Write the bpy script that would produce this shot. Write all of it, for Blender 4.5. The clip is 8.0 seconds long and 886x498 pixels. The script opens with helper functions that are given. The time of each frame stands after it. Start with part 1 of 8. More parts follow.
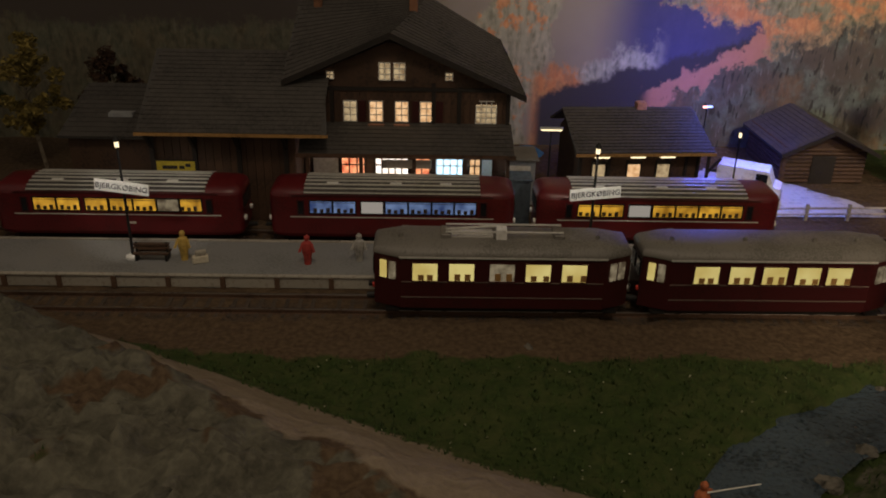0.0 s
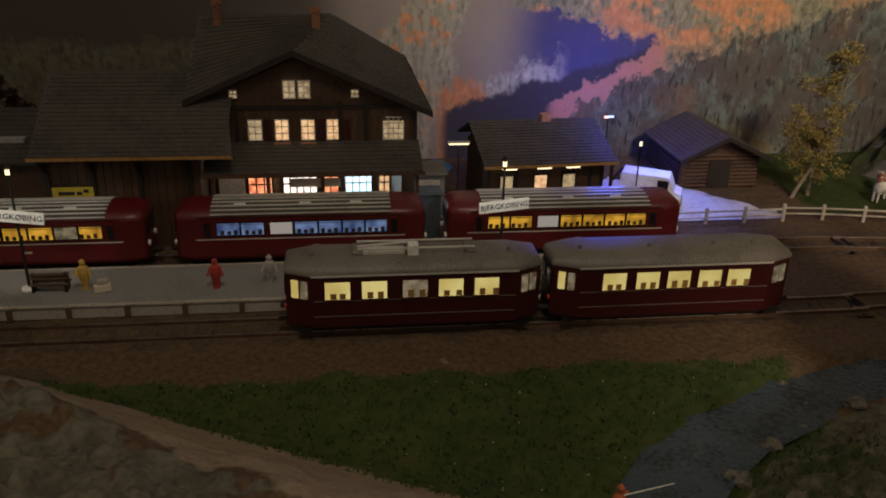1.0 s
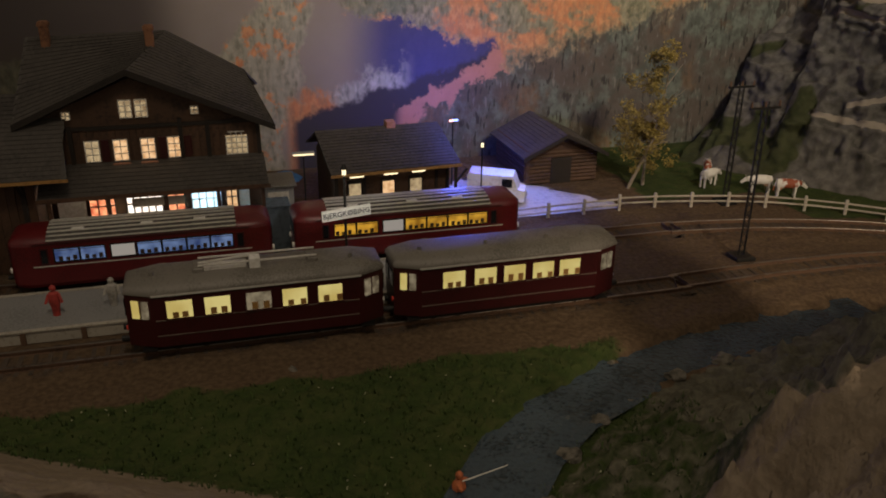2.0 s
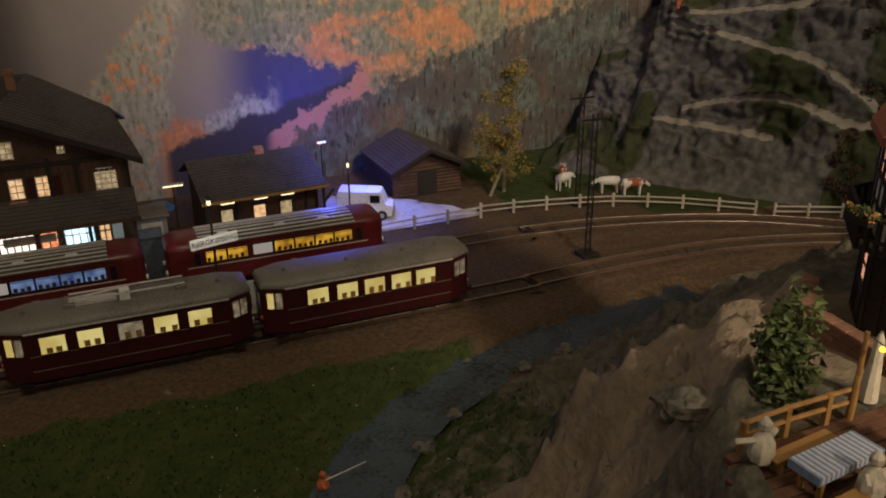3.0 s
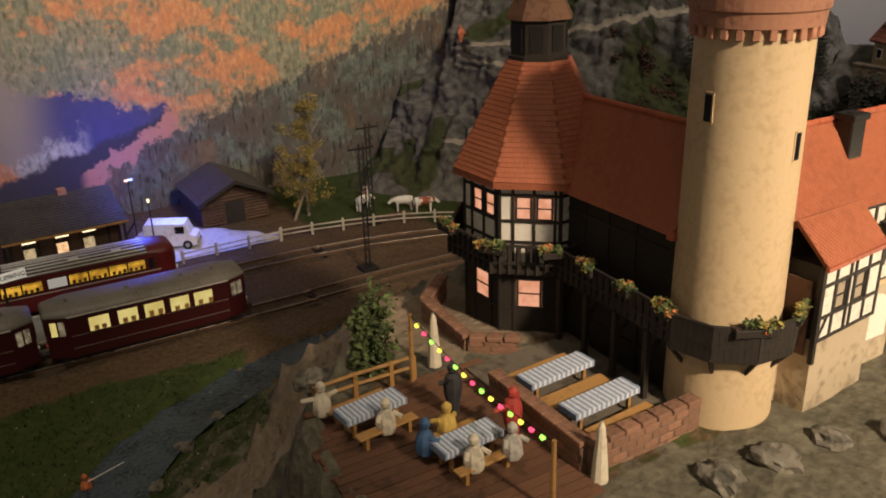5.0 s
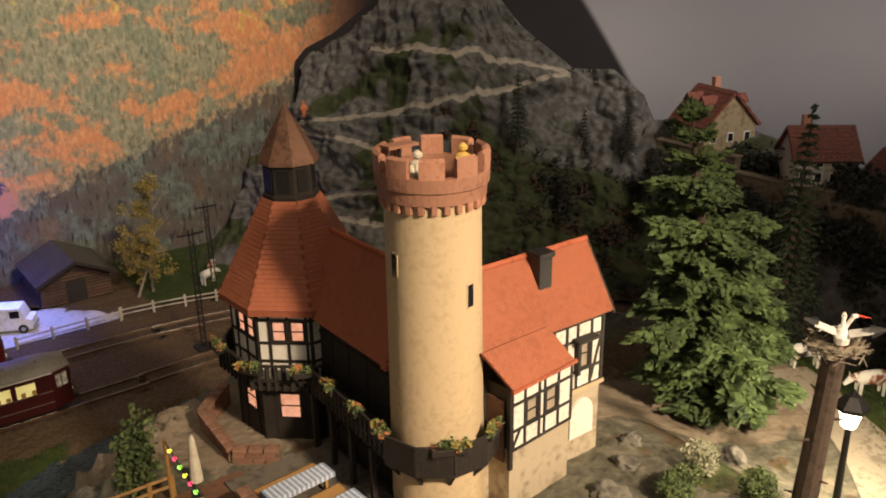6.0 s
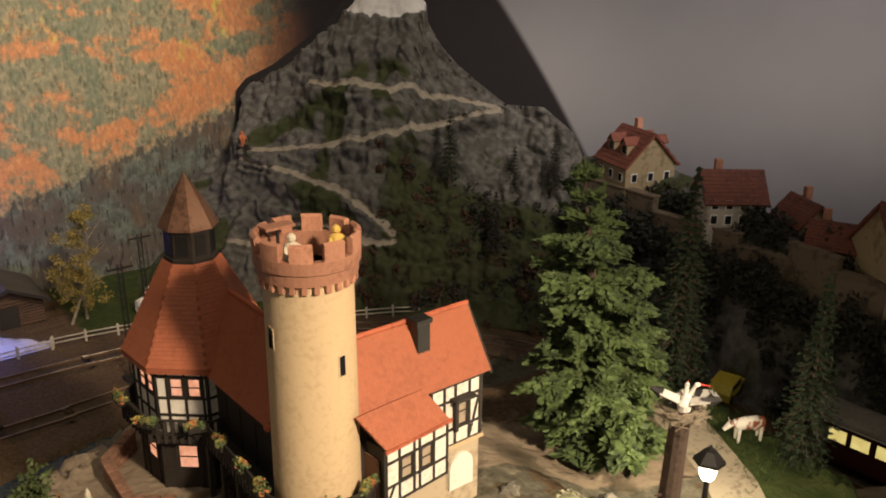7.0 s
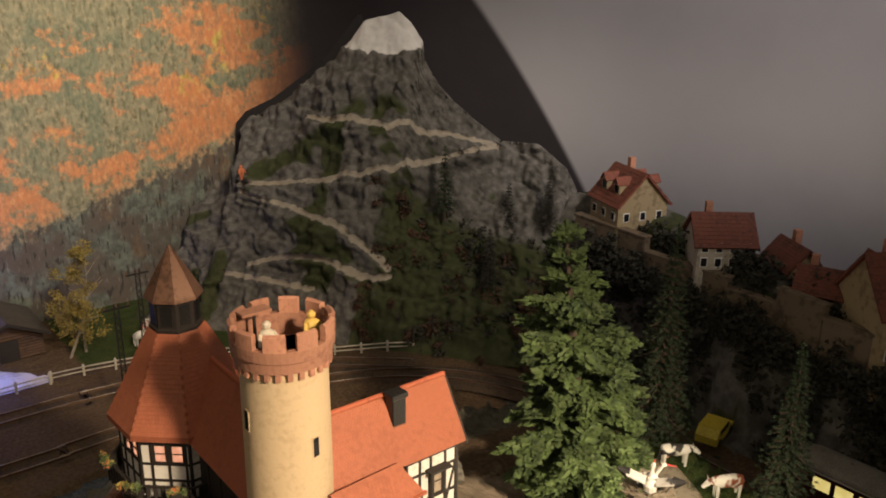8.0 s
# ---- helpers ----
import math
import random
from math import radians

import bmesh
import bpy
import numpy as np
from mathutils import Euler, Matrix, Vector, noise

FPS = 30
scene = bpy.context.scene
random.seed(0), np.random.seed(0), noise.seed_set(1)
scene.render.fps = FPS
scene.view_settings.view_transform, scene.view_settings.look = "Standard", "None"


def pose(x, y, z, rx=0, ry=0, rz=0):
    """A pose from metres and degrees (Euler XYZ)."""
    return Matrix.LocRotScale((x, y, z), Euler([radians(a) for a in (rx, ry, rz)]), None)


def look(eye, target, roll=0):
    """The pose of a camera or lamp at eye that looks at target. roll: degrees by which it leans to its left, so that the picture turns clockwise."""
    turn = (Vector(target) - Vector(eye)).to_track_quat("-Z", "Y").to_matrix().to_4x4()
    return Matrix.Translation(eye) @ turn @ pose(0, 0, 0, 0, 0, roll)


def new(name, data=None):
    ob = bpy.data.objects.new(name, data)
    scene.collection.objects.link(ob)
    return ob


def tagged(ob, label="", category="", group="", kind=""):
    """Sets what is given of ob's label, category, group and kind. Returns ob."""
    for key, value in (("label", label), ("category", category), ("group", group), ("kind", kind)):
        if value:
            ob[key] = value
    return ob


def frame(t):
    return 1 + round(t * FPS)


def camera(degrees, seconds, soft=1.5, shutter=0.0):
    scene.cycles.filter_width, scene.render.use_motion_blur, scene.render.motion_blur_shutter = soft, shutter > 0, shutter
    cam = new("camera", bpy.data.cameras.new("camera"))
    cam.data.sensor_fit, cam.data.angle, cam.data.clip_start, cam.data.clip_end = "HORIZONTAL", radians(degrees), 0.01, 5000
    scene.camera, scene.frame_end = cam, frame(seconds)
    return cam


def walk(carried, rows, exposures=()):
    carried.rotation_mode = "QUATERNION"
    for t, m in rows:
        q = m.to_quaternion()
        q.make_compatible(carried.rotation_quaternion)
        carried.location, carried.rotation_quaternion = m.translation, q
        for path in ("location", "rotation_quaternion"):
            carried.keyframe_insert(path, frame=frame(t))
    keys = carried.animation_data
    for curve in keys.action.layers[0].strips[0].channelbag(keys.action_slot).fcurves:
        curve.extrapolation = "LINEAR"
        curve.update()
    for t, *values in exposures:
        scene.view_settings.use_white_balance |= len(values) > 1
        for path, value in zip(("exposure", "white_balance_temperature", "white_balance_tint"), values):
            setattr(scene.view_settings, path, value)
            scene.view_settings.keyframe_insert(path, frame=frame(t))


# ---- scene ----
cam = camera(55.7, 8.0, soft=1.9)
PATH = [
    (0, (-0.0931, -0.4383, 0.2100), (-0.0912, -0.3476, 0.1681), 1.2),
    (0.5, (-0.0916, -0.4371, 0.2076), (-0.0841, -0.3465, 0.1659), 1.7),
    (1, (-0.0914, -0.4372, 0.2108), (-0.0794, -0.3465, 0.1706), 1.4),
    (1.5, (-0.0834, -0.4430, 0.2151), (-0.0653, -0.3529, 0.1757), 1.0),
    (2, (-0.0695, -0.4536, 0.2167), (-0.0444, -0.3652, 0.1772), 0.8),
    (2.2, (-0.0635, -0.4601, 0.2119), (-0.0364, -0.3719, 0.1733), -0.1),
    (3.3, (-0.0415, -0.5086, 0.2437), (-0.0036, -0.4246, 0.2048), -0.4),
    (3.5, (-0.0298, -0.5167, 0.2414), (0.0094, -0.4332, 0.2030), -0.5),
    (4, (-0.0191, -0.5451, 0.2465), (0.0231, -0.4628, 0.2082), -0.8),
    (4.2, (-0.0149, -0.5553, 0.2473), (0.0280, -0.4734, 0.2092), -0.8),
    (5.3, (0.0117, -0.6139, 0.2763), (0.0600, -0.5344, 0.2397), -1.8),
    (5.5, (0.0205, -0.6257, 0.2881), (0.0713, -0.5474, 0.2520), -1.5),
    (6, (0.0412, -0.6500, 0.3090), (0.0975, -0.5746, 0.2751), -1.0),
    (6.5, (0.0561, -0.6647, 0.3218), (0.1145, -0.5910, 0.2878), -0.3),
    (7, (0.0591, -0.6813, 0.3398), (0.1189, -0.6083, 0.3067), 0.5),
    (7.5, (0.0627, -0.6899, 0.3530), (0.1228, -0.6170, 0.3202), 0.7),
    (8, (0.0698, -0.6889, 0.3706), (0.1290, -0.6152, 0.3384), 0.7),
]
walk(cam, [(t, look(e, a, r)) for t, e, a, r in PATH], ((0, 0.98), (2.2, 0.98), (4.2, 1.12), (6, 1.36), (8, 1.38)))
S = 0.01  # the model railway is planned in centimetres


# ---- light ----
world = bpy.data.worlds.new("room")
scene.world = world
world.use_nodes = True
world.node_tree.nodes["Background"].inputs[0].default_value = (1.0, 0.84, 0.66, 1)
world.node_tree.nodes["Background"].inputs[1].default_value = 0.081


def lamp(name, kind, at, power, color, size, target=None, spot=None, blend=0.6):
    data = bpy.data.lights.new(name, kind)
    data.energy, data.color = power, color
    if kind == "AREA":
        data.shape, data.size = "DISK", size * S
    else:
        data.shadow_soft_size = size * S
    if kind == "SPOT":
        data.spot_size, data.spot_blend = radians(spot), blend
    ob = new(name, data)
    eye = Vector(at) * S
    ob.matrix_world = look(eye, Vector(target) * S) if target else Matrix.Translation(eye)
    return ob


WARM = (1.0, 0.78, 0.55)
lamp("room_lamp_front", "SPOT", (22, -101, 57), 14.8, WARM, 3, (28, -45, 13.4), 34, 0.88)
# Unseen fill spots, each aimed and tuned to brighten one area.
lamp("room_lamp_backdrop", "SPOT", (30, -62, 66), 16.5, (1.0, 0.84, 0.68), 6, (24, 25, 33), 52, 1.0)
lamp("room_lamp_sky", "SPOT", (64, -70, 70), 8.4, (1.0, 0.90, 0.90), 8, (98, -9, 27), 56, 1.0)
lamp("room_lamp_station", "SPOT", (-5, -60, 95), 3.6, (1.0, 0.80, 0.58), 10, (-13, -14, 0), 50, 1.0)
lamp("room_lamp_mountain", "SPOT", (34, -92, 84), 9.5, (1.0, 0.86, 0.72), 4, (66, 1, 18), 28, 1.0)
lamp("blue_beacon_light", "POINT", (11.8, 18.8, 6.4), 0.075, (0.05, 0.10, 1.0), 0.3)
# Added point, off the beacon, that tints the waiting hall roof blue.
lamp("blue_beacon_glow", "POINT", (10.7, 12.0, 6.9), 0.030, (0.06, 0.14, 1.0), 0.2)
lamp("blue_yard_light", "SPOT", (14.4, 12.4, 7.0), 0.13, (0.15, 0.23, 1.0), 0.4, (15.2, 11.6, 0), 84, 0.8)


# ---- materials ----
def material(name, color, color2=None, rough=0.7, metal=0.0, grain=300, stain=40, bump=0.3, spread=0.5, size=0.0006, spec=0.5, island=0.0):
    """Two-scale procedural surface: fine grain and broad stains between two colours, with a fine relief."""
    m = bpy.data.materials.new(name)
    m.use_nodes = True
    n, l = m.node_tree.nodes, m.node_tree.links
    b = n["Principled BSDF"]
    b.inputs["Roughness"].default_value, b.inputs["Metallic"].default_value = rough, metal
    b.inputs["Specular IOR Level"].default_value = spec
    co = n.new("ShaderNodeTexCoord")
    fine, broad = n.new("ShaderNodeTexNoise"), n.new("ShaderNodeTexNoise")
    fine.inputs["Scale"].default_value, broad.inputs["Scale"].default_value = grain, stain
    fine.inputs["Detail"].default_value, broad.inputs["Detail"].default_value = 3, 4
    mix = n.new("ShaderNodeMath")
    mix.operation = "ADD"
    ramp = n.new("ShaderNodeValToRGB")
    c2 = color2 or [c * 0.6 for c in color]
    ramp.color_ramp.elements[0].position, ramp.color_ramp.elements[1].position = 1 - spread * 0.45, 1 + spread * 0.0 if spread > 1.9 else min(1.0, 1 - spread * 0.45 + 0.35)
    ramp.color_ramp.elements[0].color, ramp.color_ramp.elements[1].color = (*c2, 1), (*color, 1)
    for t in (fine, broad):
        l.new(co.outputs["Object"], t.inputs["Vector"])
    l.new(fine.outputs["Fac"], mix.inputs[0])
    l.new(broad.outputs["Fac"], mix.inputs[1])
    l.new(mix.outputs[0], ramp.inputs[0])
    out = ramp.outputs[0]
    if island:
        geo = n.new("ShaderNodeObjectInfo") if island > 0 else n.new("ShaderNodeNewGeometry")
        rnd = geo.outputs["Random"] if island > 0 else geo.outputs["Random Per Island"]
        mr = n.new("ShaderNodeMapRange")
        mr.inputs[3].default_value, mr.inputs[4].default_value = 1 - abs(island), 1 + abs(island)
        l.new(rnd, mr.inputs[0])
        hsv = n.new("ShaderNodeHueSaturation")
        l.new(mr.outputs[0], hsv.inputs["Value"])
        l.new(out, hsv.inputs["Color"])
        out = hsv.outputs[0]
    l.new(out, b.inputs["Base Color"])
    if bump:
        bp = n.new("ShaderNodeBump")
        bp.inputs["Strength"].default_value, bp.inputs["Distance"].default_value = bump, size
        l.new(fine.outputs["Fac"], bp.inputs["Height"])
        l.new(bp.outputs[0], b.inputs["Normal"])
    return m


def glowing(name, color, power, dark=None, scale=120, cut=0.5, soft=0.16):
    """A lit pane or bulb; dark: dimmer glow, uneven light painted in as a broken pattern."""
    m = bpy.data.materials.new(name)
    m.use_nodes = True
    n, l = m.node_tree.nodes, m.node_tree.links
    b = n["Principled BSDF"]
    b.inputs["Base Color"].default_value = (0.02, 0.02, 0.02, 1)
    b.inputs["Roughness"].default_value = 0.15
    b.inputs["Emission Strength"].default_value = power
    if dark is None:
        b.inputs["Emission Color"].default_value = (*color, 1)
        return m
    co, tex, ramp = n.new("ShaderNodeTexCoord"), n.new("ShaderNodeTexNoise"), n.new("ShaderNodeValToRGB")
    tex.inputs["Scale"].default_value, tex.inputs["Detail"].default_value = scale, 2
    ramp.color_ramp.elements[0].position, ramp.color_ramp.elements[1].position = cut - soft, cut + soft
    ramp.color_ramp.elements[0].color, ramp.color_ramp.elements[1].color = (*dark, 1), (*color, 1)
    info, add = n.new("ShaderNodeObjectInfo"), n.new("ShaderNodeVectorMath")
    l.new(co.outputs["Object"], add.inputs[0])
    l.new(info.outputs["Random"], add.inputs[1])
    l.new(add.outputs[0], tex.inputs["Vector"])
    l.new(tex.outputs["Fac"], ramp.inputs[0])
    l.new(ramp.outputs[0], b.inputs["Emission Color"])
    return m


M = {
    "red_paint": material("red_paint", (0.115, 0.009, 0.011), (0.075, 0.007, 0.008), 0.36, grain=900, stain=60, bump=0.05),
    "dark_red_paint": material("dark_red_paint", (0.050, 0.006, 0.007), (0.034, 0.005, 0.005), 0.4, grain=900, stain=60, bump=0.05),
    "silver_roof": material("silver_roof", (0.62, 0.60, 0.55), (0.44, 0.42, 0.37), 0.5, 0.1, grain=700, stain=50, bump=0.1),
    "grey_roof": material("grey_roof", (0.20, 0.185, 0.16), (0.13, 0.12, 0.10), 0.55, 0.1, grain=900, stain=40, bump=0.1),
    "black_metal": material("black_metal", (0.018, 0.017, 0.016), None, 0.5, 0.3, grain=800),
    "lining": material("lining", (0.16, 0.12, 0.10), None, 0.6, bump=0.05),
    "steel": material("steel", (0.30, 0.27, 0.24), (0.16, 0.12, 0.09), 0.42, 0.9, grain=600, stain=80, bump=0.1),
    "rust": material("rust", (0.13, 0.075, 0.045), (0.07, 0.04, 0.025), 0.8, 0.2, grain=700),
    "dark_wood": material("dark_wood", (0.085, 0.045, 0.025), (0.045, 0.024, 0.014), 0.75, grain=500, stain=80, bump=0.4, island=0.25),
    "sleeper_wood": material("sleeper_wood", (0.085, 0.062, 0.045), (0.04, 0.03, 0.022), 0.9, grain=600, stain=90, bump=0.5, island=0.25),
    "slate": material("slate", (0.085, 0.078, 0.070), (0.045, 0.041, 0.037), 0.75, grain=500, stain=50, bump=0.4, island=0.15),
    "tile_red": material("tile_red", (0.33, 0.106, 0.054), (0.21, 0.066, 0.036), 0.6, grain=500, stain=35, bump=0.25, island=0.12),
    "tile_joint": material("tile_joint", (0.30, 0.088, 0.040), (0.22, 0.064, 0.030), 0.8, grain=500),
    "tile_edge": material("tile_edge", (0.42, 0.11, 0.05), (0.3, 0.075, 0.035), 0.6, grain=500),
    "sandstone": material("sandstone", (0.55, 0.415, 0.25), (0.475, 0.352, 0.21), 0.85, grain=420, stain=45, bump=0.35, size=0.0004),
    "brick_pink": material("brick_pink", (0.42, 0.20, 0.125), (0.30, 0.135, 0.085), 0.85, grain=500, stain=60, bump=0.4, island=0.2),
    "brick_joint": material("brick_joint", (0.19, 0.12, 0.08), None, 0.9, grain=500),
    "plaster_white": material("plaster_white", (0.74, 0.70, 0.62), (0.60, 0.55, 0.46), 0.85, grain=500, stain=60, bump=0.2),
    "timber": material("timber", (0.022, 0.016, 0.012), (0.012, 0.009, 0.007), 0.7, grain=600, bump=0.3),
    "copper": material("copper", (0.22, 0.115, 0.07), (0.13, 0.068, 0.042), 0.5, 0.4, grain=500, stain=60),
    "platform_top": material("platform_top", (0.25, 0.25, 0.245), (0.19, 0.19, 0.185), 0.9, grain=700, stain=30, bump=0.25),
    "platform_edge": material("platform_edge", (0.40, 0.37, 0.31), (0.28, 0.25, 0.20), 0.9, grain=500, stain=70, bump=0.3, island=0.12),
    "white_paint": material("white_paint", (0.78, 0.77, 0.72), (0.6, 0.58, 0.52), 0.6, grain=500, stain=90, bump=0.1),
    "fence_paint": material("fence_paint", (0.46, 0.42, 0.34), (0.3, 0.27, 0.21), 0.8, grain=500, stain=90, bump=0.2, island=0.1),
    "letter_black": material("letter_black", (0.02, 0.02, 0.025), None, 0.6, bump=0),
    "yellow_paint": material("yellow_paint", (0.62, 0.50, 0.05), (0.5, 0.4, 0.04), 0.5, grain=500, bump=0.05),
    "blue_paint": material("blue_paint", (0.05, 0.17, 0.42), None, 0.6, bump=0.05),
    "blue_grey": material("blue_grey", (0.10, 0.13, 0.16), None, 0.7, bump=0.1),
    "grey_paint": material("grey_paint", (0.35, 0.36, 0.36), (0.27, 0.27, 0.27), 0.6, bump=0.1),
    "glass_dark": material("glass_dark", (0.015, 0.016, 0.02), None, 0.08, bump=0),
    "leaf_green": material("leaf_green", (0.070, 0.105, 0.030), (0.022, 0.040, 0.012), 0.75, grain=250, stain=50, bump=0.3, island=-0.3),
    "leaf_dark": material("leaf_dark", (0.030, 0.050, 0.022), (0.016, 0.026, 0.012), 0.85, grain=250, stain=50, bump=0.3, island=-0.3),
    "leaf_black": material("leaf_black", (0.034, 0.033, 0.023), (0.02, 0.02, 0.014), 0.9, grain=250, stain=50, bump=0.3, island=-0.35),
    "leaf_brown": material("leaf_brown", (0.07, 0.035, 0.018), (0.035, 0.02, 0.012), 0.9, grain=250, stain=50, bump=0.3, island=-0.35),
    "leaf_yellow": material("leaf_yellow", (0.28, 0.21, 0.05), (0.13, 0.105, 0.026), 0.85, grain=250, stain=50, bump=0.3, island=-0.35),
    "flower_orange": material("flower_orange", (0.50, 0.15, 0.06), (0.34, 0.20, 0.06), 0.8, grain=300, stain=250, island=-0.3),
    "flower_yellow": material("flower_yellow", (0.38, 0.30, 0.08), (0.16, 0.18, 0.05), 0.8, grain=300, stain=250, island=-0.3),
    "flower_white": material("flower_white", (0.44, 0.43, 0.30), (0.17, 0.20, 0.08), 0.8, grain=300, stain=250, island=-0.3),
    "bark": material("bark", (0.085, 0.058, 0.042), (0.045, 0.03, 0.022), 0.9, grain=300, stain=90, bump=0.7, size=0.001),
    "bark_pale": material("bark_pale", (0.26, 0.22, 0.16), (0.12, 0.09, 0.06), 0.9, grain=300, stain=120, bump=0.4),
    "bench_wood": material("bench_wood", (0.40, 0.22, 0.07), (0.28, 0.15, 0.045), 0.6, grain=400, stain=90, bump=0.2),
    "deck_wood": material("deck_wood", (0.13, 0.062, 0.034), (0.075, 0.037, 0.02), 0.8, grain=400, stain=60, bump=0.4, island=0.2),
    "cloth_blue": material("cloth_blue", (0.25, 0.32, 0.46), (0.20, 0.26, 0.38), 0.85, grain=600, bump=0.1),
    "cloth_white": material("cloth_white", (0.60, 0.64, 0.72), (0.50, 0.54, 0.62), 0.85, grain=600, bump=0.1),
    "cream": material("cream", (0.68, 0.62, 0.48), (0.55, 0.48, 0.36), 0.8, grain=500, bump=0.1),
    "pale_wall": material("pale_wall", (0.44, 0.39, 0.25), (0.34, 0.29, 0.18), 0.85, grain=400, stain=50),
    "skin": material("skin", (0.55, 0.33, 0.22), None, 0.7, bump=0),
    "cow_white": material("cow_white", (0.72, 0.70, 0.64), (0.6, 0.57, 0.5), 0.7, bump=0.05),
    "cow_black": material("cow_black", (0.03, 0.028, 0.026), None, 0.7, bump=0.05),
    "cow_brown": material("cow_brown", (0.30, 0.09, 0.04), None, 0.7, bump=0.05),
    "bill_red": material("bill_red", (0.60, 0.05, 0.03), None, 0.6, bump=0),
    "water": material("water", (0.050, 0.075, 0.100), (0.022, 0.036, 0.050), 0.16, grain=420, stain=60, bump=0.9, size=0.0018, spec=0.4),
}
M["silver_bright"] = material("silver_bright", (0.72, 0.70, 0.64), (0.55, 0.53, 0.48), 0.35, 0.3, grain=700, stain=50, bump=0.05)
# Panes emit by themselves; noise paints the uneven inside light into them.
M["pane_yellow"] = glowing("pane_yellow", (1.0, 0.52, 0.05), 0.32, (0.30, 0.13, 0.01), 130, 0.47, 0.2)
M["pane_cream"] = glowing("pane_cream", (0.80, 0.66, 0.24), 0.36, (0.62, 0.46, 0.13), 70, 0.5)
M["pane_blue"] = glowing("pane_blue", (0.35, 0.50, 0.85), 0.22, (0.05, 0.09, 0.26), 120, 0.52, 0.22)
M["seat_dark"] = material("seat_dark", (0.05, 0.032, 0.02), None, 0.7, bump=0.05)
M["pane_blind"] = glowing("pane_blind", (0.62, 0.55, 0.48), 0.22)
M["pane_warm"] = glowing("pane_warm", (1.0, 0.62, 0.32), 0.45, (0.55, 0.26, 0.09), 300, 0.42)
M["pane_pink"] = glowing("pane_pink", (1.0, 0.46, 0.28), 0.36, (0.72, 0.28, 0.14), 200, 0.45)
M["pane_white"] = glowing("pane_white", (1.0, 0.90, 0.78), 0.9, (0.95, 0.55, 0.35), 150, 0.40)
M["pane_cyan"] = glowing("pane_cyan", (0.50, 0.82, 1.0), 1.1)
M["pane_dim"] = glowing("pane_dim", (0.20, 0.16, 0.10), 0.5, (0.05, 0.035, 0.02), 220, 0.5)
M["tube_white"] = glowing("tube_white", (1.0, 0.9, 0.65), 3.0)
M["lantern_glass"] = glowing("lantern_glass", (1.0, 0.86, 0.62), 5.0)
for _n, _c in (("bulb_red", (1.0, 0.06, 0.14)), ("bulb_green", (0.35, 1.0, 0.10)), ("bulb_yellow", (1.0, 0.85, 0.08))):
    M[_n] = glowing(_n, _c, 0.9)


# ---- builders, in centimetres ----
def place_mesh(name, bm, mat, smooth=False):
    bmesh.ops.scale(bm, vec=(S, S, S), verts=bm.verts)
    me = bpy.data.meshes.new(name)
    bmesh.ops.recalc_face_normals(bm, faces=bm.faces)
    bm.to_mesh(me)
    bm.free()
    me.materials.append(M[mat] if isinstance(mat, str) else mat)
    if smooth:
        me.polygons.foreach_set("use_smooth", [True] * len(me.polygons))
        me.set_sharp_from_angle(angle=0.6)
    return me


def part(name, bm, mat, parent, label="", smooth=False):
    ob = new(name, place_mesh(name, bm, mat, smooth))
    ob.parent = parent
    if label:
        ob["label"] = label
    return ob


def share(name, mesh, parent, m, label=""):
    ob = new(name, mesh)
    ob.parent = parent
    ob.matrix_basis = m
    if label:
        ob["label"] = label
    return ob


def thing(name, label, category, at=(0, 0, 0), rz=0, group="", kind=""):
    ob = new(name)
    ob.empty_display_size = 0.01
    ob.matrix_basis = pose(at[0] * S, at[1] * S, at[2] * S, 0, 0, rz)
    return tagged(ob, label, category, group, kind)


def solo(name, bm, mat, label, category, kind="", smooth=False, group=""):
    return tagged(new(name, place_mesh(name, bm, mat, smooth)), label, category, group, kind)


def box(bm, x0, x1, y0, y1, z0, z1, bev=0.0, m=None):
    vs = [bm.verts.new((x, y, z)) for x in (x0, x1) for y in (y0, y1) for z in (z0, z1)]
    fs = [bm.faces.new([vs[i] for i in f]) for f in ((0, 1, 3, 2), (4, 6, 7, 5), (0, 4, 5, 1), (2, 3, 7, 6), (0, 2, 6, 4), (1, 5, 7, 3))]
    if bev:
        es = list({e for f in fs for e in f.edges})
        r = bmesh.ops.bevel(bm, geom=es, offset=bev, segments=1, affect="EDGES")
        vs = list({v for f in r["faces"] for v in f.verts} | {v for v in vs if v.is_valid})
    if m is not None:
        bmesh.ops.transform(bm, matrix=m, verts=vs)
    return bm


def B(*a, **k):
    return box(bmesh.new(), *a, **k)


def rod(bm, p, q, r, r2=None, n=8, caps=True):
    p, q = Vector(p), Vector(q)
    d = (q - p)
    rot = d.to_track_quat("Z", "Y").to_matrix()
    r2 = r if r2 is None else r2
    rings = []
    for c, rr in ((p, r), (q, r2)):
        rings.append([bm.verts.new(c + rot @ Vector((rr * math.cos(6.2832 * i / n), rr * math.sin(6.2832 * i / n), 0))) for i in range(n)])
    for i in range(n):
        bm.faces.new((rings[0][i], rings[0][(i + 1) % n], rings[1][(i + 1) % n], rings[1][i]))
    if caps:
        for ring in rings:
            bm.faces.new(ring)
    return bm


def R(*a, **k):
    return rod(bmesh.new(), *a, **k)


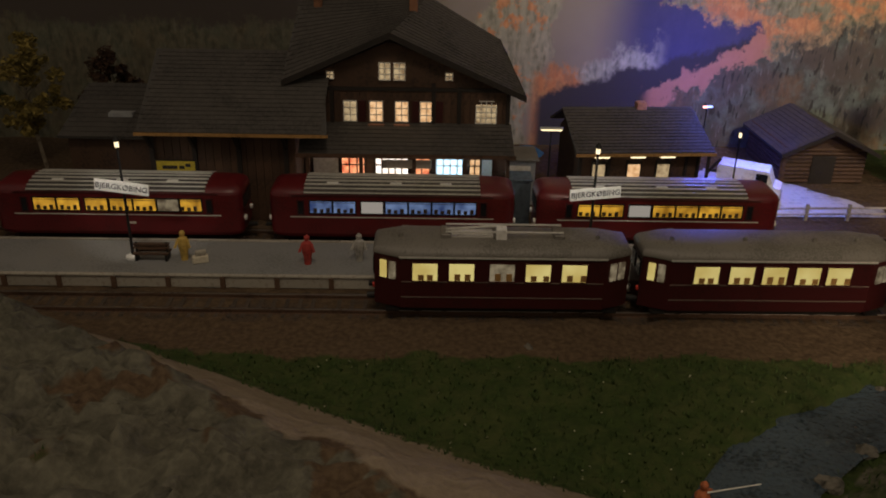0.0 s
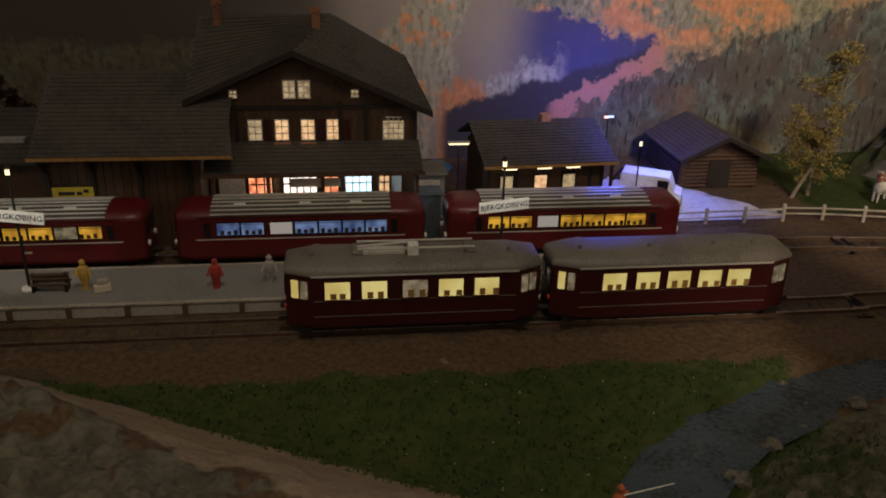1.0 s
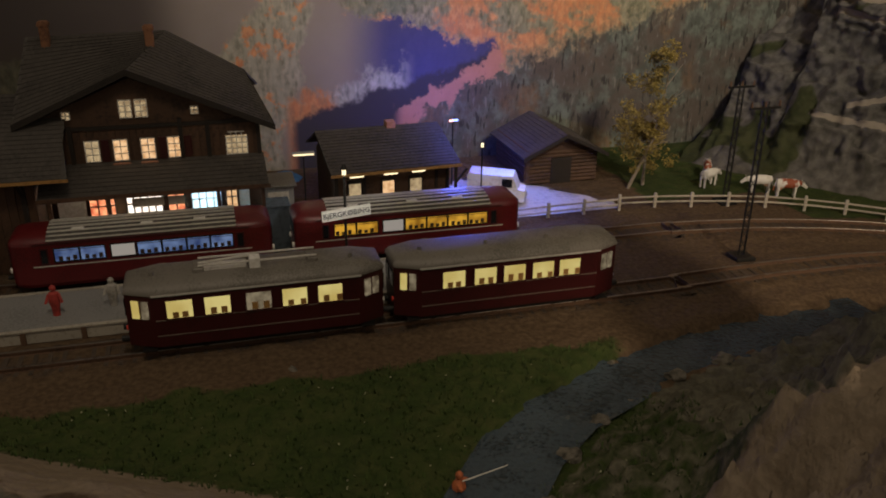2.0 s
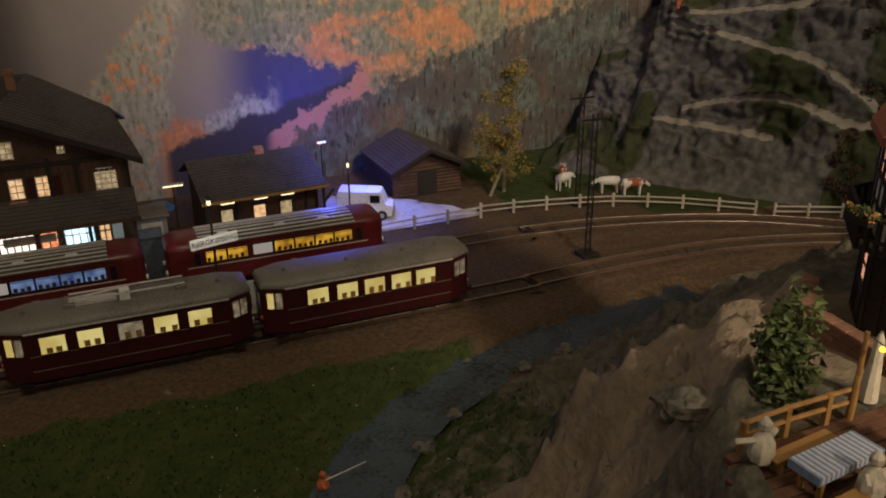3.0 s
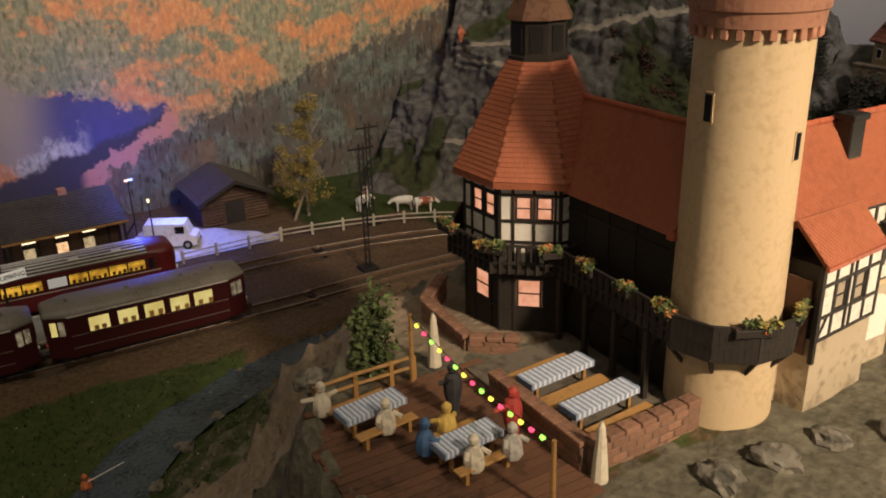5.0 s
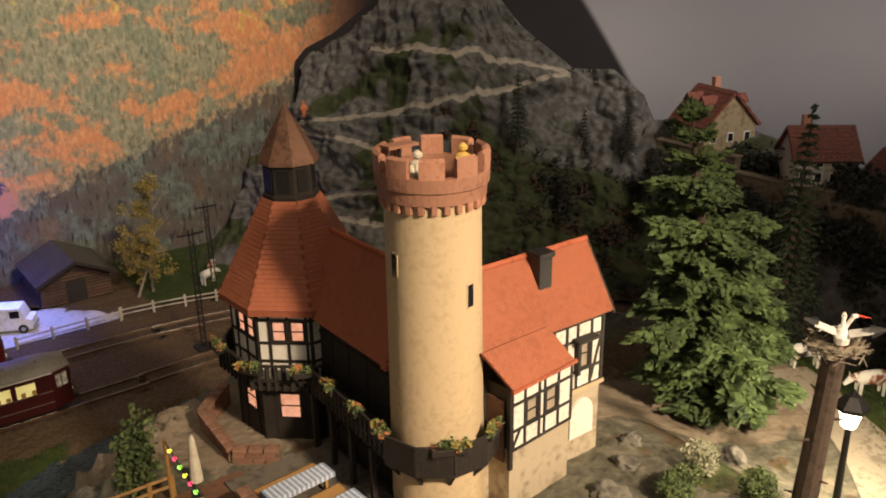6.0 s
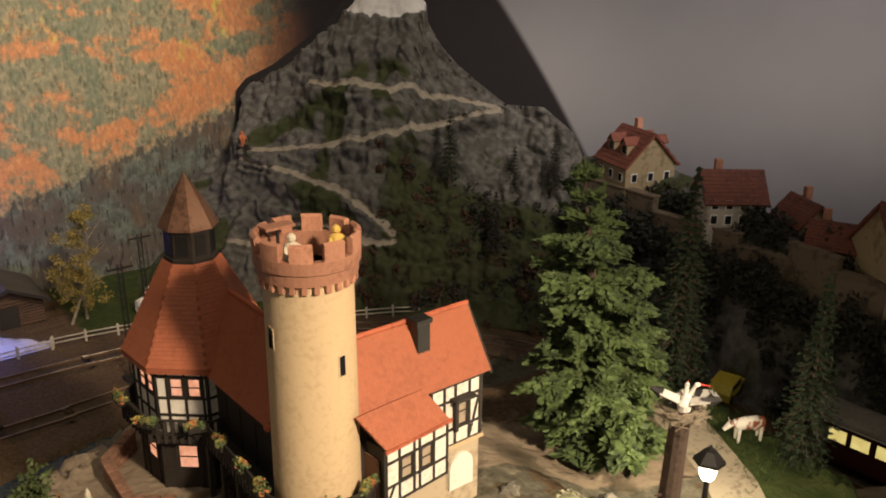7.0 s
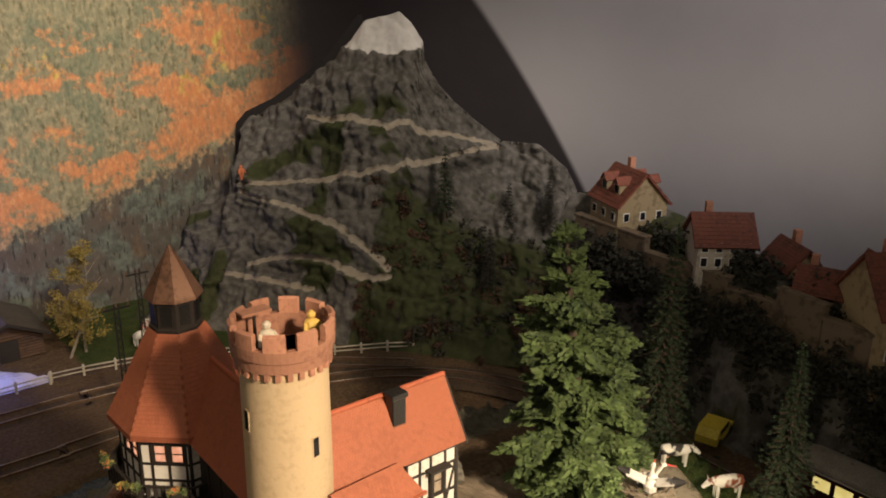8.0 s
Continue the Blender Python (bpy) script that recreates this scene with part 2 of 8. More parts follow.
def prism(bm, pts, axis, a, b):
    """A polygon pulled along an axis from a to b; pts are in the other two axes' order."""
    def v(p, t):
        return {"x": (t, p[0], p[1]), "y": (p[0], t, p[1]), "z": (p[0], p[1], t)}[axis]
    lo, hi = [bm.verts.new(v(p, a)) for p in pts], [bm.verts.new(v(p, b)) for p in pts]
    n = len(pts)
    for i in range(n):
        bm.faces.new((lo[i], lo[(i + 1) % n], hi[(i + 1) % n], hi[i]))
    bm.faces.new(lo)
    bm.faces.new(hi)
    return bm


def P(*a):
    return prism(bmesh.new(), *a)


def lathe(bm, prof, n=24, at=(0, 0), turn=0.0):
    rings = [[bm.verts.new((at[0] + r * math.cos(6.28319 * i / n + turn), at[1] + r * math.sin(6.28319 * i / n + turn), z)) for i in range(n)] for r, z in prof]
    for a, b in zip(rings, rings[1:]):
        for i in range(n):
            bm.faces.new((a[i], a[(i + 1) % n], b[(i + 1) % n], b[i]))
    bm.faces.new(rings[0])
    bm.faces.new(rings[-1])
    return bm


def quad(bm, pts):
    return bm.faces.new([bm.verts.new(p) for p in pts])


def fbm(x, y, z=0.0, octaves=4):
    return noise.fractal(Vector((x, y, z)), 1.0, 2.0, octaves)


def smooth_step(a, b, x):
    t = min(1.0, max(0.0, (x - a) / (b - a)))
    return t * t * (3 - 2 * t)


def near_line(x, y, pts):
    """Distance in plan from a polyline."""
    best = 1e9
    for (ax, ay), (bx, by) in zip(pts, pts[1:]):
        dx, dy = bx - ax, by - ay
        t = max(0.0, min(1.0, ((x - ax) * dx + (y - ay) * dy) / (dx * dx + dy * dy)))
        best = min(best, math.hypot(x - ax - t * dx, y - ay - t * dy))
    return best


M["snow_sand"] = material("snow_sand", (0.60, 0.58, 0.52), (0.45, 0.43, 0.38), 0.9, grain=260, stain=60, bump=0.5, size=0.0012)
M["lane_gravel"] = material("lane_gravel", (0.36, 0.31, 0.23), (0.22, 0.185, 0.135), 0.95, grain=300, stain=90, bump=0.7, size=0.001)
M["leaf_green2"] = material("leaf_green2", (0.13, 0.17, 0.06), (0.06, 0.09, 0.03), 0.8, grain=250, stain=60, bump=0.2, island=-0.3)
M["garden_paving"] = material("garden_paving", (0.13, 0.11, 0.085), (0.07, 0.058, 0.045), 0.9, grain=260, stain=90, bump=0.6, size=0.001)


# ---- the large structure ----
RIVER = [(30, -9.2), (23, -9.8), (18, -10.6), (13, -11.9), (8, -14.2), (5.0, -16.6), (2.6, -19.5), (1.2, -24), (0.0, -34), (0, -50)]
NEAR_TRACK = [(-70, -4.25), (12, -4.25), (20, -4.0), (28, -3.7), (36, -4.2), (44, -6.4), (50, -9.6), (55, -14.6), (58, -21), (59.3, -30), (59.3, -42), (58.6, -52), (57.5, -64)]
FAR_TRACK = [(-70, 4.35), (16, 4.35), (24, 4.2), (32, 3.0), (40, 0.2), (46, -3.6), (52, -8.6)]
HILL_TOP = [(20.5, -28), (14.5, -30.5), (9.6, -35), (7.6, -38), (8.2, -47), (14, -53), (18, -58), (30, -66), (41.5, -64), (45.4, -52), (47.3, -45), (48.8, -39), (45, -33), (36, -31), (27, -28)]
HILL_FOOT = [(27, -9.0), (20, -11.8), (13.5, -13.8), (9, -16.3), (5.4, -19.5), (3.6, -24), (3, -40), (4, -62), (12, -78), (50, -80), (49.5, -64), (51.0, -50), (53.0, -38), (53, -24), (46, -14.5), (36, -8.5)]


def inside(x, y, poly):
    hit = False
    for (ax, ay), (bx, by) in zip(poly, poly[1:] + poly[:1]):
        if (ay > y) != (by > y) and x < ax + (y - ay) / (by - ay) * (bx - ax):
            hit = not hit
    return hit


def hill(x, y):
    """The castle rock: flat on top, falling to the river and the track. Height, steepness and whether on top."""
    if not inside(x, y, HILL_FOOT):
        return -9.0, 0.0, 2.0
    top = 10.5 - 2.6 * smooth_step(29, 37, x) - 0.12 * max(0.0, y + 34)
    if inside(x, y, HILL_TOP):
        e = smooth_step(0, 2.5, near_line(x, y, HILL_TOP + HILL_TOP[:1]))
        return top + 0.12 * fbm(x * 0.5, y * 0.5) * e, 1 - e, 0.5
    df, dt = near_line(x, y, HILL_FOOT + HILL_FOOT[:1]), near_line(x, y, HILL_TOP + HILL_TOP[:1])
    t = df / (df + dt + 1e-6)
    t = 0.35 * t + 0.65 * smooth_step(0.22, 0.95, t + 0.10 * fbm(x * 0.25, y * 0.25, 3))
    h = -1.7 + (top + 1.7) * t
    mid = 4 * t * (1 - t)
    h += mid * (1.0 * fbm(x * 0.22, y * 0.22) + 1.9 * abs(fbm(x * 0.42, y * 0.20, 5)) + 1.7 * abs(fbm(x * 0.9, y * 0.45, 8))) + min(1.0, 0.7 * df) * (1.1 * abs(fbm(x * 0.6, y * 0.6, 4)) + 0.7 * abs(fbm(x * 1.3, y * 1.0, 6)))
    return h, 1.0, 1.2


def ground_height(x, y):
    h = -0.85 + 0.10 * fbm(x * 0.4, y * 0.4)
    s = smooth_step(-8.5, -18, y)
    h -= 0.7 * s
    # embankment of the tracks
    if y < 8:
        t = min(near_line(x, y, NEAR_TRACK), near_line(x, y, FAR_TRACK))
        h += 0.12 * (1 - smooth_step(1.6, 2.8, t))
    # knoll on the near bank
    q = -(x + 4.5) * 0.42 - (y + 16.0) * 0.9
    k = smooth_step(0, 8.6, q)
    h += k * (4.6 + 0.04 * max(0.0, -5.0 - x) * smooth_step(-40, -30, x) + 0.7 * fbm(x * 0.16, y * 0.16, 2) + 0.25 * abs(fbm(x * 0.8, y * 0.8)))
    h += smooth_step(8.0, 11.0, q + 0.25 * max(0.0, -10 - x)) * (1.2 * abs(fbm(x * 0.45, y * 0.45, 8)) + 0.8 * abs(fbm(x * 1.2, y * 1.2, 3)))
    r = near_line(x, y, RIVER)
    h -= 0.75 * (1 - smooth_step(0.7, 2.0, r + 0.4 * fbm(x * 0.5, y * 0.5, 9) + 0.5 * fbm(x * 1.4, y * 1.4, 4)))
    hh, rocky, d = hill(x, y)
    h = max(h, hh)
    return h, k, r, rocky, d


def along(pts, step):
    """Points at even steps along a polyline, smoothed, with the direction at each."""
    dense = []
    for i in range(len(pts) - 1):
        p0, p1, p2, p3 = (Vector(pts[max(0, min(len(pts) - 1, i + k))]) for k in (-1, 0, 1, 2))
        for k in range(24):
            t = k / 24
            dense.append(0.5 * (2 * p1 + (p2 - p0) * t + (2 * p0 - 5 * p1 + 4 * p2 - p3) * t * t + (3 * p1 - p0 - 3 * p2 + p3) * t ** 3))
    dense.append(Vector(pts[-1]))
    out, acc = [], 0.0
    for a, b in zip(dense, dense[1:]):
        d = (b - a).length
        while acc <= d and d > 0:
            out.append((a + (b - a) * (acc / d), (b - a).normalized()))
            acc += step
        acc -= d
    return out


def sheet(name, x0, x1, y0, y1, step, height):
    """A height sheet with a colour attribute that tells grass, rock, sand and gravel apart."""
    nx, ny = int((x1 - x0) / step) + 1, int((y1 - y0) / step) + 1
    co, zone = [], []
    for j in range(ny):
        for i in range(nx):
            x, y = x0 + i * step, y0 + j * step
            z, c = height(x, y)
            co.append((x * S, y * S, z * S))
            zone.append(c)
    faces = [(j * nx + i, j * nx + i + 1, (j + 1) * nx + i + 1, (j + 1) * nx + i) for j in range(ny - 1) for i in range(nx - 1)]
    me = bpy.data.meshes.new(name)
    me.from_pydata(co, [], faces)
    at = me.attributes.new("zone", "FLOAT_COLOR", "POINT")
    at.data.foreach_set("color", [v for c in zone for v in c])
    me.polygons.foreach_set("use_smooth", [True] * len(faces))
    return me


def layered(name, base, layers, grain=350, stain=30, bump=0.6, size=0.0012):
    """Ground: base colours, and over them grass, rock and sand, each with its own noise, where the zone says."""
    m = bpy.data.materials.new(name)
    m.use_nodes = True
    n, l = m.node_tree.nodes, m.node_tree.links
    b = n["Principled BSDF"]
    b.inputs["Roughness"].default_value = 0.92
    b.inputs["Specular IOR Level"].default_value = 0.2
    co = n.new("ShaderNodeTexCoord")

    def tex(scale, detail=5):
        t = n.new("ShaderNodeTexNoise")
        t.inputs["Scale"].default_value, t.inputs["Detail"].default_value = scale, detail
        l.new(co.outputs["Object"], t.inputs["Vector"])
        return t.outputs["Fac"]

    fine, broad = tex(grain, 4), tex(stain, 5)

    def pair(c1, c2, fac, lo=0.38, hi=0.64):
        r = n.new("ShaderNodeValToRGB")
        r.color_ramp.elements[0].position, r.color_ramp.elements[1].position = lo, hi
        r.color_ramp.elements[0].color, r.color_ramp.elements[1].color = (*c1, 1), (*c2, 1)
        l.new(fac, r.inputs[0])
        return r.outputs[0]

    def over(a, c, fac):
        x = n.new("ShaderNodeMix")
        x.data_type = "RGBA"
        l.new(fac, x.inputs[0])
        l.new(a, x.inputs[6])
        l.new(c, x.inputs[7])
        return x.outputs[2]

    zone, sep = n.new("ShaderNodeAttribute"), n.new("ShaderNodeSeparateColor")
    zone.attribute_name = "zone"
    l.new(zone.outputs["Color"], sep.inputs[0])
    col = over(pair(*base[:2], fine), pair(*base[2:], fine), broad)
    mid = tex(110, 4)
    for k, (c1, c2, c3) in enumerate(layers):
        own = over(pair(c1, c2, fine), pair(c2, c3, mid), broad)
        edge = n.new("ShaderNodeMath")
        edge.operation = "MULTIPLY_ADD"
        l.new(mid, edge.inputs[0])
        edge.inputs[1].default_value = 0.9
        l.new(sep.outputs[k], edge.inputs[2])
        mr = n.new("ShaderNodeMapRange")
        mr.inputs[1].default_value, mr.inputs[2].default_value = 0.82, 1.08
        l.new(edge.outputs[0], mr.inputs[0])
        col = over(col, own, mr.outputs[0])
    l.new(col, b.inputs["Base Color"])
    bp = n.new("ShaderNodeBump")
    bp.inputs["Strength"].default_value, bp.inputs["Distance"].default_value = bump, size
    l.new(fine, bp.inputs["Height"])
    bp2 = n.new("ShaderNodeBump")
    bp2.inputs["Strength"].default_value, bp2.inputs["Distance"].default_value = bump, size * 4
    l.new(mid, bp2.inputs["Height"])
    l.new(bp.outputs[0], bp2.inputs["Normal"])
    l.new(bp2.outputs[0], b.inputs["Normal"])
    return m


GRASS = ((0.018, 0.034, 0.010), (0.042, 0.064, 0.016), (0.080, 0.090, 0.03))
ROCK = ((0.032, 0.031, 0.023), (0.11, 0.102, 0.075), (0.22, 0.205, 0.15))
SAND = ((0.18, 0.14, 0.098), (0.25, 0.198, 0.14), (0.31, 0.25, 0.185))
GRAVEL = ((0.072, 0.046, 0.027), (0.125, 0.083, 0.048), (0.092, 0.061, 0.036), (0.138, 0.097, 0.059))
M["earth"] = layered("earth", GRAVEL, (GRASS, ROCK, SAND))
M["cliff"] = layered("cliff", ((0.095, 0.090, 0.078), (0.175, 0.165, 0.147), (0.062, 0.059, 0.052), (0.125, 0.118, 0.104)), (((0.022, 0.030, 0.012), (0.048, 0.055, 0.022), (0.065, 0.068, 0.034)), ((0.5, 0.49, 0.46), (0.6, 0.58, 0.55), (0.66, 0.64, 0.6)), ((0.24, 0.21, 0.16), (0.31, 0.27, 0.21), (0.35, 0.31, 0.245))), grain=110, stain=22, bump=0.25, size=0.0012)


def ground_zone(x, y):
    h, k, r, rocky, d = ground_height(x, y)
    wob = fbm(x * 0.3, y * 0.3, 4)
    grass = smooth_step(-8.3, -9.8, y + 0.9 * wob) * (1 - smooth_step(0.08, 0.3, k)) * smooth_step(1.0, 1.5, r)
    if x > 12:
        grass *= 1 - smooth_step(11, 15, x)
    grass = max(grass, smooth_step(9.0, 12.0, -(x + 4.5) * 0.42 - (y + 16.0) * 0.9) * smooth_step(0.05, 0.4, wob) * 0.6)
    if y > 7.5:
        grass = max(grass, smooth_step(25, 27, x) * smooth_step(9.5, 11, y))
    if x > 36 and y > -1:
        grass = max(grass, smooth_step(1.0, 2.5, y - 2.6 + 0.8 * max(0.0, x - 34) * 0.3))
    if d < 1.0:
        grass = max(grass, smooth_step(43.2, 45.0, x - 0.45 * (y + 46) + 0.8 * wob) * smooth_step(-37, -39, y))
    rock = max(rocky, smooth_step(0.05, 0.25, k) * (1 - smooth_step(0.35, 0.6, k)) * 0.4, smooth_step(0.3, 0.6, k) * (1 - smooth_step(0.1, 0.4, wob)))
    rock = max(rock, 1 - smooth_step(0.9, 1.5, r)) if y > -40 else rock
    q = -(x + 4.5) * 0.42 - (y + 16.0) * 0.9 + 1.6 * wob + 0.25 * max(0.0, -10 - x)
    sand = 0.9 * smooth_step(0.04, 0.2, k) * (1 - smooth_step(8.0, 10.0, q))
    rock = min(rock, max(rocky, smooth_step(8.0, 10.0, q))) if d > 1.9 else rock
    if d < 1.3 and y < -44.2 and x < 29:
        rock = max(rock, 0.8)
    if d < 1.0 and x > 28 and y < -30:
        sand = max(sand, 0.34 * (1 - smooth_step(38, 42, x)))
    if d == 1.2 and x < 18 and y > -32:
        grass = max(grass, 0.62 * smooth_step(-0.02, 0.28, fbm(x * 0.35, y * 0.2, 6)) * (1 - smooth_step(4.5, 7.5, h)))
    bank = smooth_step(43.2, 45.0, x - 0.45 * (y + 46) + 0.8 * wob) * smooth_step(-36, -38, y) if d < 1.9 and y < -36 else 0.0
    grass = max(grass, bank)
    return h, (grass, rock * (1 - 0.5 * grass if d == 1.2 else 1) * (1 - bank), sand * (1 - bank), 1)


ground = tagged(new("ground", sheet("ground", -60, 106, -82, 27, 0.38, ground_zone)), "modelled landscape of brown gravel, grass, rock and sand", "ground", "", "structure")
ground.data.materials.append(M["earth"])

bm = bmesh.new()
prev = None
for i, (x, y) in enumerate(RIVER):
    a = Vector(RIVER[max(0, i - 1)])
    b = Vector(RIVER[min(len(RIVER) - 1, i + 1)])
    nrm = (b - a).normalized().orthogonal() * 2.0
    row = [bm.verts.new((x + nrm.x * k, y + nrm.y * k, -1.22 - 0.028 * max(0.0, -10 - y))) for k in (-1, -0.33, 0.33, 1)]
    if prev:
        for u in range(3):
            bm.faces.new((prev[u], prev[u + 1], row[u + 1], row[u]))
    prev = row
solo("water", bm, "water", "dark shallow stream with glints, between rocky banks", "stream", "structure", True)


# backdrop wall: a painted panel that bends round the corner into a plain grey sky
def backdrop_material():
    m = bpy.data.materials.new("painted_backdrop")
    m.use_nodes = True
    n, l = m.node_tree.nodes, m.node_tree.links
    b = n["Principled BSDF"]
    b.inputs["Roughness"].default_value = 0.9
    b.inputs["Specular IOR Level"].default_value = 0.1
    co, sep = n.new("ShaderNodeTexCoord"), n.new("ShaderNodeSeparateXYZ")
    cm = n.new("ShaderNodeVectorMath")
    cm.operation = "SCALE"
    cm.inputs["Scale"].default_value = 100
    l.new(co.outputs["Object"], cm.inputs[0])
    l.new(cm.outputs[0], sep.inputs[0])
    X, Y, Z = sep.outputs

    def tex(sx, sz, detail=5, rough=0.6):
        mp = n.new("ShaderNodeMapping")
        mp.inputs["Scale"].default_value = (sx, sx, sz)
        l.new(cm.outputs[0], mp.inputs["Vector"])
        t = n.new("ShaderNodeTexNoise")
        t.inputs["Scale"].default_value, t.inputs["Detail"].default_value, t.inputs["Roughness"].default_value = 1.0, detail, rough
        l.new(mp.outputs[0], t.inputs["Vector"])
        return t.outputs["Fac"]

    def calc(op, a, c, d=None):
        x = n.new("ShaderNodeMath")
        x.operation = op
        for k, v in enumerate((a, c, d)[:1 if op == "ABSOLUTE" else 3]):
            if v is None:
                continue
            if isinstance(v, (int, float)):
                x.inputs[k].default_value = v
            else:
                l.new(v, x.inputs[k])
        return x.outputs[0]

    def step(v, lo, hi):
        x = n.new("ShaderNodeMapRange")
        x.interpolation_type = "SMOOTHSTEP"
        l.new(v, x.inputs[0])
        x.inputs[1].default_value, x.inputs[2].default_value = lo, hi
        return x.outputs[0]

    def mix(fac, a, c):
        x = n.new("ShaderNodeMix")
        x.data_type = "RGBA"
        for k, v in ((0, fac), (6, a), (7, c)):
            if isinstance(v, tuple):
                x.inputs[k].default_value = (*v, 1)
            elif isinstance(v, float):
                x.inputs[k].default_value = v
            else:
                l.new(v, x.inputs[k])
        return x.outputs[2]

    leaf, tall, blob, wide, speck = tex(1.0, 0.8, 6, 0.66), tex(2.0, 0.55, 3, 0.5), tex(0.24, 0.24, 6, 0.6), tex(0.11, 0.11, 3), tex(2.4, 1.5, 3, 0.5)
    trunk = tex(2.6, 0.62, 2, 0.5)
    patch, patch2 = tex(0.15, 0.22, 5, 0.62), tex(0.20, 0.16, 5, 0.6)

    def mottled(a, c, e):
        return mix(step(speck, 0.34, 0.70), mix(step(tall, 0.32, 0.66), a, c), mix(step(leaf, 0.36, 0.66), c, e))

    orange = mottled((0.36, 0.20, 0.11), (0.56, 0.225, 0.095), (0.66, 0.34, 0.16))
    olive = mottled((0.13, 0.125, 0.075), (0.25, 0.245, 0.16), (0.40, 0.34, 0.21))
    teal = mix(step(leaf, 0.40, 0.62), (0.095, 0.105, 0.085), (0.17, 0.19, 0.155))
    grey = mix(step(blob, 0.42, 0.60), mix(leaf, (0.075, 0.062, 0.05), (0.15, 0.125, 0.10)), teal)
    grey = mix(step(trunk, 0.61, 0.72), mix(step(trunk, 0.42, 0.36), grey, (0.06, 0.054, 0.046)), (0.20, 0.185, 0.155))
    grey = mix(calc("MULTIPLY", step(patch2, 0.54, 0.64), 0.6), grey, mottled((0.12, 0.085, 0.05), (0.24, 0.135, 0.07), (0.20, 0.19, 0.13)))
    yellow = mottled((0.26, 0.20, 0.06), (0.48, 0.36, 0.09), (0.58, 0.46, 0.14))
    # autumn woods: orange mostly along a band that climbs to the right, in ragged patches
    band = calc("SUBTRACT", Z, calc("MULTIPLY_ADD", X, 0.30, 5.0))
    off = calc("MULTIPLY", calc("ABSOLUTE", band, 0.0), -0.040)
    hot = calc("ADD", calc("ADD", calc("MULTIPLY", off, 0.55), calc("MULTIPLY", patch, 2.1)), calc("MULTIPLY", leaf, 0.75))
    forest = mix(step(calc("ADD", band, calc("MULTIPLY_ADD", leaf, 7.0, -3.5)), -4.2, -2.6), grey, olive)
    forest = mix(calc("MULTIPLY", step(patch2, 0.50, 0.58), step(band, -1.0, 2.0)), forest, mottled((0.12, 0.13, 0.085), (0.20, 0.215, 0.145), (0.30, 0.29, 0.18)))
    forest = mix(calc("MULTIPLY", step(hot, 1.22, 1.42), step(calc("ADD", band, calc("MULTIPLY_ADD", leaf, 6.0, -3.0)), -4.0, -1.5)), forest, orange)
    forest = mix(calc("MULTIPLY", step(calc("ADD", calc("MULTIPLY", wide, 0.8), calc("MULTIPLY", leaf, 0.5)), 0.76, 0.84), step(band, 3.0, 6.0)), forest, yellow)
    # left part: hazy slopes, a near wooded hill, the shore and the far side of the lake
    jag = calc("ADD", calc("MULTIPLY_ADD", leaf, 3.6, -1.8), calc("MULTIPLY_ADD", blob, 5.0, -2.5))
    haze = mix(blob, (0.26, 0.22, 0.175), (0.33, 0.285, 0.23))
    lit = mix(step(calc("ADD", leaf, calc("MULTIPLY", blob, 0.6)), 0.84, 0.92), mottled((0.19, 0.19, 0.13), (0.36, 0.34, 0.24), (0.50, 0.43, 0.30)), orange)
    flank = calc("ADD", calc("MULTIPLY_ADD", Z, -0.87, X), calc("MULTIPLY", jag, 0.7))
    lit = mix(step(flank, -14.3, -13.5), haze, lit)
    left = mix(step(calc("ADD", calc("MULTIPLY_ADD", Z, -0.25, X), calc("MULTIPLY", jag, 0.8)), -1.8, -1.1), lit, haze)
    deep = calc("MULTIPLY", step(X, 3.5, 8.5), step(calc("ADD", calc("MULTIPLY_ADD", X, 0.28, Z), jag), 14.2, 13.6))
    left = mix(deep, left, mix(leaf, (0.06, 0.06, 0.13), (0.095, 0.09, 0.175)))
    low = calc("SUBTRACT", Z, calc("MULTIPLY_ADD", X, 0.30, 4.2))
    near_shore = calc("MULTIPLY", step(calc("ADD", low, jag), 1.6, 0.4), step(calc("MULTIPLY", X, -1.0), -10.5, -8.5))
    left = mix(calc("MULTIPLY", near_shore, step(X, -1.2, -0.2)), left, mix(step(calc("ADD", X, jag), 2.6, 4.0), orange, mottled((0.16, 0.17, 0.15), (0.38, 0.37, 0.30), (0.56, 0.53, 0.45))))
    left = mix(calc("MULTIPLY", step(calc("ADD", low, calc("MULTIPLY", jag, 0.5)), -0.4, -1.1), step(X, -0.8, 0.2)), left, (0.06, 0.055, 0.065))
    pinkish = calc("SUBTRACT", Z, calc("MULTIPLY_ADD", X, 0.47, -0.6))
    past = step(X, 8.2, 9.4)
    left = mix(calc("MULTIPLY", past, step(calc("ADD", pinkish, jag), 1.1, 0.6)), left, mix(leaf, (0.40, 0.18, 0.13), (0.56, 0.27, 0.19)))
    left = mix(calc("MULTIPLY", past, step(calc("ADD", pinkish, calc("MULTIPLY", jag, 1.6)), -0.7, -1.3)), left, grey)
    edge = calc("ADD", calc("MULTIPLY_ADD", X, 0.9, calc("MULTIPLY", Z, 0.55)), calc("MULTIPLY_ADD", blob, 9.0, -4.5))
    pic = mix(step(edge, 20.6, 21.6), left, forest)
    above = calc("MULTIPLY", step(calc("ADD", calc("MULTIPLY_ADD", X, 0.28, Z), jag), 13.4, 14.4), step(X, 2.0, 5.0))
    pic = mix(above, pic, forest)
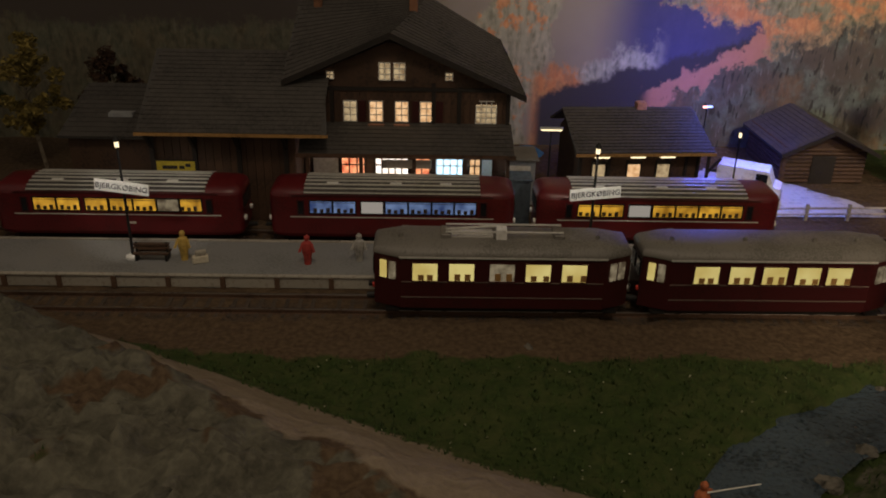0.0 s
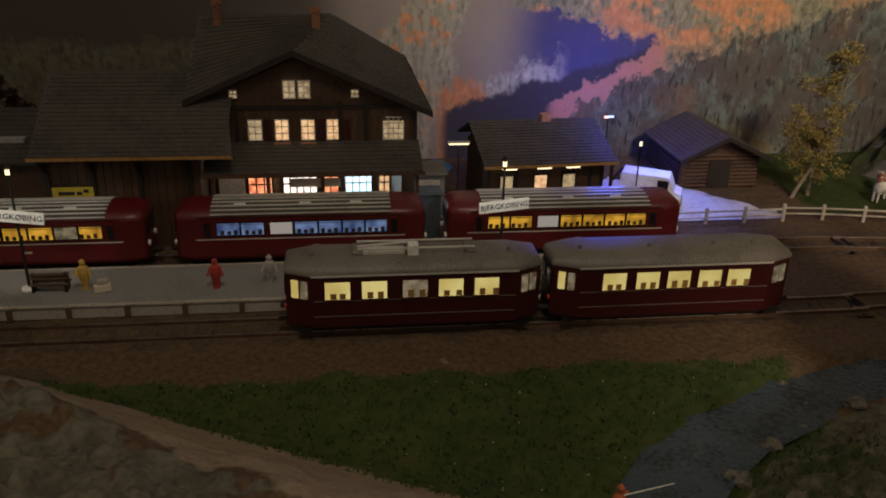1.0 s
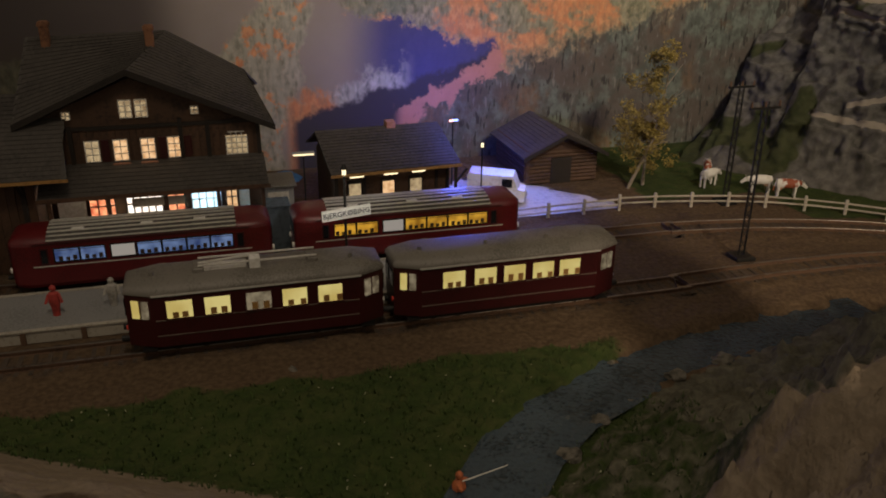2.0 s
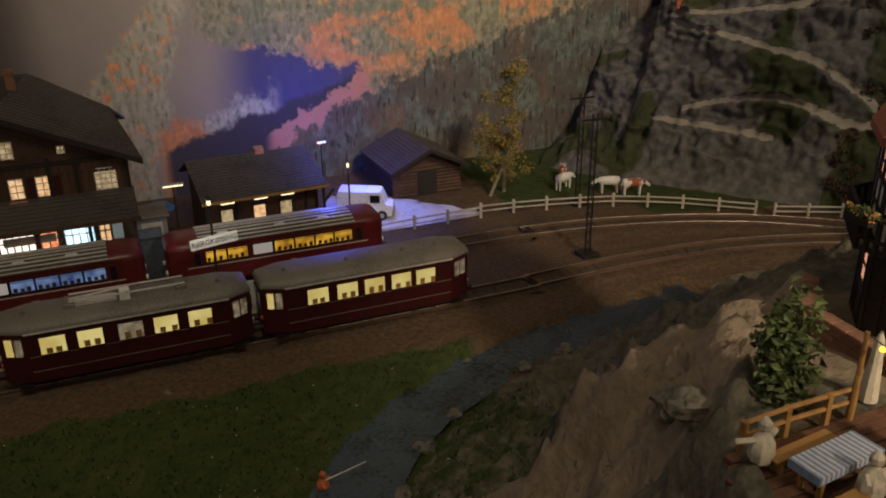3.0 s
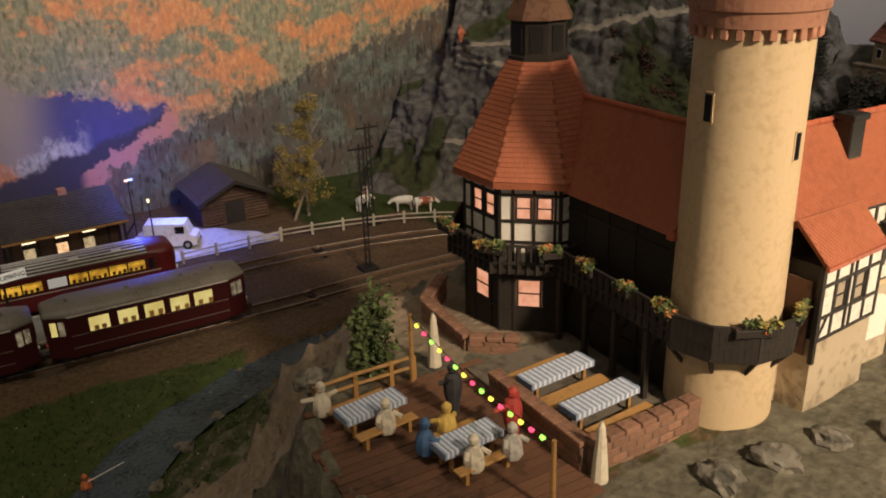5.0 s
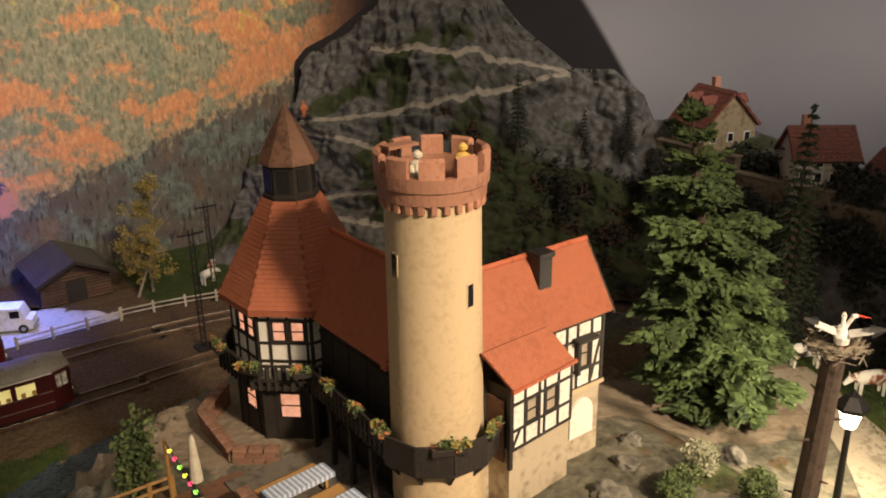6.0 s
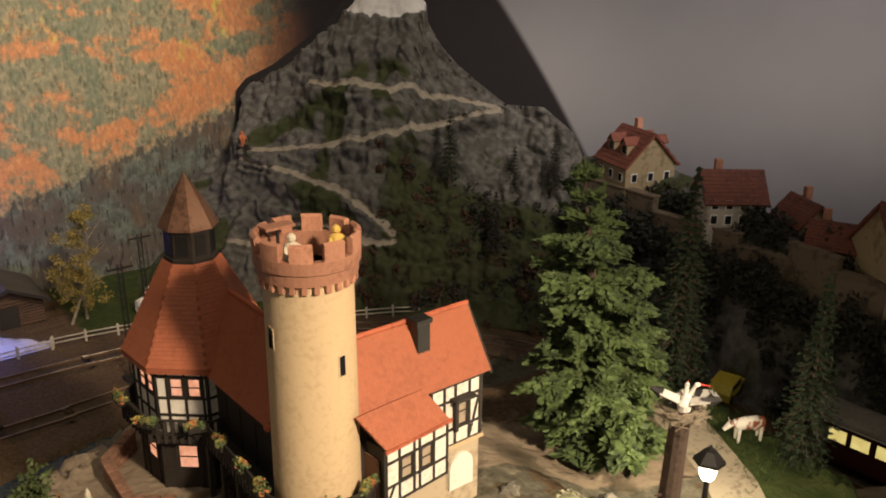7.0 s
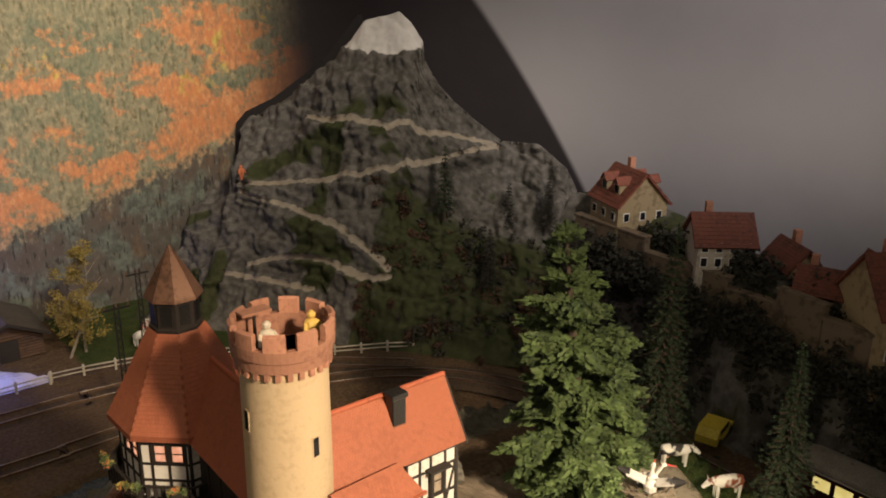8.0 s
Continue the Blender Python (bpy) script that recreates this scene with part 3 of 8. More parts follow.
    # far end, its lack of light painted in: brown with a few pale trees
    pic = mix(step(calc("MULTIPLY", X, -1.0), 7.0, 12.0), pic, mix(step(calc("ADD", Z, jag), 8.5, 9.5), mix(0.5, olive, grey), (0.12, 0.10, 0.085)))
    # Shade of the corner behind the mountain, painted in as near-black.
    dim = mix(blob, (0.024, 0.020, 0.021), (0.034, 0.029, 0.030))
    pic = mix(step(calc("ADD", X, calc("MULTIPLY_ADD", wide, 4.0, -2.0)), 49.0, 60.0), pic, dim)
    # grey sky past the corner, palest at mid height, darker above and below
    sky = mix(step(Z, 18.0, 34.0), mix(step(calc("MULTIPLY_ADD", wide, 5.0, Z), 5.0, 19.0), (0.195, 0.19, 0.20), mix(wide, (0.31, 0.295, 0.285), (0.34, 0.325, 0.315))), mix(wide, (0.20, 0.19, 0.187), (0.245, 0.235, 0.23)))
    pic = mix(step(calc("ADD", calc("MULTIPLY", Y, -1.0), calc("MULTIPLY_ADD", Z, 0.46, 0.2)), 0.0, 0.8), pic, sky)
    l.new(pic, b.inputs["Base Color"])
    return m


plan = [(-110, 25), (-60, 25), (-20, 25), (8, 25), (28, 25), (40, 25), (50, 24.7), (58, 23.7), (68, 21), (80, 14), (90, 3), (97, -12), (101, -30), (103, -60), (104, -110)]
bm = bmesh.new()
cols = [(q.x, q.y) for q, d in along(plan, 1.6)]
front = [[bm.verts.new((x, y, z)) for z in (-6, 10, 30, 60, 85)] for x, y in cols]
back = [[bm.verts.new((x + 1.2, y + 1.5, z)) for z in (-6, 85)] for x, y in cols]
for a, b, c, d in zip(front, front[1:], back, back[1:]):
    for k in range(4):
        bm.faces.new((a[k], b[k], b[k + 1], a[k + 1]))
    bm.faces.new((c[0], c[1], d[1], d[0]))
    bm.faces.new((a[4], b[4], d[1], c[1]))
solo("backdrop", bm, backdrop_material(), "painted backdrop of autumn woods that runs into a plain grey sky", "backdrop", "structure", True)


# ---- mountain ----
CREST = [(-10, 2.5), (-8.7, 3.2), (-8.2, 10.8), (-5, 12.3), (-2.7, 13.3), (-2.2, 18.6), (-1.5, 19.5), (2, 21.2), (6, 24), (9.4, 26.6), (13, 31), (16.8, 32), (18, 31), (19.5, 28.9), (20, 27), (21.3, 24.7), (23, 22.7), (25, 21.1), (28.5, 18.5), (32.8, 18.3), (36, 15.8), (37.3, 13), (46, 12)]
TRAILS = [
    [(6.6, 0.841), (11.0, 0.725), (14.0, 0.669), (17.2, 0.648), (20.0, 0.739), (22.8, 0.849), (25.2, 0.9), (28.2, 0.963)],
    [(28.2, 0.955), (24.8, 0.821), (21.4, 0.684), (18.2, 0.533), (14.6, 0.502), (11.2, 0.522), (7.6, 0.567), (3.2, 0.612), (-0.8, 0.665)],
    [(-0.6, 0.622), (2.8, 0.552), (6.6, 0.477), (10.2, 0.404), (13.6, 0.335), (15.6, 0.295), (17.4, 0.263), (19.0, 0.242)],
    [(19.0, 0.218), (17.6, 0.198), (16.0, 0.2), (14.0, 0.223), (12.6, 0.243), (10.6, 0.272), (8.4, 0.286), (5.4, 0.286), (2.4, 0.272)],
    [(-0.2, 0.245), (2.8, 0.219), (5.6, 0.203), (8.4, 0.185), (10.6, 0.163)],
]


def crest(u):
    return float(np.interp(u, [a for a, b in CREST], [b for a, b in CREST]))


def on_mountain(u, v, out=0.0):
    s = -13 + 16 * max(v, 0) ** 0.8 - out
    return Vector((49.7 + 0.616 * u + 0.788 * s, 19.5 - 0.788 * u + 0.616 * s, -1 + (crest(u) + 1) * v))


def build_mountain():
    nu, nv = 230, 170
    co, zone, faces = [], [], []
    for i in range(nu + 1):
        u = -10 + 56 * i / nu
        for j in range(nv + 9):
            v = min(1.0, j / nv)
            p = on_mountain(u, v)
            td = min(near_line(u, v * 22, [(a, b * 22) for a, b in tr]) for tr in TRAILS)
            td += 0.13 * fbm(u * 1.3, v * 20, 2)
            tm = 1 - smooth_step(0.10, 0.30, td)
            shelf = 0.0
            for tr in TRAILS:
                pts = sorted(tr)
                if pts[0][0] <= u <= pts[-1][0]:
                    dv = v - float(np.interp(u, [q[0] for q in pts], [q[1] for q in pts]))
                    shelf += smooth_step(-0.11, -0.012, dv) * (1 - smooth_step(0.004, 0.022, dv))
            z = p.z
            crack = noise.voronoi(Vector((u * 0.42, z * 0.30 + 0.15 * u, 1.0)))[0]
            bed = (z * 0.36 + 0.06 * u + 0.5 * fbm(u * 0.12, z * 0.1, 6)) % 1.0
            rough = 1.4 * fbm(u * 0.15, z * 0.18, 1) + 0.7 * min(0.7, crack[1] - crack[0]) + 0.8 * bed + 1.1 * abs(fbm(u * 0.42, z * 0.26, 3)) + 0.55 * abs(fbm(u * 1.0, z * 0.8, 5, 4))
            rough = (rough * (1 - 0.75 * tm) + 0.9 * min(shelf, 1.2)) * min(1, 8 * v)
            peak = smooth_step(27.6, 28.2, p.z + 0.5 * fbm(u * 0.9, v * 4)) * (1 if 8 < u < 21 else 0)
            rough *= 1 - 0.7 * peak
            p -= Vector((0.788, 0.616, -0.25)) * rough
            if j > nv:
                k = (j - nv) / 8
                p += Vector((0.788, 0.616, 0)) * 7 * k - Vector((0, 0, 1)) * (crest(u) + 2) * k * 0.6
            co.append(p * S)
            # Mossy patches by noise; the lower right flank is darkened as a whole.
            moss_dark = max(smooth_step(0.0, 0.3, fbm(u * 0.14, v * 3.2, 7)), smooth_step(14, 20, u) * smooth_step(0.62, 0.45, v)) * 0.85
            moss_dark *= 1 - smooth_step(0.7, 0.8, v)
            zone.append((moss_dark * (1 - tm), peak, tm, 1))
    rows = nv + 9
    for i in range(nu):
        for j in range(rows - 1):
            a = i * rows + j
            faces.append((a, a + rows, a + rows + 1, a + 1))
    me = bpy.data.meshes.new("mountain")
    me.from_pydata(co, [], faces)
    at = me.attributes.new("zone", "FLOAT_COLOR", "POINT")
    at.data.foreach_set("color", [x for c in zone for x in c])
    me.polygons.foreach_set("use_smooth", [True] * len(faces))
    me.materials.append(M["cliff"])
    return tagged(new("mountain", me), "grey modelled rock mountain with zigzag sandy trails and a white peak", "mountain", "", "structure")


build_mountain()


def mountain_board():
    """Added black strip in place of the shadow gap round the mountain's left outline."""
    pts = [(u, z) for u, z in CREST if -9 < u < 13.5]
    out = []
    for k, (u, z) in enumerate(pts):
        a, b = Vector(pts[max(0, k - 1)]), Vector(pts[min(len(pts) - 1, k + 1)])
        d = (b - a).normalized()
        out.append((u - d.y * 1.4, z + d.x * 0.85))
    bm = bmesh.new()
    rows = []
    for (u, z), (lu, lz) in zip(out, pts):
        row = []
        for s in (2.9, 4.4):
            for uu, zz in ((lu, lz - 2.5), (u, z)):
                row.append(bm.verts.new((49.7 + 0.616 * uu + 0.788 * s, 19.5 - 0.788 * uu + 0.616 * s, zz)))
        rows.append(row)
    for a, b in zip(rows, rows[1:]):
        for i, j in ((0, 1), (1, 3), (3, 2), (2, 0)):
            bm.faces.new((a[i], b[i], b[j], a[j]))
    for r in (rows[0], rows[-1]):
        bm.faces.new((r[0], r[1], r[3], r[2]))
    solo("mountain_board", bm, "gap_shade_black", "black strip standing in for the shadow gap behind the mountain outline", "board", "structure")


M["gap_shade_black"] = material("gap_shade_black", (0.016, 0.014, 0.013), (0.009, 0.008, 0.008), 0.95, grain=200, bump=0.3)
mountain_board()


# wooded height that carries the town
def town_height(x, y):
    front = 65 + 0.8 * math.sin(y * 0.25)
    top = 11.2 + 1.2 * smooth_step(-44, -14, y) + 1.2 * smooth_step(-30, -20, y)
    v = smooth_step(front, front + 8.5, x + 1.5 * fbm(x * 0.2, y * 0.2))
    v *= 1 - smooth_step(76, 84, x)
    h = -1.6 + (top + 1.6) * v
    h += (0.9 * fbm(x * 0.35, y * 0.35) + 0.5 * abs(fbm(x, y))) * v * (1 - smooth_step(0.9, 1, v) * 0.7)
    return h, (0.9 * smooth_step(-0.1, 0.3, fbm(x * 0.2, y * 0.2, 3)), 0, 0, 1)


town_hill = tagged(new("town_hill", sheet("town_hill", 60, 88, -82, -9, 0.6, town_height)), "dark wooded rock slope below the town", "hill", "", "structure")
town_hill.data.materials.append(M["cliff"])


# ---- tracks ----
def build_track(pts, name, label, z=-0.62, x0=-40, x1=66):
    t = thing(name, label, "railway track", (0, 0, 0), 0, "railway tracks", "structure")
    line = [(p, d) for p, d in along(pts, 0.7) if p.x > x0]
    slp = B(-0.11, 0.11, -1.35, 1.35, -0.10, 0.02)
    mesh = place_mesh("sleeper", slp, "sleeper_wood")
    for k, (p, d) in enumerate(line[:295]):
        share("sleeper", mesh, t, Matrix.Translation((p.x * S, p.y * S, (z - 0.10) * S)) @ Matrix.Rotation(math.atan2(d.y, d.x), 4, "Z"))
    prof = [(-0.14, -0.08), (0.14, -0.08), (0.05, -0.04), (0.05, 0.06), (0.085, 0.075), (0.085, 0.16), (-0.085, 0.16), (-0.085, 0.075), (-0.05, 0.06), (-0.05, -0.04)]
    for side in (-0.825, 0.825):
        for nm, pr, mt in (("rail", prof, "rust"), ("rail_head", [(-0.07, 0.16), (0.07, 0.16), (0.06, 0.185), (-0.06, 0.185)], "steel")):
            bm = bmesh.new()
            last = None
            for p, d in line:
                nrm = Vector((-d.y, d.x))
                ring = [bm.verts.new((p.x + nrm.x * (side + a), p.y + nrm.y * (side + a), z + b - 0.02)) for a, b in pr]
                if last:
                    for i in range(len(ring)):
                        bm.faces.new((last[i], last[(i + 1) % len(ring)], ring[(i + 1) % len(ring)], ring[i]))
                last = ring
            part(nm, bm, mt, t)
    # ballast bed
    bm = bmesh.new()
    last = None
    for p, d in line:
        nrm = Vector((-d.y, d.x))
        ring = [bm.verts.new((p.x + nrm.x * a, p.y + nrm.y * a, z + b)) for a, b in ((-2.3, -0.34), (-1.6, -0.12), (0, -0.12), (1.6, -0.12), (2.3, -0.34))]
        if last:
            for i in range(4):
                bm.faces.new((last[i], last[i + 1], ring[i + 1], ring[i]))
        last = ring
    part("ballast", bm, "ballast", t)
    return t


M["ballast"] = material("ballast", (0.085, 0.056, 0.034), (0.035, 0.024, 0.016), 0.95, grain=420, stain=160, bump=1.0, spread=0.6, size=0.0015)
build_track(NEAR_TRACK, "near_track", "weathered single railway track on brown ballast, beside the platform")
build_track(FAR_TRACK, "far_track", "weathered railway track on brown ballast, behind the platform")


# ---- island platform ----
def build_platform():
    t = thing("platform", "long grey island platform with a pale concrete edge and ramped end", "platform", kind="structure")
    top = [(-60, -2.15), (12.4, -2.15), (15.4, -1.6), (15.9, 0.4), (12.6, 2.42), (-60, 2.42)]
    zs = [0, 0, -0.62, -0.62, 0, 0]
    bm = bmesh.new()
    up = [bm.verts.new((x, y, z)) for (x, y), z in zip(top, zs)]
    lo = [bm.verts.new((x, y, -0.9)) for (x, y) in top]
    for i in range(6):
        j = (i + 1) % 6
        bm.faces.new((lo[i], lo[j], up[j], up[i]))
    for f in ((0, 1, 4, 5), (1, 2, 3, 4)):
        bm.faces.new([up[i] for i in f])
    part("surface", bm, "platform_top", t)
    edge = place_mesh("edge_stone", B(-1.49, 1.49, -0.14, 0.14, -0.06, 0.05, 0.02), "platform_edge")
    wall = place_mesh("wall_panel", B(-1.40, 1.40, -0.05, 0.05, -0.72, -0.065), "platform_edge")
    post = place_mesh("post", B(-0.14, 0.14, -0.10, 0.10, -0.80, -0.065, 0.02), "rust")
    for k in range(24):
        x = 10.9 - 3.0 * k
        share("edge_stone", edge, t, Matrix.Translation((x * S, -2.20 * S, 0)))
        share("edge_stone", edge, t, Matrix.Translation((x * S, 2.46 * S, 0)))
        share("wall_panel", wall, t, Matrix.Translation((x * S, -2.20 * S, 0)), "pale concrete panel")
        share("post", post, t, Matrix.Translation(((x - 1.5) * S, -2.28 * S, 0)), "brown post")
    share("post", post, t, Matrix.Translation((12.4 * S, -2.24 * S, 0)), "brown post")
    bm = bmesh.new()
    m = Matrix.Translation((13.95, -1.93, -0.28)) @ Matrix.Rotation(0.18, 4, "Z") @ Matrix.Rotation(0.20, 4, "Y")
    box(bm, -1.6, 1.6, -0.12, 0.12, -0.06, 0.06, 0.02, m)
    part("ramp_edge", bm, "platform_edge", t)
    return t


build_platform()


# ---- rail vehicles ----
def car_shell(bm, half, w, z0, profile, nose, taper=0.0, n=10):
    """A closed shell: plan with rounded ends, drawn in towards the roof by the profile of (inset, z)."""
    rings = []
    for inset, z in profile:
        pts = []
        hw, hl = w - inset, half - inset * 0.8
        for sx, sy in ((1, -1), (1, 1), (-1, 1), (-1, -1)):
            for k in range(n + 1):
                a = k / n * math.pi / 2
                if (sx, sy) in ((1, 1), (-1, -1)):
                    ca, sa = math.cos(a), math.sin(a)
                else:
                    ca, sa = math.cos(math.pi / 2 - a), math.sin(math.pi / 2 - a)
                e = 0.72
                pts.append((sx * (hl - nose + nose * ca ** e), sy * (hw - hw * taper + hw * taper * sa ** e) if taper else sy * hw * (1 if sa > 0.999 else (0.55 + 0.45 * sa ** e)), z))
        rings.append([bm.verts.new(p) for p in pts])
    for a, b in zip(rings, rings[1:]):
        for i in range(len(a)):
            j = (i + 1) % len(a)
            bm.faces.new((a[i], a[j], b[j], b[i]))
    bm.faces.new(rings[0])
    bm.faces.new(rings[-1])
    return bm


def add_window(parent, x, y, z, w, h, pane, side=-1, frame="black_metal", name="window"):
    """One window on a long side: a frame a little proud, and its pane."""
    bm = bmesh.new()
    t = 0.07
    ya, yb = sorted((y + side * 0.06, y - side * 0.10))
    for a in ((x - w / 2 - t, x - w / 2, z - h / 2 - t, z + h / 2 + t), (x + w / 2, x + w / 2 + t, z - h / 2 - t, z + h / 2 + t), (x - w / 2, x + w / 2, z + h / 2, z + h / 2 + t), (x - w / 2, x + w / 2, z - h / 2 - t, z - h / 2)):
        box(bm, a[0], a[1], ya, yb, a[2], a[3])
    f = part(name, bm, frame, parent)
    ya, yb = sorted((y + side * 0.02, y - side * 0.10))
    part("pane", B(x - w / 2, x + w / 2, ya, yb, z - h / 2, z + h / 2), pane, f)
    return f


def wheels(parent, xs, z=-0.55):
    for x in xs:
        bm = bmesh.new()
        for s in (-0.82, 0.82):
            rod(bm, (x, s - 0.12, z + 0.55), (x, s + 0.12, z + 0.55), 0.55, n=16)
        rod(bm, (x, -0.8, z + 0.55), (x, 0.8, z + 0.55), 0.12, n=8)
        part("wheelset", bm, "black_metal", parent)


def railbus(x, panes, label):
    """Red railbus with a ribbed silver roof panel. Rails lie at z = -0.45."""
    t = thing("railbus_car", label, "railbus", (x, 4.35, 0), 0, "railbus cars at the platform")
    half, w = 7.35, 1.66
    part("underframe", B(-6.4, 6.4, -1.25, 1.25, -0.25, 0.42, 0.05), "black_metal", t)
    body = part("body", car_shell(bmesh.new(), half, w, 0.3, [(0.10, 0.22), (0.0, 0.45), (0.0, 2.80), (0.05, 2.95)], 1.5), "red_paint", t, "dark red painted body", True)
    body.data.polygons.foreach_set("use_smooth", [False] * len(body.data.polygons))
    part("roof", car_shell(bmesh.new(), half, w, 3, [(0.06, 2.94), (0.12, 3.06), (0.35, 3.21), (0.72, 3.32), (1.15, 3.37)], 1.5), "red_paint", t, "dark red rounded roof", True)
    # ribbed panel that follows the roof's curve
    curve = [(-1.66, 2.98), (-1.50, 3.24), (-1.25, 3.46), (-0.85, 3.63), (-0.4, 3.73), (0, 3.76), (0.4, 3.73), (0.85, 3.63), (1.25, 3.46), (1.50, 3.24), (1.62, 3.02)]
    bm = bmesh.new()
    curve = [(y0, 2.98 + (z0 - 2.98) * 0.54) for y0, z0 in curve]
    for (y0, z0), (y1, z1) in zip(curve, curve[1:]):
        a, b = Vector((y0, z0)), Vector((y1, z1))
        nrm = Vector((-(b - a).y, (b - a).x)).normalized()
        quad(bm, [(-5.25, y0, z0 + 0.02), (5.25, y0, z0 + 0.02), (5.25, y1, z1 + 0.02), (-5.25, y1, z1 + 0.02)])
    # Dark slate base paints the shade in the gaps between the ribs.
    panel = part("roof_panel", bm, "slate", t, "silver ribbed roof panel, darkened between its ribs")
    for k in range(9):
        s = -0.96 + 1.92 * k / 8
        ang = s * 1.18
        y, z = 1.60 * math.sin(ang) / math.sin(1.18), 3.0 + 0.43 * (math.cos(ang) - math.cos(1.18)) / (1 - math.cos(1.18))
        part("rib", B(-5.25, 5.25, y - 0.06, y + 0.06, z - 0.04, z + 0.065), "silver_bright", panel)
    for vx in (-3.6, 0.2, 3.2):
        part("vent", B(vx - 0.35, vx + 0.35, -0.98, -0.72, 3.25, 3.46, 0.04), "white_paint", t, "pale roof vent")
    part("waist_line", B(-6.1, 6.1, -w - 0.03, -w + 0.02, 1.50, 1.56), "silver_roof", t)
    part("gutter", B(-6.0, 6.0, -w - 0.05, -w + 0.06, 2.84, 2.92), "dark_red_paint", t)
    xs = [-4.25, -2.85, -1.2, 0.25, 1.65, 3.05, 4.35]
    for wx, pn in zip(xs, panes):
        add_window(t, wx, -w, 2.17, 1.28, 0.74, pn)
        add_window(t, wx, w, 2.17, 1.28, 0.74, "pane_dim", 1)
        if pn in ("pane_yellow", "pane_blue"):
            for sx, sh in ((-0.52, 0.30), (-0.14, 0.24), (0.24, 0.32)):
                sx += 0.1 * math.sin(wx * 9 + x)
                part("seat_back", B(wx + sx, wx + sx + 0.24, -w - 0.03, -w + 0.04, 1.80, 1.80 + sh, 0.02), "seat_dark", t, "dark seat back behind the glass")
            part("luggage_rack", B(wx - 0.64, wx + 0.64, -w - 0.03, -w + 0.04, 2.43, 2.47), "seat_dark", t)
    for wx in (-6.0, -5.45, 5.45, 6.0):
        add_window(t, wx, -w + (0.10 if abs(wx) > 5.9 else 0.0), 2.12, 0.32, 0.84, "glass_dark", -1, "dark_red_paint", "door_window")
    for sx in (-1, 1):
        for yy in (-0.75, 0, 0.75):
            bm = B(-0.05, 0.06, yy - 0.33, yy + 0.33, 1.80, 2.55, 0, Matrix.Translation((sx * (half - 0.03), 0, 0)))
            part("end_window", bm, "glass_dark", t)
        for yy in (-0.9, 0.9):
            part("headlight", R((sx * (half - 0.1), yy, 1.15), (sx * (half + 0.12), yy, 1.15), 0.17, n=12), "white_paint", t, "pale round headlight")
        part("coupling", R((sx * half, 0, 0.35), (sx * (half + 0.55), 0, 0.35), 0.14), "black_metal", t)
    part("stencil", B(0.6, 1.0, -w - 0.012, -w + 0.01, 0.95, 1.08), "fence_paint", t)
    wheels(t, (-3.6, 3.6), -0.47)
    return t


Y, K, U_, D_ = "pane_yellow", "pane_blind", "pane_blue", "pane_dim"
railbus(4.62, [Y, Y, K, Y, Y, Y, Y], "dark red railbus car with yellow-lit windows and a silver ribbed roof")
railbus(-11.42, [U_, U_, K, U_, U_, U_, U_], "dark red railbus trailer with blue-lit windows and a silver ribbed roof")
railbus(-27.75, [Y, Y, Y, Y, Y, D_, Y], "dark red railbus car with yellow-lit windows behind a name board")
railbus(-44.1, [Y, Y, Y, Y, K, Y, Y], "dark red railbus car at the far end of the train")


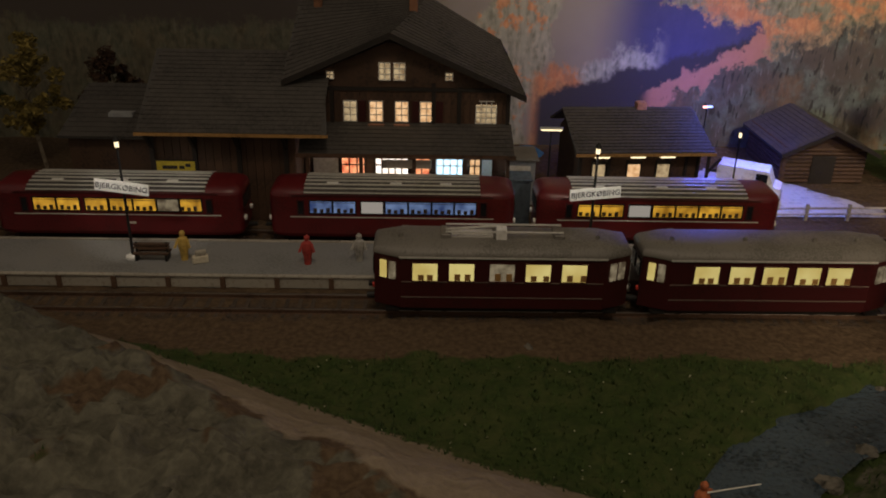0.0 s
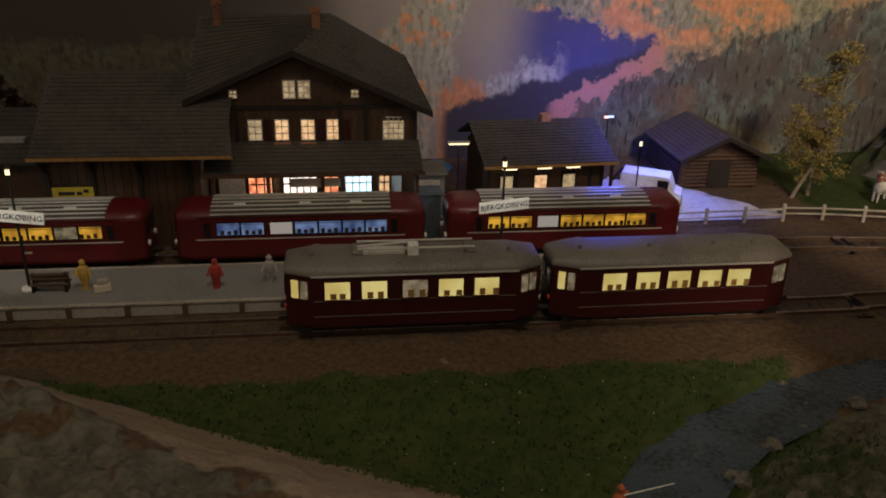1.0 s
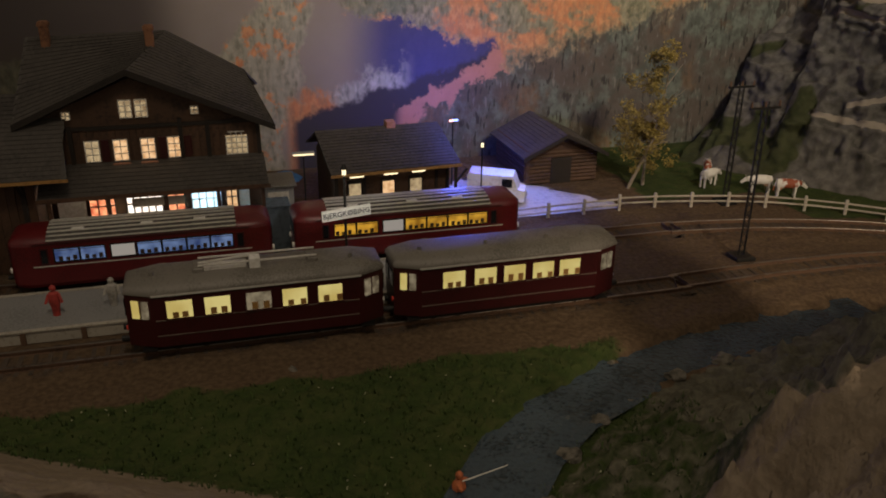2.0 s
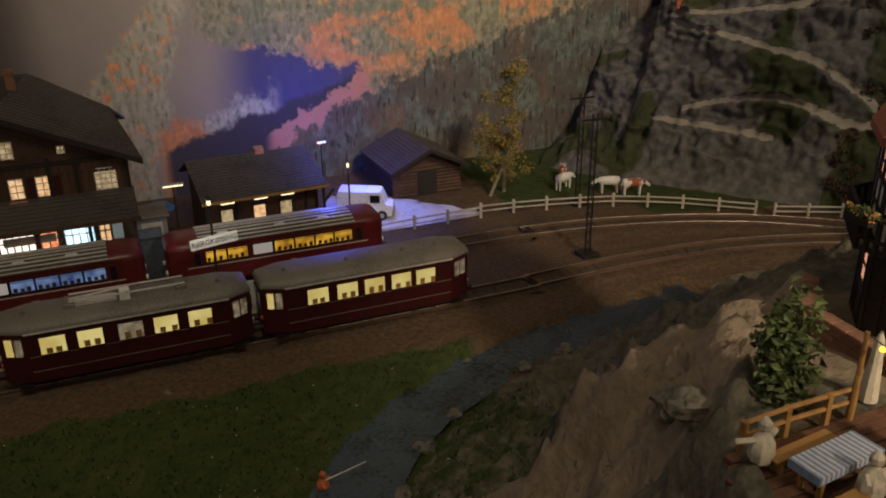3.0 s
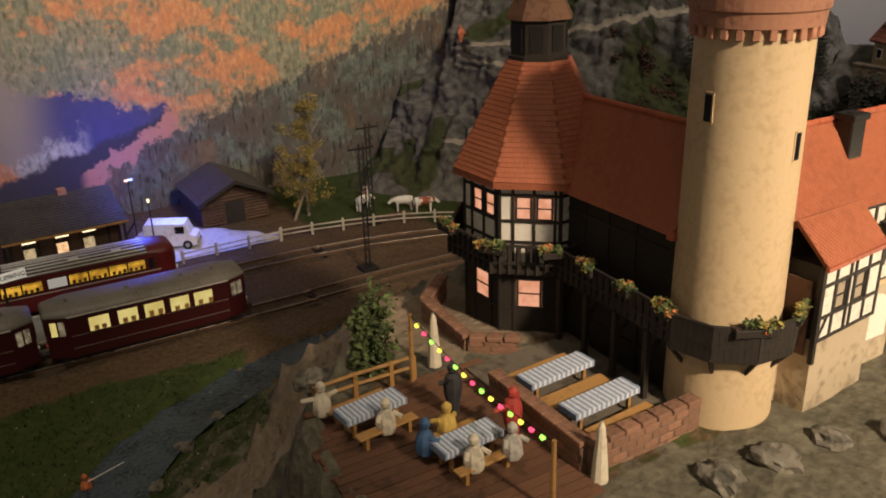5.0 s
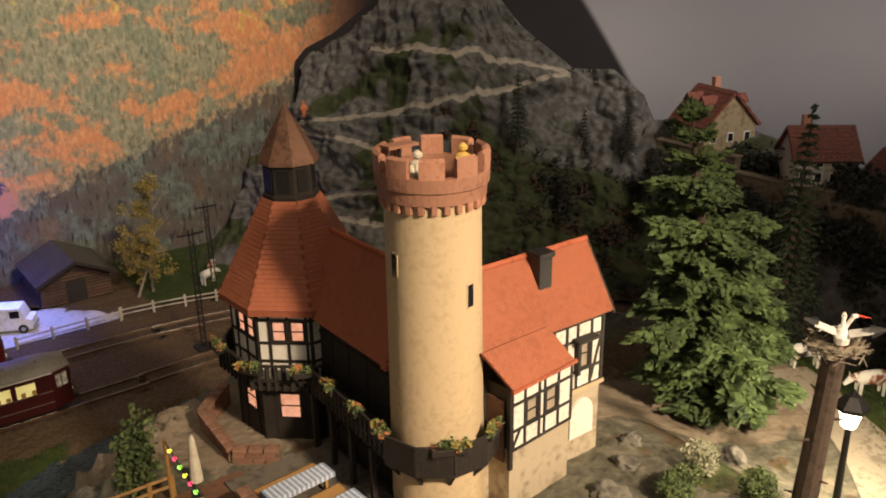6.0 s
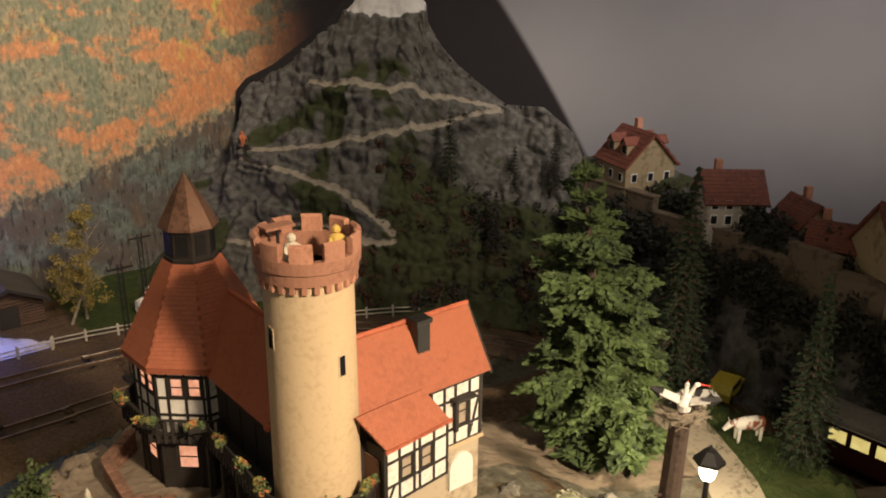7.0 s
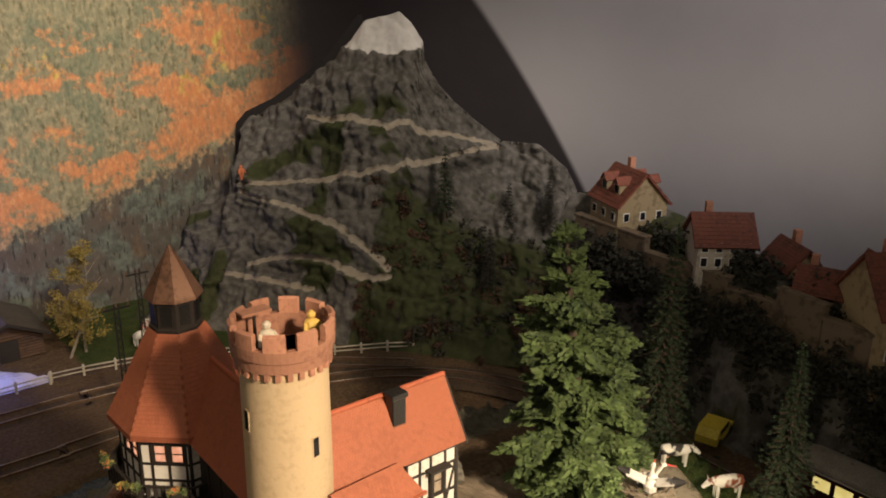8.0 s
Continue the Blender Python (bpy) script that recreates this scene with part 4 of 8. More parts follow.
def railcar(x, y, z, rz, power, label, group="short train on the near track"):
    """Older dark red carriage with a grey roof and cream-lit windows; power: with a pantograph frame."""
    t = thing("railcar", label, "railcar", (x, y, z), rz, group)
    half, w = 6.55, 1.62
    part("underframe", B(-5.6, 5.6, -1.2, 1.2, -0.30, 0.30, 0.05), "black_metal", t)
    cut = [(-half, -1.0), (-half + 1.4, -w), (half - 1.4, -w), (half, -1.0), (half, 1.0), (half - 1.4, w), (-half + 1.4, w), (-half, 1.0)]
    part("body", P(cut, "z", 0.12, 3.02), "dark_red_paint", t, "dark red painted body")
    bm = bmesh.new()
    rings = []
    for f, zz in ((1.045, 2.98), (1.05, 3.08), (1.0, 3.24), (0.90, 3.40), (0.70, 3.52), (0.38, 3.60)):
        rings.append([bm.verts.new((px * (1.0 + (f - 1) * 0.16), py * f, zz)) for px, py in cut])
    for a, b in zip(rings, rings[1:]):
        for i in range(8):
            bm.faces.new((a[i], a[(i + 1) % 8], b[(i + 1) % 8], b[i]))
    bm.faces.new(rings[0])
    bm.faces.new(rings[-1])
    part("roof", bm, "grey_roof", t, "grey cambered roof", True)
    for zz in (0.72, 1.58):
        part("rail_line", B(-half + 1.4, half - 1.4, -w - 0.03, -w + 0.02, zz, zz + 0.05), "lining", t, "thin pale lining")
    for k, wx in enumerate((-3.95, -2.10, -0.05, 1.78, 3.62) if power else (-3.35, -1.55, 0.15, 1.85, 3.45)):
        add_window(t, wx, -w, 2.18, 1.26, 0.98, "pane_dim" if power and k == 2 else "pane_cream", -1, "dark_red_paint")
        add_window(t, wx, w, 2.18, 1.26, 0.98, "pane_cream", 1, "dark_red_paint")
        for s in (-0.36, 0.10 + 0.06 * k):
            part("seat_back", B(wx + s, wx + s + 0.30, -w - 0.035, -w + 0.05, 1.70, 2.02 + 0.05 * ((k * 7) % 3), 0.012), "bench_wood", t, "brown seat back")
    for s in (-1, 1):
        part("gutter", B(-half + 1.3, half - 1.3, s * (w + 0.07) - 0.035, s * (w + 0.07) + 0.035, 2.96, 3.06), "silver_roof", t, "pale roof gutter")
    for sx in (-1, 1):
        m = Matrix.Translation((sx * (half - 0.70), -1.32, 0)) @ Matrix.Rotation(sx * math.atan2(0.62, 1.4), 4, "Z")
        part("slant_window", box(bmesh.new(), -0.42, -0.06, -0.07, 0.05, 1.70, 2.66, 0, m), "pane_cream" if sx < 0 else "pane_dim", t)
        part("slant_window", box(bmesh.new(), 0.08, 0.44, -0.07, 0.05, 1.70, 2.66, 0, m), "pane_dim", t)
        for yy in (-0.55, 0.55):
            part("end_window", B(-0.05, 0.05, yy - 0.36, yy + 0.36, 1.75, 2.62, 0, Matrix.Translation((sx * (half + 0.01), 0, 0))), "glass_dark", t)
            part("buffer", R((sx * half, yy * 1.2, 0.35), (sx * (half + 0.42), yy * 1.2, 0.35), 0.16, n=10), "black_metal", t)
        part("tail_lamp", R((sx * (half - 0.02), -0.75, 1.0), (sx * (half + 0.10), -0.75, 1.0), 0.14, n=10), "bill_red" if sx < 0 else "white_paint", t)
        part("step", B(sx * 5.6 - 0.35, sx * 5.6 + 0.35, -1.70, -1.25, -0.05, 0.02), "black_metal", t)
    for vx in ((-5.2, 4.9) if power else (-5.0, -1.2, 2.4, 4.6)):
        part("vent", R((vx, -0.4, 3.5), (vx, -0.4, 3.80), 0.16, 0.10, 8), "grey_roof", t)
    if power:
        for wx in (-2.9, -0.2, 2.9):
            part("roof_mount", B(wx - 0.28, wx + 0.28, -0.62, 0.62, 3.45, 3.82, 0.05), "grey_roof", t)
        for yy in (-0.5, 0.5):
            part("roof_rail", R((-2.9, yy, 3.92), (3.1, yy, 3.92), 0.06), "silver_roof", t)
        part("pantograph_box", B(-0.35, 0.20, -0.70, -0.10, 3.5, 4.15, 0.05), "white_paint", t, "pale equipment box")
        part("pantograph_arm", R((-2.9, 0, 3.85), (-0.3, 0, 4.05), 0.07), "silver_roof", t)
        part("roof_plate", B(-2.7, -0.4, -0.46, 0.46, 3.60, 3.66), "silver_roof", t)
    wheels(t, (-4.3, -2.9, 2.9, 4.3), -0.47)
    for sx in (-3.6, 3.6):
        part("bogie_frame", B(sx - 1.2, sx + 1.2, -1.12, -1.02, -0.15, 0.25, 0.03), "black_metal", t)
    return t


railcar(-5.45, -4.25, 0, 0, True, "dark red railcar with a grey roof, roof frame and cream-lit windows")
railcar(8.25, -4.25, 0, 0.3, False, "dark red trailer carriage with a plain grey roof and cream-lit windows")


# ---- castle inn on the rock ----
def half_timber(parent, x0, x1, z0, z1, m, cols, rows, windows=(), pane="pane_pink", diag=(), t=0.15, panel="plaster_white"):
    """A half-timbered wall in its own plane (x along, z up, outside at -y), set by the pose m: plaster panels, beams, windows."""
    for a, b in zip(cols, cols[1:]):
        for k, (c, d) in enumerate(zip(rows, rows[1:])):
            if (a, c) in windows:
                bm = bmesh.new()
                for q in ((a + t * 0.6, a + t + 0.04, c, d), (b - t - 0.04, b - t * 0.6, c, d), (a + t, b - t, c + t * 0.5, c + t * 0.5 + 0.05), (a + t, b - t, d - t * 0.5 - 0.05, d - t * 0.5), (a + t, b - t, (c + d) / 2 - 0.02, (c + d) / 2 + 0.02)):
                    box(bm, q[0], q[1], -0.05, 0.08, q[2], q[3], 0, m)
                f = part("window", bm, "timber", parent)
                part("pane", B(a + t * 0.5, b - t * 0.5, 0.0, 0.06, c + t * 0.4, d - t * 0.4, 0, m), pane, f)
            else:
                part("plaster_panel", B(a + t * 0.45, b - t * 0.45, -0.03, 0.1, c + t * 0.45, d - t * 0.45, 0, m), panel, parent)
    for c in cols:
        part("timber_post", B(c - t / 2, c + t / 2, -0.08, 0.12, z0, z1, 0, m), "timber", parent)
    for r in rows:
        part("timber_rail", B(x0 - t / 2, x1 + t / 2, -0.075, 0.12, r - t / 2, r + t / 2, 0, m), "timber", parent)
    for (a, c), (b, d) in diag:
        L = math.hypot(b - a, d - c)
        mm = m @ Matrix.Translation((a, 0, c)) @ Matrix.Rotation(-math.atan2(d - c, b - a), 4, "Y")
        part("timber_brace", B(0, L, -0.07, 0.1, -t / 2, t / 2, 0, mm), "timber", parent)


def tiled_plane(parent, p, ex, ez, nx, nz, lift=0.05):
    """Rows of roof tiles on a plane from corner p, along ex and up ez (vectors that span it)."""
    p, ex, ez = Vector(p), Vector(ex), Vector(ez)
    nrm = ex.cross(ez).normalized()
    if nrm.z < 0:
        nrm = -nrm
    bm = bmesh.new()
    lo = [p - nrm * 0.12, p + ex - nrm * 0.12, p + ex + ez - nrm * 0.12, p + ez - nrm * 0.12]
    hi = [p, p + ex, p + ex + ez, p + ez]
    a, b = [bm.verts.new(v) for v in lo], [bm.verts.new(v) for v in hi]
    for i in range(4):
        bm.faces.new((a[i], a[(i + 1) % 4], b[(i + 1) % 4], b[i]))
    bm.faces.new(a)
    bm.faces.new(b)
    slab = part("roof_slab", bm, "tile_joint", parent, "dark red roof boards")
    u, v = ex.normalized(), ez.normalized()
    tw, th = ex.length / nx, ez.length / nz
    course = bmesh.new()
    rot = Matrix((u, v, nrm)).transposed().to_4x4()
    for j in range(nz):
        for i in range(nx):
            off = (0.5 if j % 2 else 0.0) * tw
            x0, x1 = i * tw + off, (i + 1) * tw + off
            x1 = min(x1, ex.length)
            if x1 - x0 < 0.02:
                continue
            y0, y1 = j * th - 0.03, (j + 1) * th
            vs = [course.verts.new(q) for q in ((x0 + 0.012, y0, 0.02), (x1 - 0.012, y0, 0.02), (x1 - 0.012, y0, 0.042), (x0 + 0.012, y0, 0.042), (x0 + 0.012, y1, 0.012), (x1 - 0.012, y1, 0.012))]
            for f in ((0, 1, 2, 3), (3, 2, 5, 4), (0, 3, 4), (1, 5, 2)):
                course.faces.new([vs[k] for k in f])
    bmesh.ops.transform(course, matrix=Matrix.Translation(p) @ rot, verts=course.verts)
    tl = part("tiles", course, "tile_rows", parent, "small red roof tiles in rows")
    tagged(tl, kind="stuff")


M["curtain"] = material("curtain", (0.36, 0.29, 0.21), (0.22, 0.175, 0.125), 0.6, grain=300, stain=160, bump=0.1)
M["stone_wall"] = material("stone_wall", (0.44, 0.36, 0.25), (0.27, 0.215, 0.15), 0.92, grain=260, stain=90, bump=0.6, size=0.0007)
M["tile_rows"] = material("tile_rows", (0.385, 0.118, 0.056), (0.32, 0.098, 0.047), 0.62, grain=420, stain=28, bump=0.2, island=-0.05)
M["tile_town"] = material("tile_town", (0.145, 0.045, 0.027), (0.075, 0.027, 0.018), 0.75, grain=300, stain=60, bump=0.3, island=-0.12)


def build_castle():
    c = thing("castle_inn", "half-timbered castle inn with red tiled roofs and round sandstone tower", "castle")
    # round tower
    tw = part("tower", lathe(bmesh.new(), [(1.76, 8.9), (1.75, 13.0), (1.70, 18), (1.67, 23.1)], 48, (20.25, -42.85)), "sandstone", c, "round yellow sandstone tower", True)
    for k in range(26):
        a = 6.2832 * k / 26
        m = Matrix.Translation((20.25, -42.85, 0)) @ Matrix.Rotation(a, 4, "Z")
        part("corbel", B(1.55, 1.83, -0.11, 0.11, 22.78, 23.12, 0.03, m), "brick_pink", tw)
    part("parapet_ring", lathe(bmesh.new(), [(1.6, 23.08), (1.85, 23.1), (1.88, 23.5), (1.95, 23.56), (1.97, 24.02), (1.72, 24.02), (1.70, 23.1), (0.9, 23.1)], 48, (20.25, -42.85)), "brick_pink", tw, "pink brick parapet")
    for k in range(10):
        a0 = 6.2832 * k / 10 + 0.1
        bm = bmesh.new()
        rows = []
        for aa in np.linspace(a0, a0 + 0.42, 5):
            rows.append([bm.verts.new((20.25 + r * math.cos(aa), -42.85 + r * math.sin(aa), z)) for r, z in ((1.72, 24.0), (1.97, 24.0), (1.98, 24.60), (1.85, 24.68), (1.72, 24.60))])
        for p, q in zip(rows, rows[1:]):
            for i in range(5):
                bm.faces.new((p[i], p[(i + 1) % 5], q[(i + 1) % 5], q[i]))
        bm.faces.new(rows[0])
        bm.faces.new(rows[-1])
        part("merlon", bm, "brick_pink", tw, "pink brick merlon")
    for ang, z in ((-80, 19.75), (-178, 20.85), (-182, 15.6)):
        m = Matrix.Translation((20.25, -42.85, z)) @ Matrix.Rotation(radians(ang), 4, "Z")
        fr = bmesh.new()
        for q in ((-0.18, -0.13, -0.46, 0.46), (0.13, 0.18, -0.46, 0.46), (-0.18, 0.18, 0.40, 0.46), (-0.18, 0.18, -0.46, -0.40)):
            box(fr, 1.56, 1.705, q[0], q[1], q[2], q[3], 0, m)
        sl = part("slit_window", fr, "sandstone", tw)
        part("opening", B(1.5, 1.712, -0.13, 0.13, -0.40, 0.40, 0, m), "glass_dark", sl, "dark slit")

    # right wing: stone below, timber above, gable roof
    part("east_wing_wall", B(21.5, 27.95, -43.85, -40.9, 8.2, 13.75), "stone_wall", c, "sandstone ground floor")
    part("upper_wall", B(21.5, 27.9, -43.8, -40.95, 13.75, 16.9), "timber", c)
    m = Matrix.Translation((0, -43.87, 0))
    half_timber(c, 25.2, 27.95, 13.8, 16.75, m, (25.2, 25.9, 26.5, 27.3, 27.95), (13.8, 14.6, 16.0, 16.75), ((26.5, 14.6),), "curtain", (((27.35, 14.0), (27.9, 16.0)),), 0.12)
    m = Matrix.Translation((27.97, 0, 0)) @ Matrix.Rotation(radians(90), 4, "Z")
    half_timber(c, -43.85, -40.9, 13.8, 16.75, m, (-43.85, -42.9, -41.8, -40.9), (13.8, 15.2, 16.75), ((-42.9, 15.2),), "glass_dark")
    part("gable_wall", P([(-43.8, 16.7), (-40.9, 16.7), (-42.35, 19.2)], "x", 27.7, 27.93), "plaster_white", c)
    arch = [(26.2, 11.5), (27.55, 11.5), (27.55, 12.5)] + [(26.875 + 0.675 * math.cos(a), 12.5 + 0.75 * math.sin(a)) for a in np.linspace(0.2, 2.94, 8)] + [(26.2, 12.5)]
    part("arch_panel", P(arch, "y", -43.97, -43.8), "plaster_white", c, "white arched wall panel")
    part("sill", B(25.6, 27.95, -44.1, -43.8, 10.25, 10.38), "timber", c)
    part("ledge", B(25.5, 28.1, -44.0, -43.8, 13.65, 13.82), "sandstone", c)
    part("shutter", B(26.35, 26.55, -44.15, -43.9, 14.5, 16.1, 0.03), "timber", c, "dark window shutter")
    part("window_canopy", B(26.2, 27.4, -44.35, -43.85, 16.0, 16.14, 0.03), "timber", c)
    for s in (-1, 1):
        tiled_plane(c, (20.9, -42.35 + s * 1.66, 16.87), (7.52, 0, 0), (0, -s * 1.66, 2.63), 52, 24)
    part("ridge_cap", R((21.0, -42.35, 19.52), (28.42, -42.35, 19.52), 0.11), "tile_edge", c)
    part("barge_board", P([(-44.05, 16.7), (-44.03, 16.9), (-42.35, 19.56), (-40.67, 16.9), (-40.65, 16.7), (-42.35, 19.3)], "x", 28.40, 28.5), "timber", c)
    part("eave_tip", B(20.85, 21.2, -44.12, -43.8, 16.75, 17.0, 0.05), "tile_edge", c, "orange eave tile")
    ch = part("chimney", B(25.05, 25.75, -43.15, -42.55, 17.4, 19.72, 0.04), "black_metal", c, "black chimney")
    part("chimney_rim", B(24.98, 25.82, -43.22, -42.48, 19.55, 19.78, 0.03), "black_metal", ch)
    part("flue", B(25.2, 25.6, -43.0, -42.7, 19.7, 19.80), "black_metal", ch)

    # small bay in front, a few degrees askew
    mb = Matrix.Translation((22.03, -44.93, 0)) @ Matrix.Rotation(radians(5.5), 4, "Z")
    part("bay_wall", B(0.0, 3.42, 0.0, 1.3, 8.6, 13.2, 0, mb), "stone_wall", c, "sandstone bay base")
    part("bay_core", B(0.04, 3.38, 0.04, 1.3, 13.2, 15.75, 0, mb), "timber", c)
    half_timber(c, 0.05, 3.42, 13.2, 15.7, mb @ Matrix.Translation((0, -0.02, 0)), (0.05, 0.75, 1.55, 1.85, 2.65, 3.42), (13.2, 14.0, 15.1, 15.7), ((0.75, 14.0), (1.85, 14.0)), "curtain", (((0.1, 13.3), (0.5, 14.0)),), 0.11)
    part("bay_side_panel", B(-0.06, 0.02, 0.25, 1.2, 12.6, 15.2, 0, mb), "deck_wood", c, "brown boarded side panel")
    part("bay_post", B(-0.08, 0.08, -0.10, 0.06, 12.4, 15.7, 0, mb), "timber", c)
    tiled_plane(c, (22.03, -45.05, 15.84), (3.53, 0.34, -0.10), (-1.0, 0.53, 1.55), 20, 11)
    part("eave_board", B(-0.05, 3.6, -0.22, -0.10, 15.66, 15.80, 0, mb), "tile_edge", c, "orange eave tiles")

    # hall between tower and turret
    part("hall_wall", B(19.3, 22.6, -41.5, -34.5, 9.6, 16.6), "timber", c, "dark half-timbered hall")
    m = Matrix.Translation((19.26, 0, 0)) @ Matrix.Rotation(radians(-90), 4, "Z")
    # Panels all timber black: mostly bare timber, with the wall's shadow coloured in.
    half_timber(c, 35.6, 41.4, 13.2, 16.3, m, (35.6, 36.9, 38.2, 39.6, 41.4), (13.2, 14.3, 15.7, 16.3), (), "pane_dim", (), 0.15, "timber")
    half_timber(c, 35.6, 41.4, 10.2, 12.8, m, (35.6, 37.0, 38.5, 39.9, 41.4), (10.2, 11.6, 12.8), (), "pane_dim", (), 0.15, "timber")
    tiled_plane(c, (18.75, -41.75, 16.5), (0, 7.2, 0), (1.9, 0, 3.1), 50, 28)
    tiled_plane(c, (22.55, -41.75, 16.5), (0, 7.2, 0), (-1.9, 0, 3.1), 50, 28)
    part("hall_ridge", R((20.65, -41.7, 19.64), (20.65, -34.2, 19.64), 0.11), "tile_edge", c)
    part("hall_gable", P([(19.0, 16.5), (22.3, 16.5), (20.65, 19.4)], "y", -41.7, -41.5), "plaster_white", c)
    part("eave_end", B(18.65, 19.0, -41.85, -41.55, 16.35, 16.6, 0.04), "tile_edge", c, "orange eave tile")

    tc = Vector((19.8, -33.1, 0))
    r8, base = 3.0, radians(25.8)
    tu = part("turret", lathe(bmesh.new(), [(r8 * 0.97, 9.6), (r8 * 0.97, 17.0)], 8, (tc.x, tc.y), base), "timber", c, "eight-sided half-timbered turret")
    side = 2 * r8 * math.sin(math.pi / 8)
    apo = r8 * math.cos(math.pi / 8)
    for k in range(8):
        a = base + (k + 0.5) * math.pi / 4
        d = math.degrees(a) % 360
        if 20 < d < 100:
            continue
        m = Matrix.Translation((tc.x + apo * math.cos(a), tc.y + apo * math.sin(a), 0)) @ Matrix.Rotation(a + math.pi / 2, 4, "Z")
        h = side / 2
        half_timber(c, -h, h, 13.6, 16.9, m, (-h, -0.56 * h, 0.14 * h, 0.84 * h, h), (13.3, 14.35, 15.2, 16.25, 16.7), ((-0.56 * h, 15.2), (0.14 * h, 15.2)), "pane_pink", (), 0.12)
        # Lower storey panels take the timber black too.
        half_timber(c, -h, h, 10.2, 13.1, m, (-h, -0.5 * h, 0.5 * h, h), (10.2, 11.5, 12.85, 13.1), ((-0.5 * h, 11.5),), "pane_pink", (), 0.12, "timber")
    roof_prof = [(3.52, 16.6), (3.48, 16.85), (2.75, 18.2), (1.95, 19.7), (1.28, 20.95)]
    tr = part("turret_roof", lathe(bmesh.new(), roof_prof, 8, (tc.x, tc.y), base), "tile_joint", tu, "red tiled eight-sided roof")
    bm = bmesh.new()
    for k in range(8):
        a0, a1 = base + k * math.pi / 4, base + (k + 1) * math.pi / 4
        for (ra, za), (rb, zb) in zip(roof_prof[1:], roof_prof[2:]):
            n = 8
            for j in range(n):
                f0, f1 = j / n, (j + 1) / n
                q = [(ra + (rb - ra) * f, za + (zb - za) * f) for f in (f0, f1)]
                cnt = max(2, int(q[0][0] * 5.0))
                for i in range(cnt):
                    g0, g1 = (i + 0.03 + (0.5 if j % 2 else 0)) / cnt, (i + 0.97 + (0.5 if j % 2 else 0)) / cnt
                    g1 = min(g1, 1.0)
                    if g1 - g0 < 0.05:
                        continue
                    def at(g, r, z, o):
                        A, Bv = Vector((math.cos(a0), math.sin(a0))), Vector((math.cos(a1), math.sin(a1)))
                        v = A.lerp(Bv, g) * (r + o)
                        return (tc.x + v.x, tc.y + v.y, z + o)
                    pts = [at(g0, *q[0], 0.03), at(g1, *q[0], 0.03), at(g1, *q[1], 0.012), at(g0, *q[1], 0.012)]
                    low = [at(g0, *q[0], 0.0), at(g1, *q[0], 0.0)]
                    quad(bm, pts)
                    quad(bm, [low[0], low[1], pts[1], pts[0]])
    tagged(part("tiles", bm, "tile_rows", tr, "small red roof tiles in rows"), kind="stuff")
    lan = part("bell_lantern", lathe(bmesh.new(), [(1.22, 20.8), (1.22, 21.1), (1.12, 21.15), (1.12, 22.4), (1.22, 22.5)], 8, (tc.x, tc.y), base), "timber", tu, "dark wooden lantern storey")
    for k in range(8):
        a = base + (k + 0.5) * math.pi / 4
        m = Matrix.Translation((tc.x, tc.y, 0)) @ Matrix.Rotation(a, 4, "Z")
        part("louvre", B(1.0, 1.08, -0.25, 0.25, 21.3, 22.25, 0, m), "black_metal", lan)
    part("spire", lathe(bmesh.new(), [(1.34, 22.45), (1.30, 22.6), (0.66, 23.8), (0.04, 24.85)], 8, (tc.x, tc.y), base), "copper", tu, "brown pointed spire")

    # balcony round the turret, hall and tower
    for z0, r in ((13.25, 3.70),):
        part("balcony_floor", lathe(bmesh.new(), [(r, z0), (r, z0 + 0.18)], 8, (tc.x, tc.y), base), "timber", c)
        for k in range(8):
            a0, a1 = base + k * math.pi / 4, base + (k + 1) * math.pi / 4
            p, q = (Vector((tc.x + r * math.cos(a), tc.y + r * math.sin(a), 0)) for a in (a0, a1))
            for zz in (z0 + 0.45, z0 + 1.15):
                part("handrail", R(p + Vector((0, 0, zz)), q + Vector((0, 0, zz)), 0.07, n=5), "timber", c)
            for i in range(8):
                s = p.lerp(q, i / 8)
                part("baluster", B(s.x - 0.09, s.x + 0.09, s.y - 0.05, s.y + 0.05, z0, z0 + 1.2), "timber", c)
    # gallery along the hall, at the same height, that narrows towards the tower
    ga, gb = Vector((18.35, -36.0, 0)), Vector((18.05, -42.6, 0))
    bm = prism(bmesh.new(), [(ga.x, ga.y), (gb.x, gb.y), (19.35, -42.6), (19.35, -36.0)], "z", 13.25, 13.43)
    for zz in (13.75, 14.40):
        part("handrail", R(ga + Vector((0, 0, zz)), gb + Vector((0, 0, zz)), 0.07, n=5), "timber", c)
    part("gallery", bm, "timber", c, "dark wooden gallery along the hall")
    for i in range(20):
        q = ga.lerp(gb, i / 19)
        part("baluster", B(q.x - 0.05, q.x + 0.05, q.y - 0.11, q.y + 0.11, 13.3, 14.4), "timber", c)
    for i in range(4):
        q = ga.lerp(gb, (i + 0.4) / 4)
        part("gallery_post", B(q.x - 0.1, q.x + 0.1, q.y - 0.1, q.y + 0.1, 9.8, 13.3), "timber", c)
        part("gallery_brace", R((q.x, q.y, 12.3), (19.3, q.y, 13.25), 0.08, n=5), "timber", c)
    bm = bmesh.new()
    ring = [(20.25 + 2.3 * math.cos(a), -42.85 + 2.3 * math.sin(a)) for a in np.linspace(radians(178), radians(318), 5)]
    inner = [(20.25 + 1.6 * math.cos(a), -42.85 + 1.6 * math.sin(a)) for a in np.linspace(radians(318), radians(178), 7)]
    prism(bm, ring + inner, "z", 13.25, 13.43)
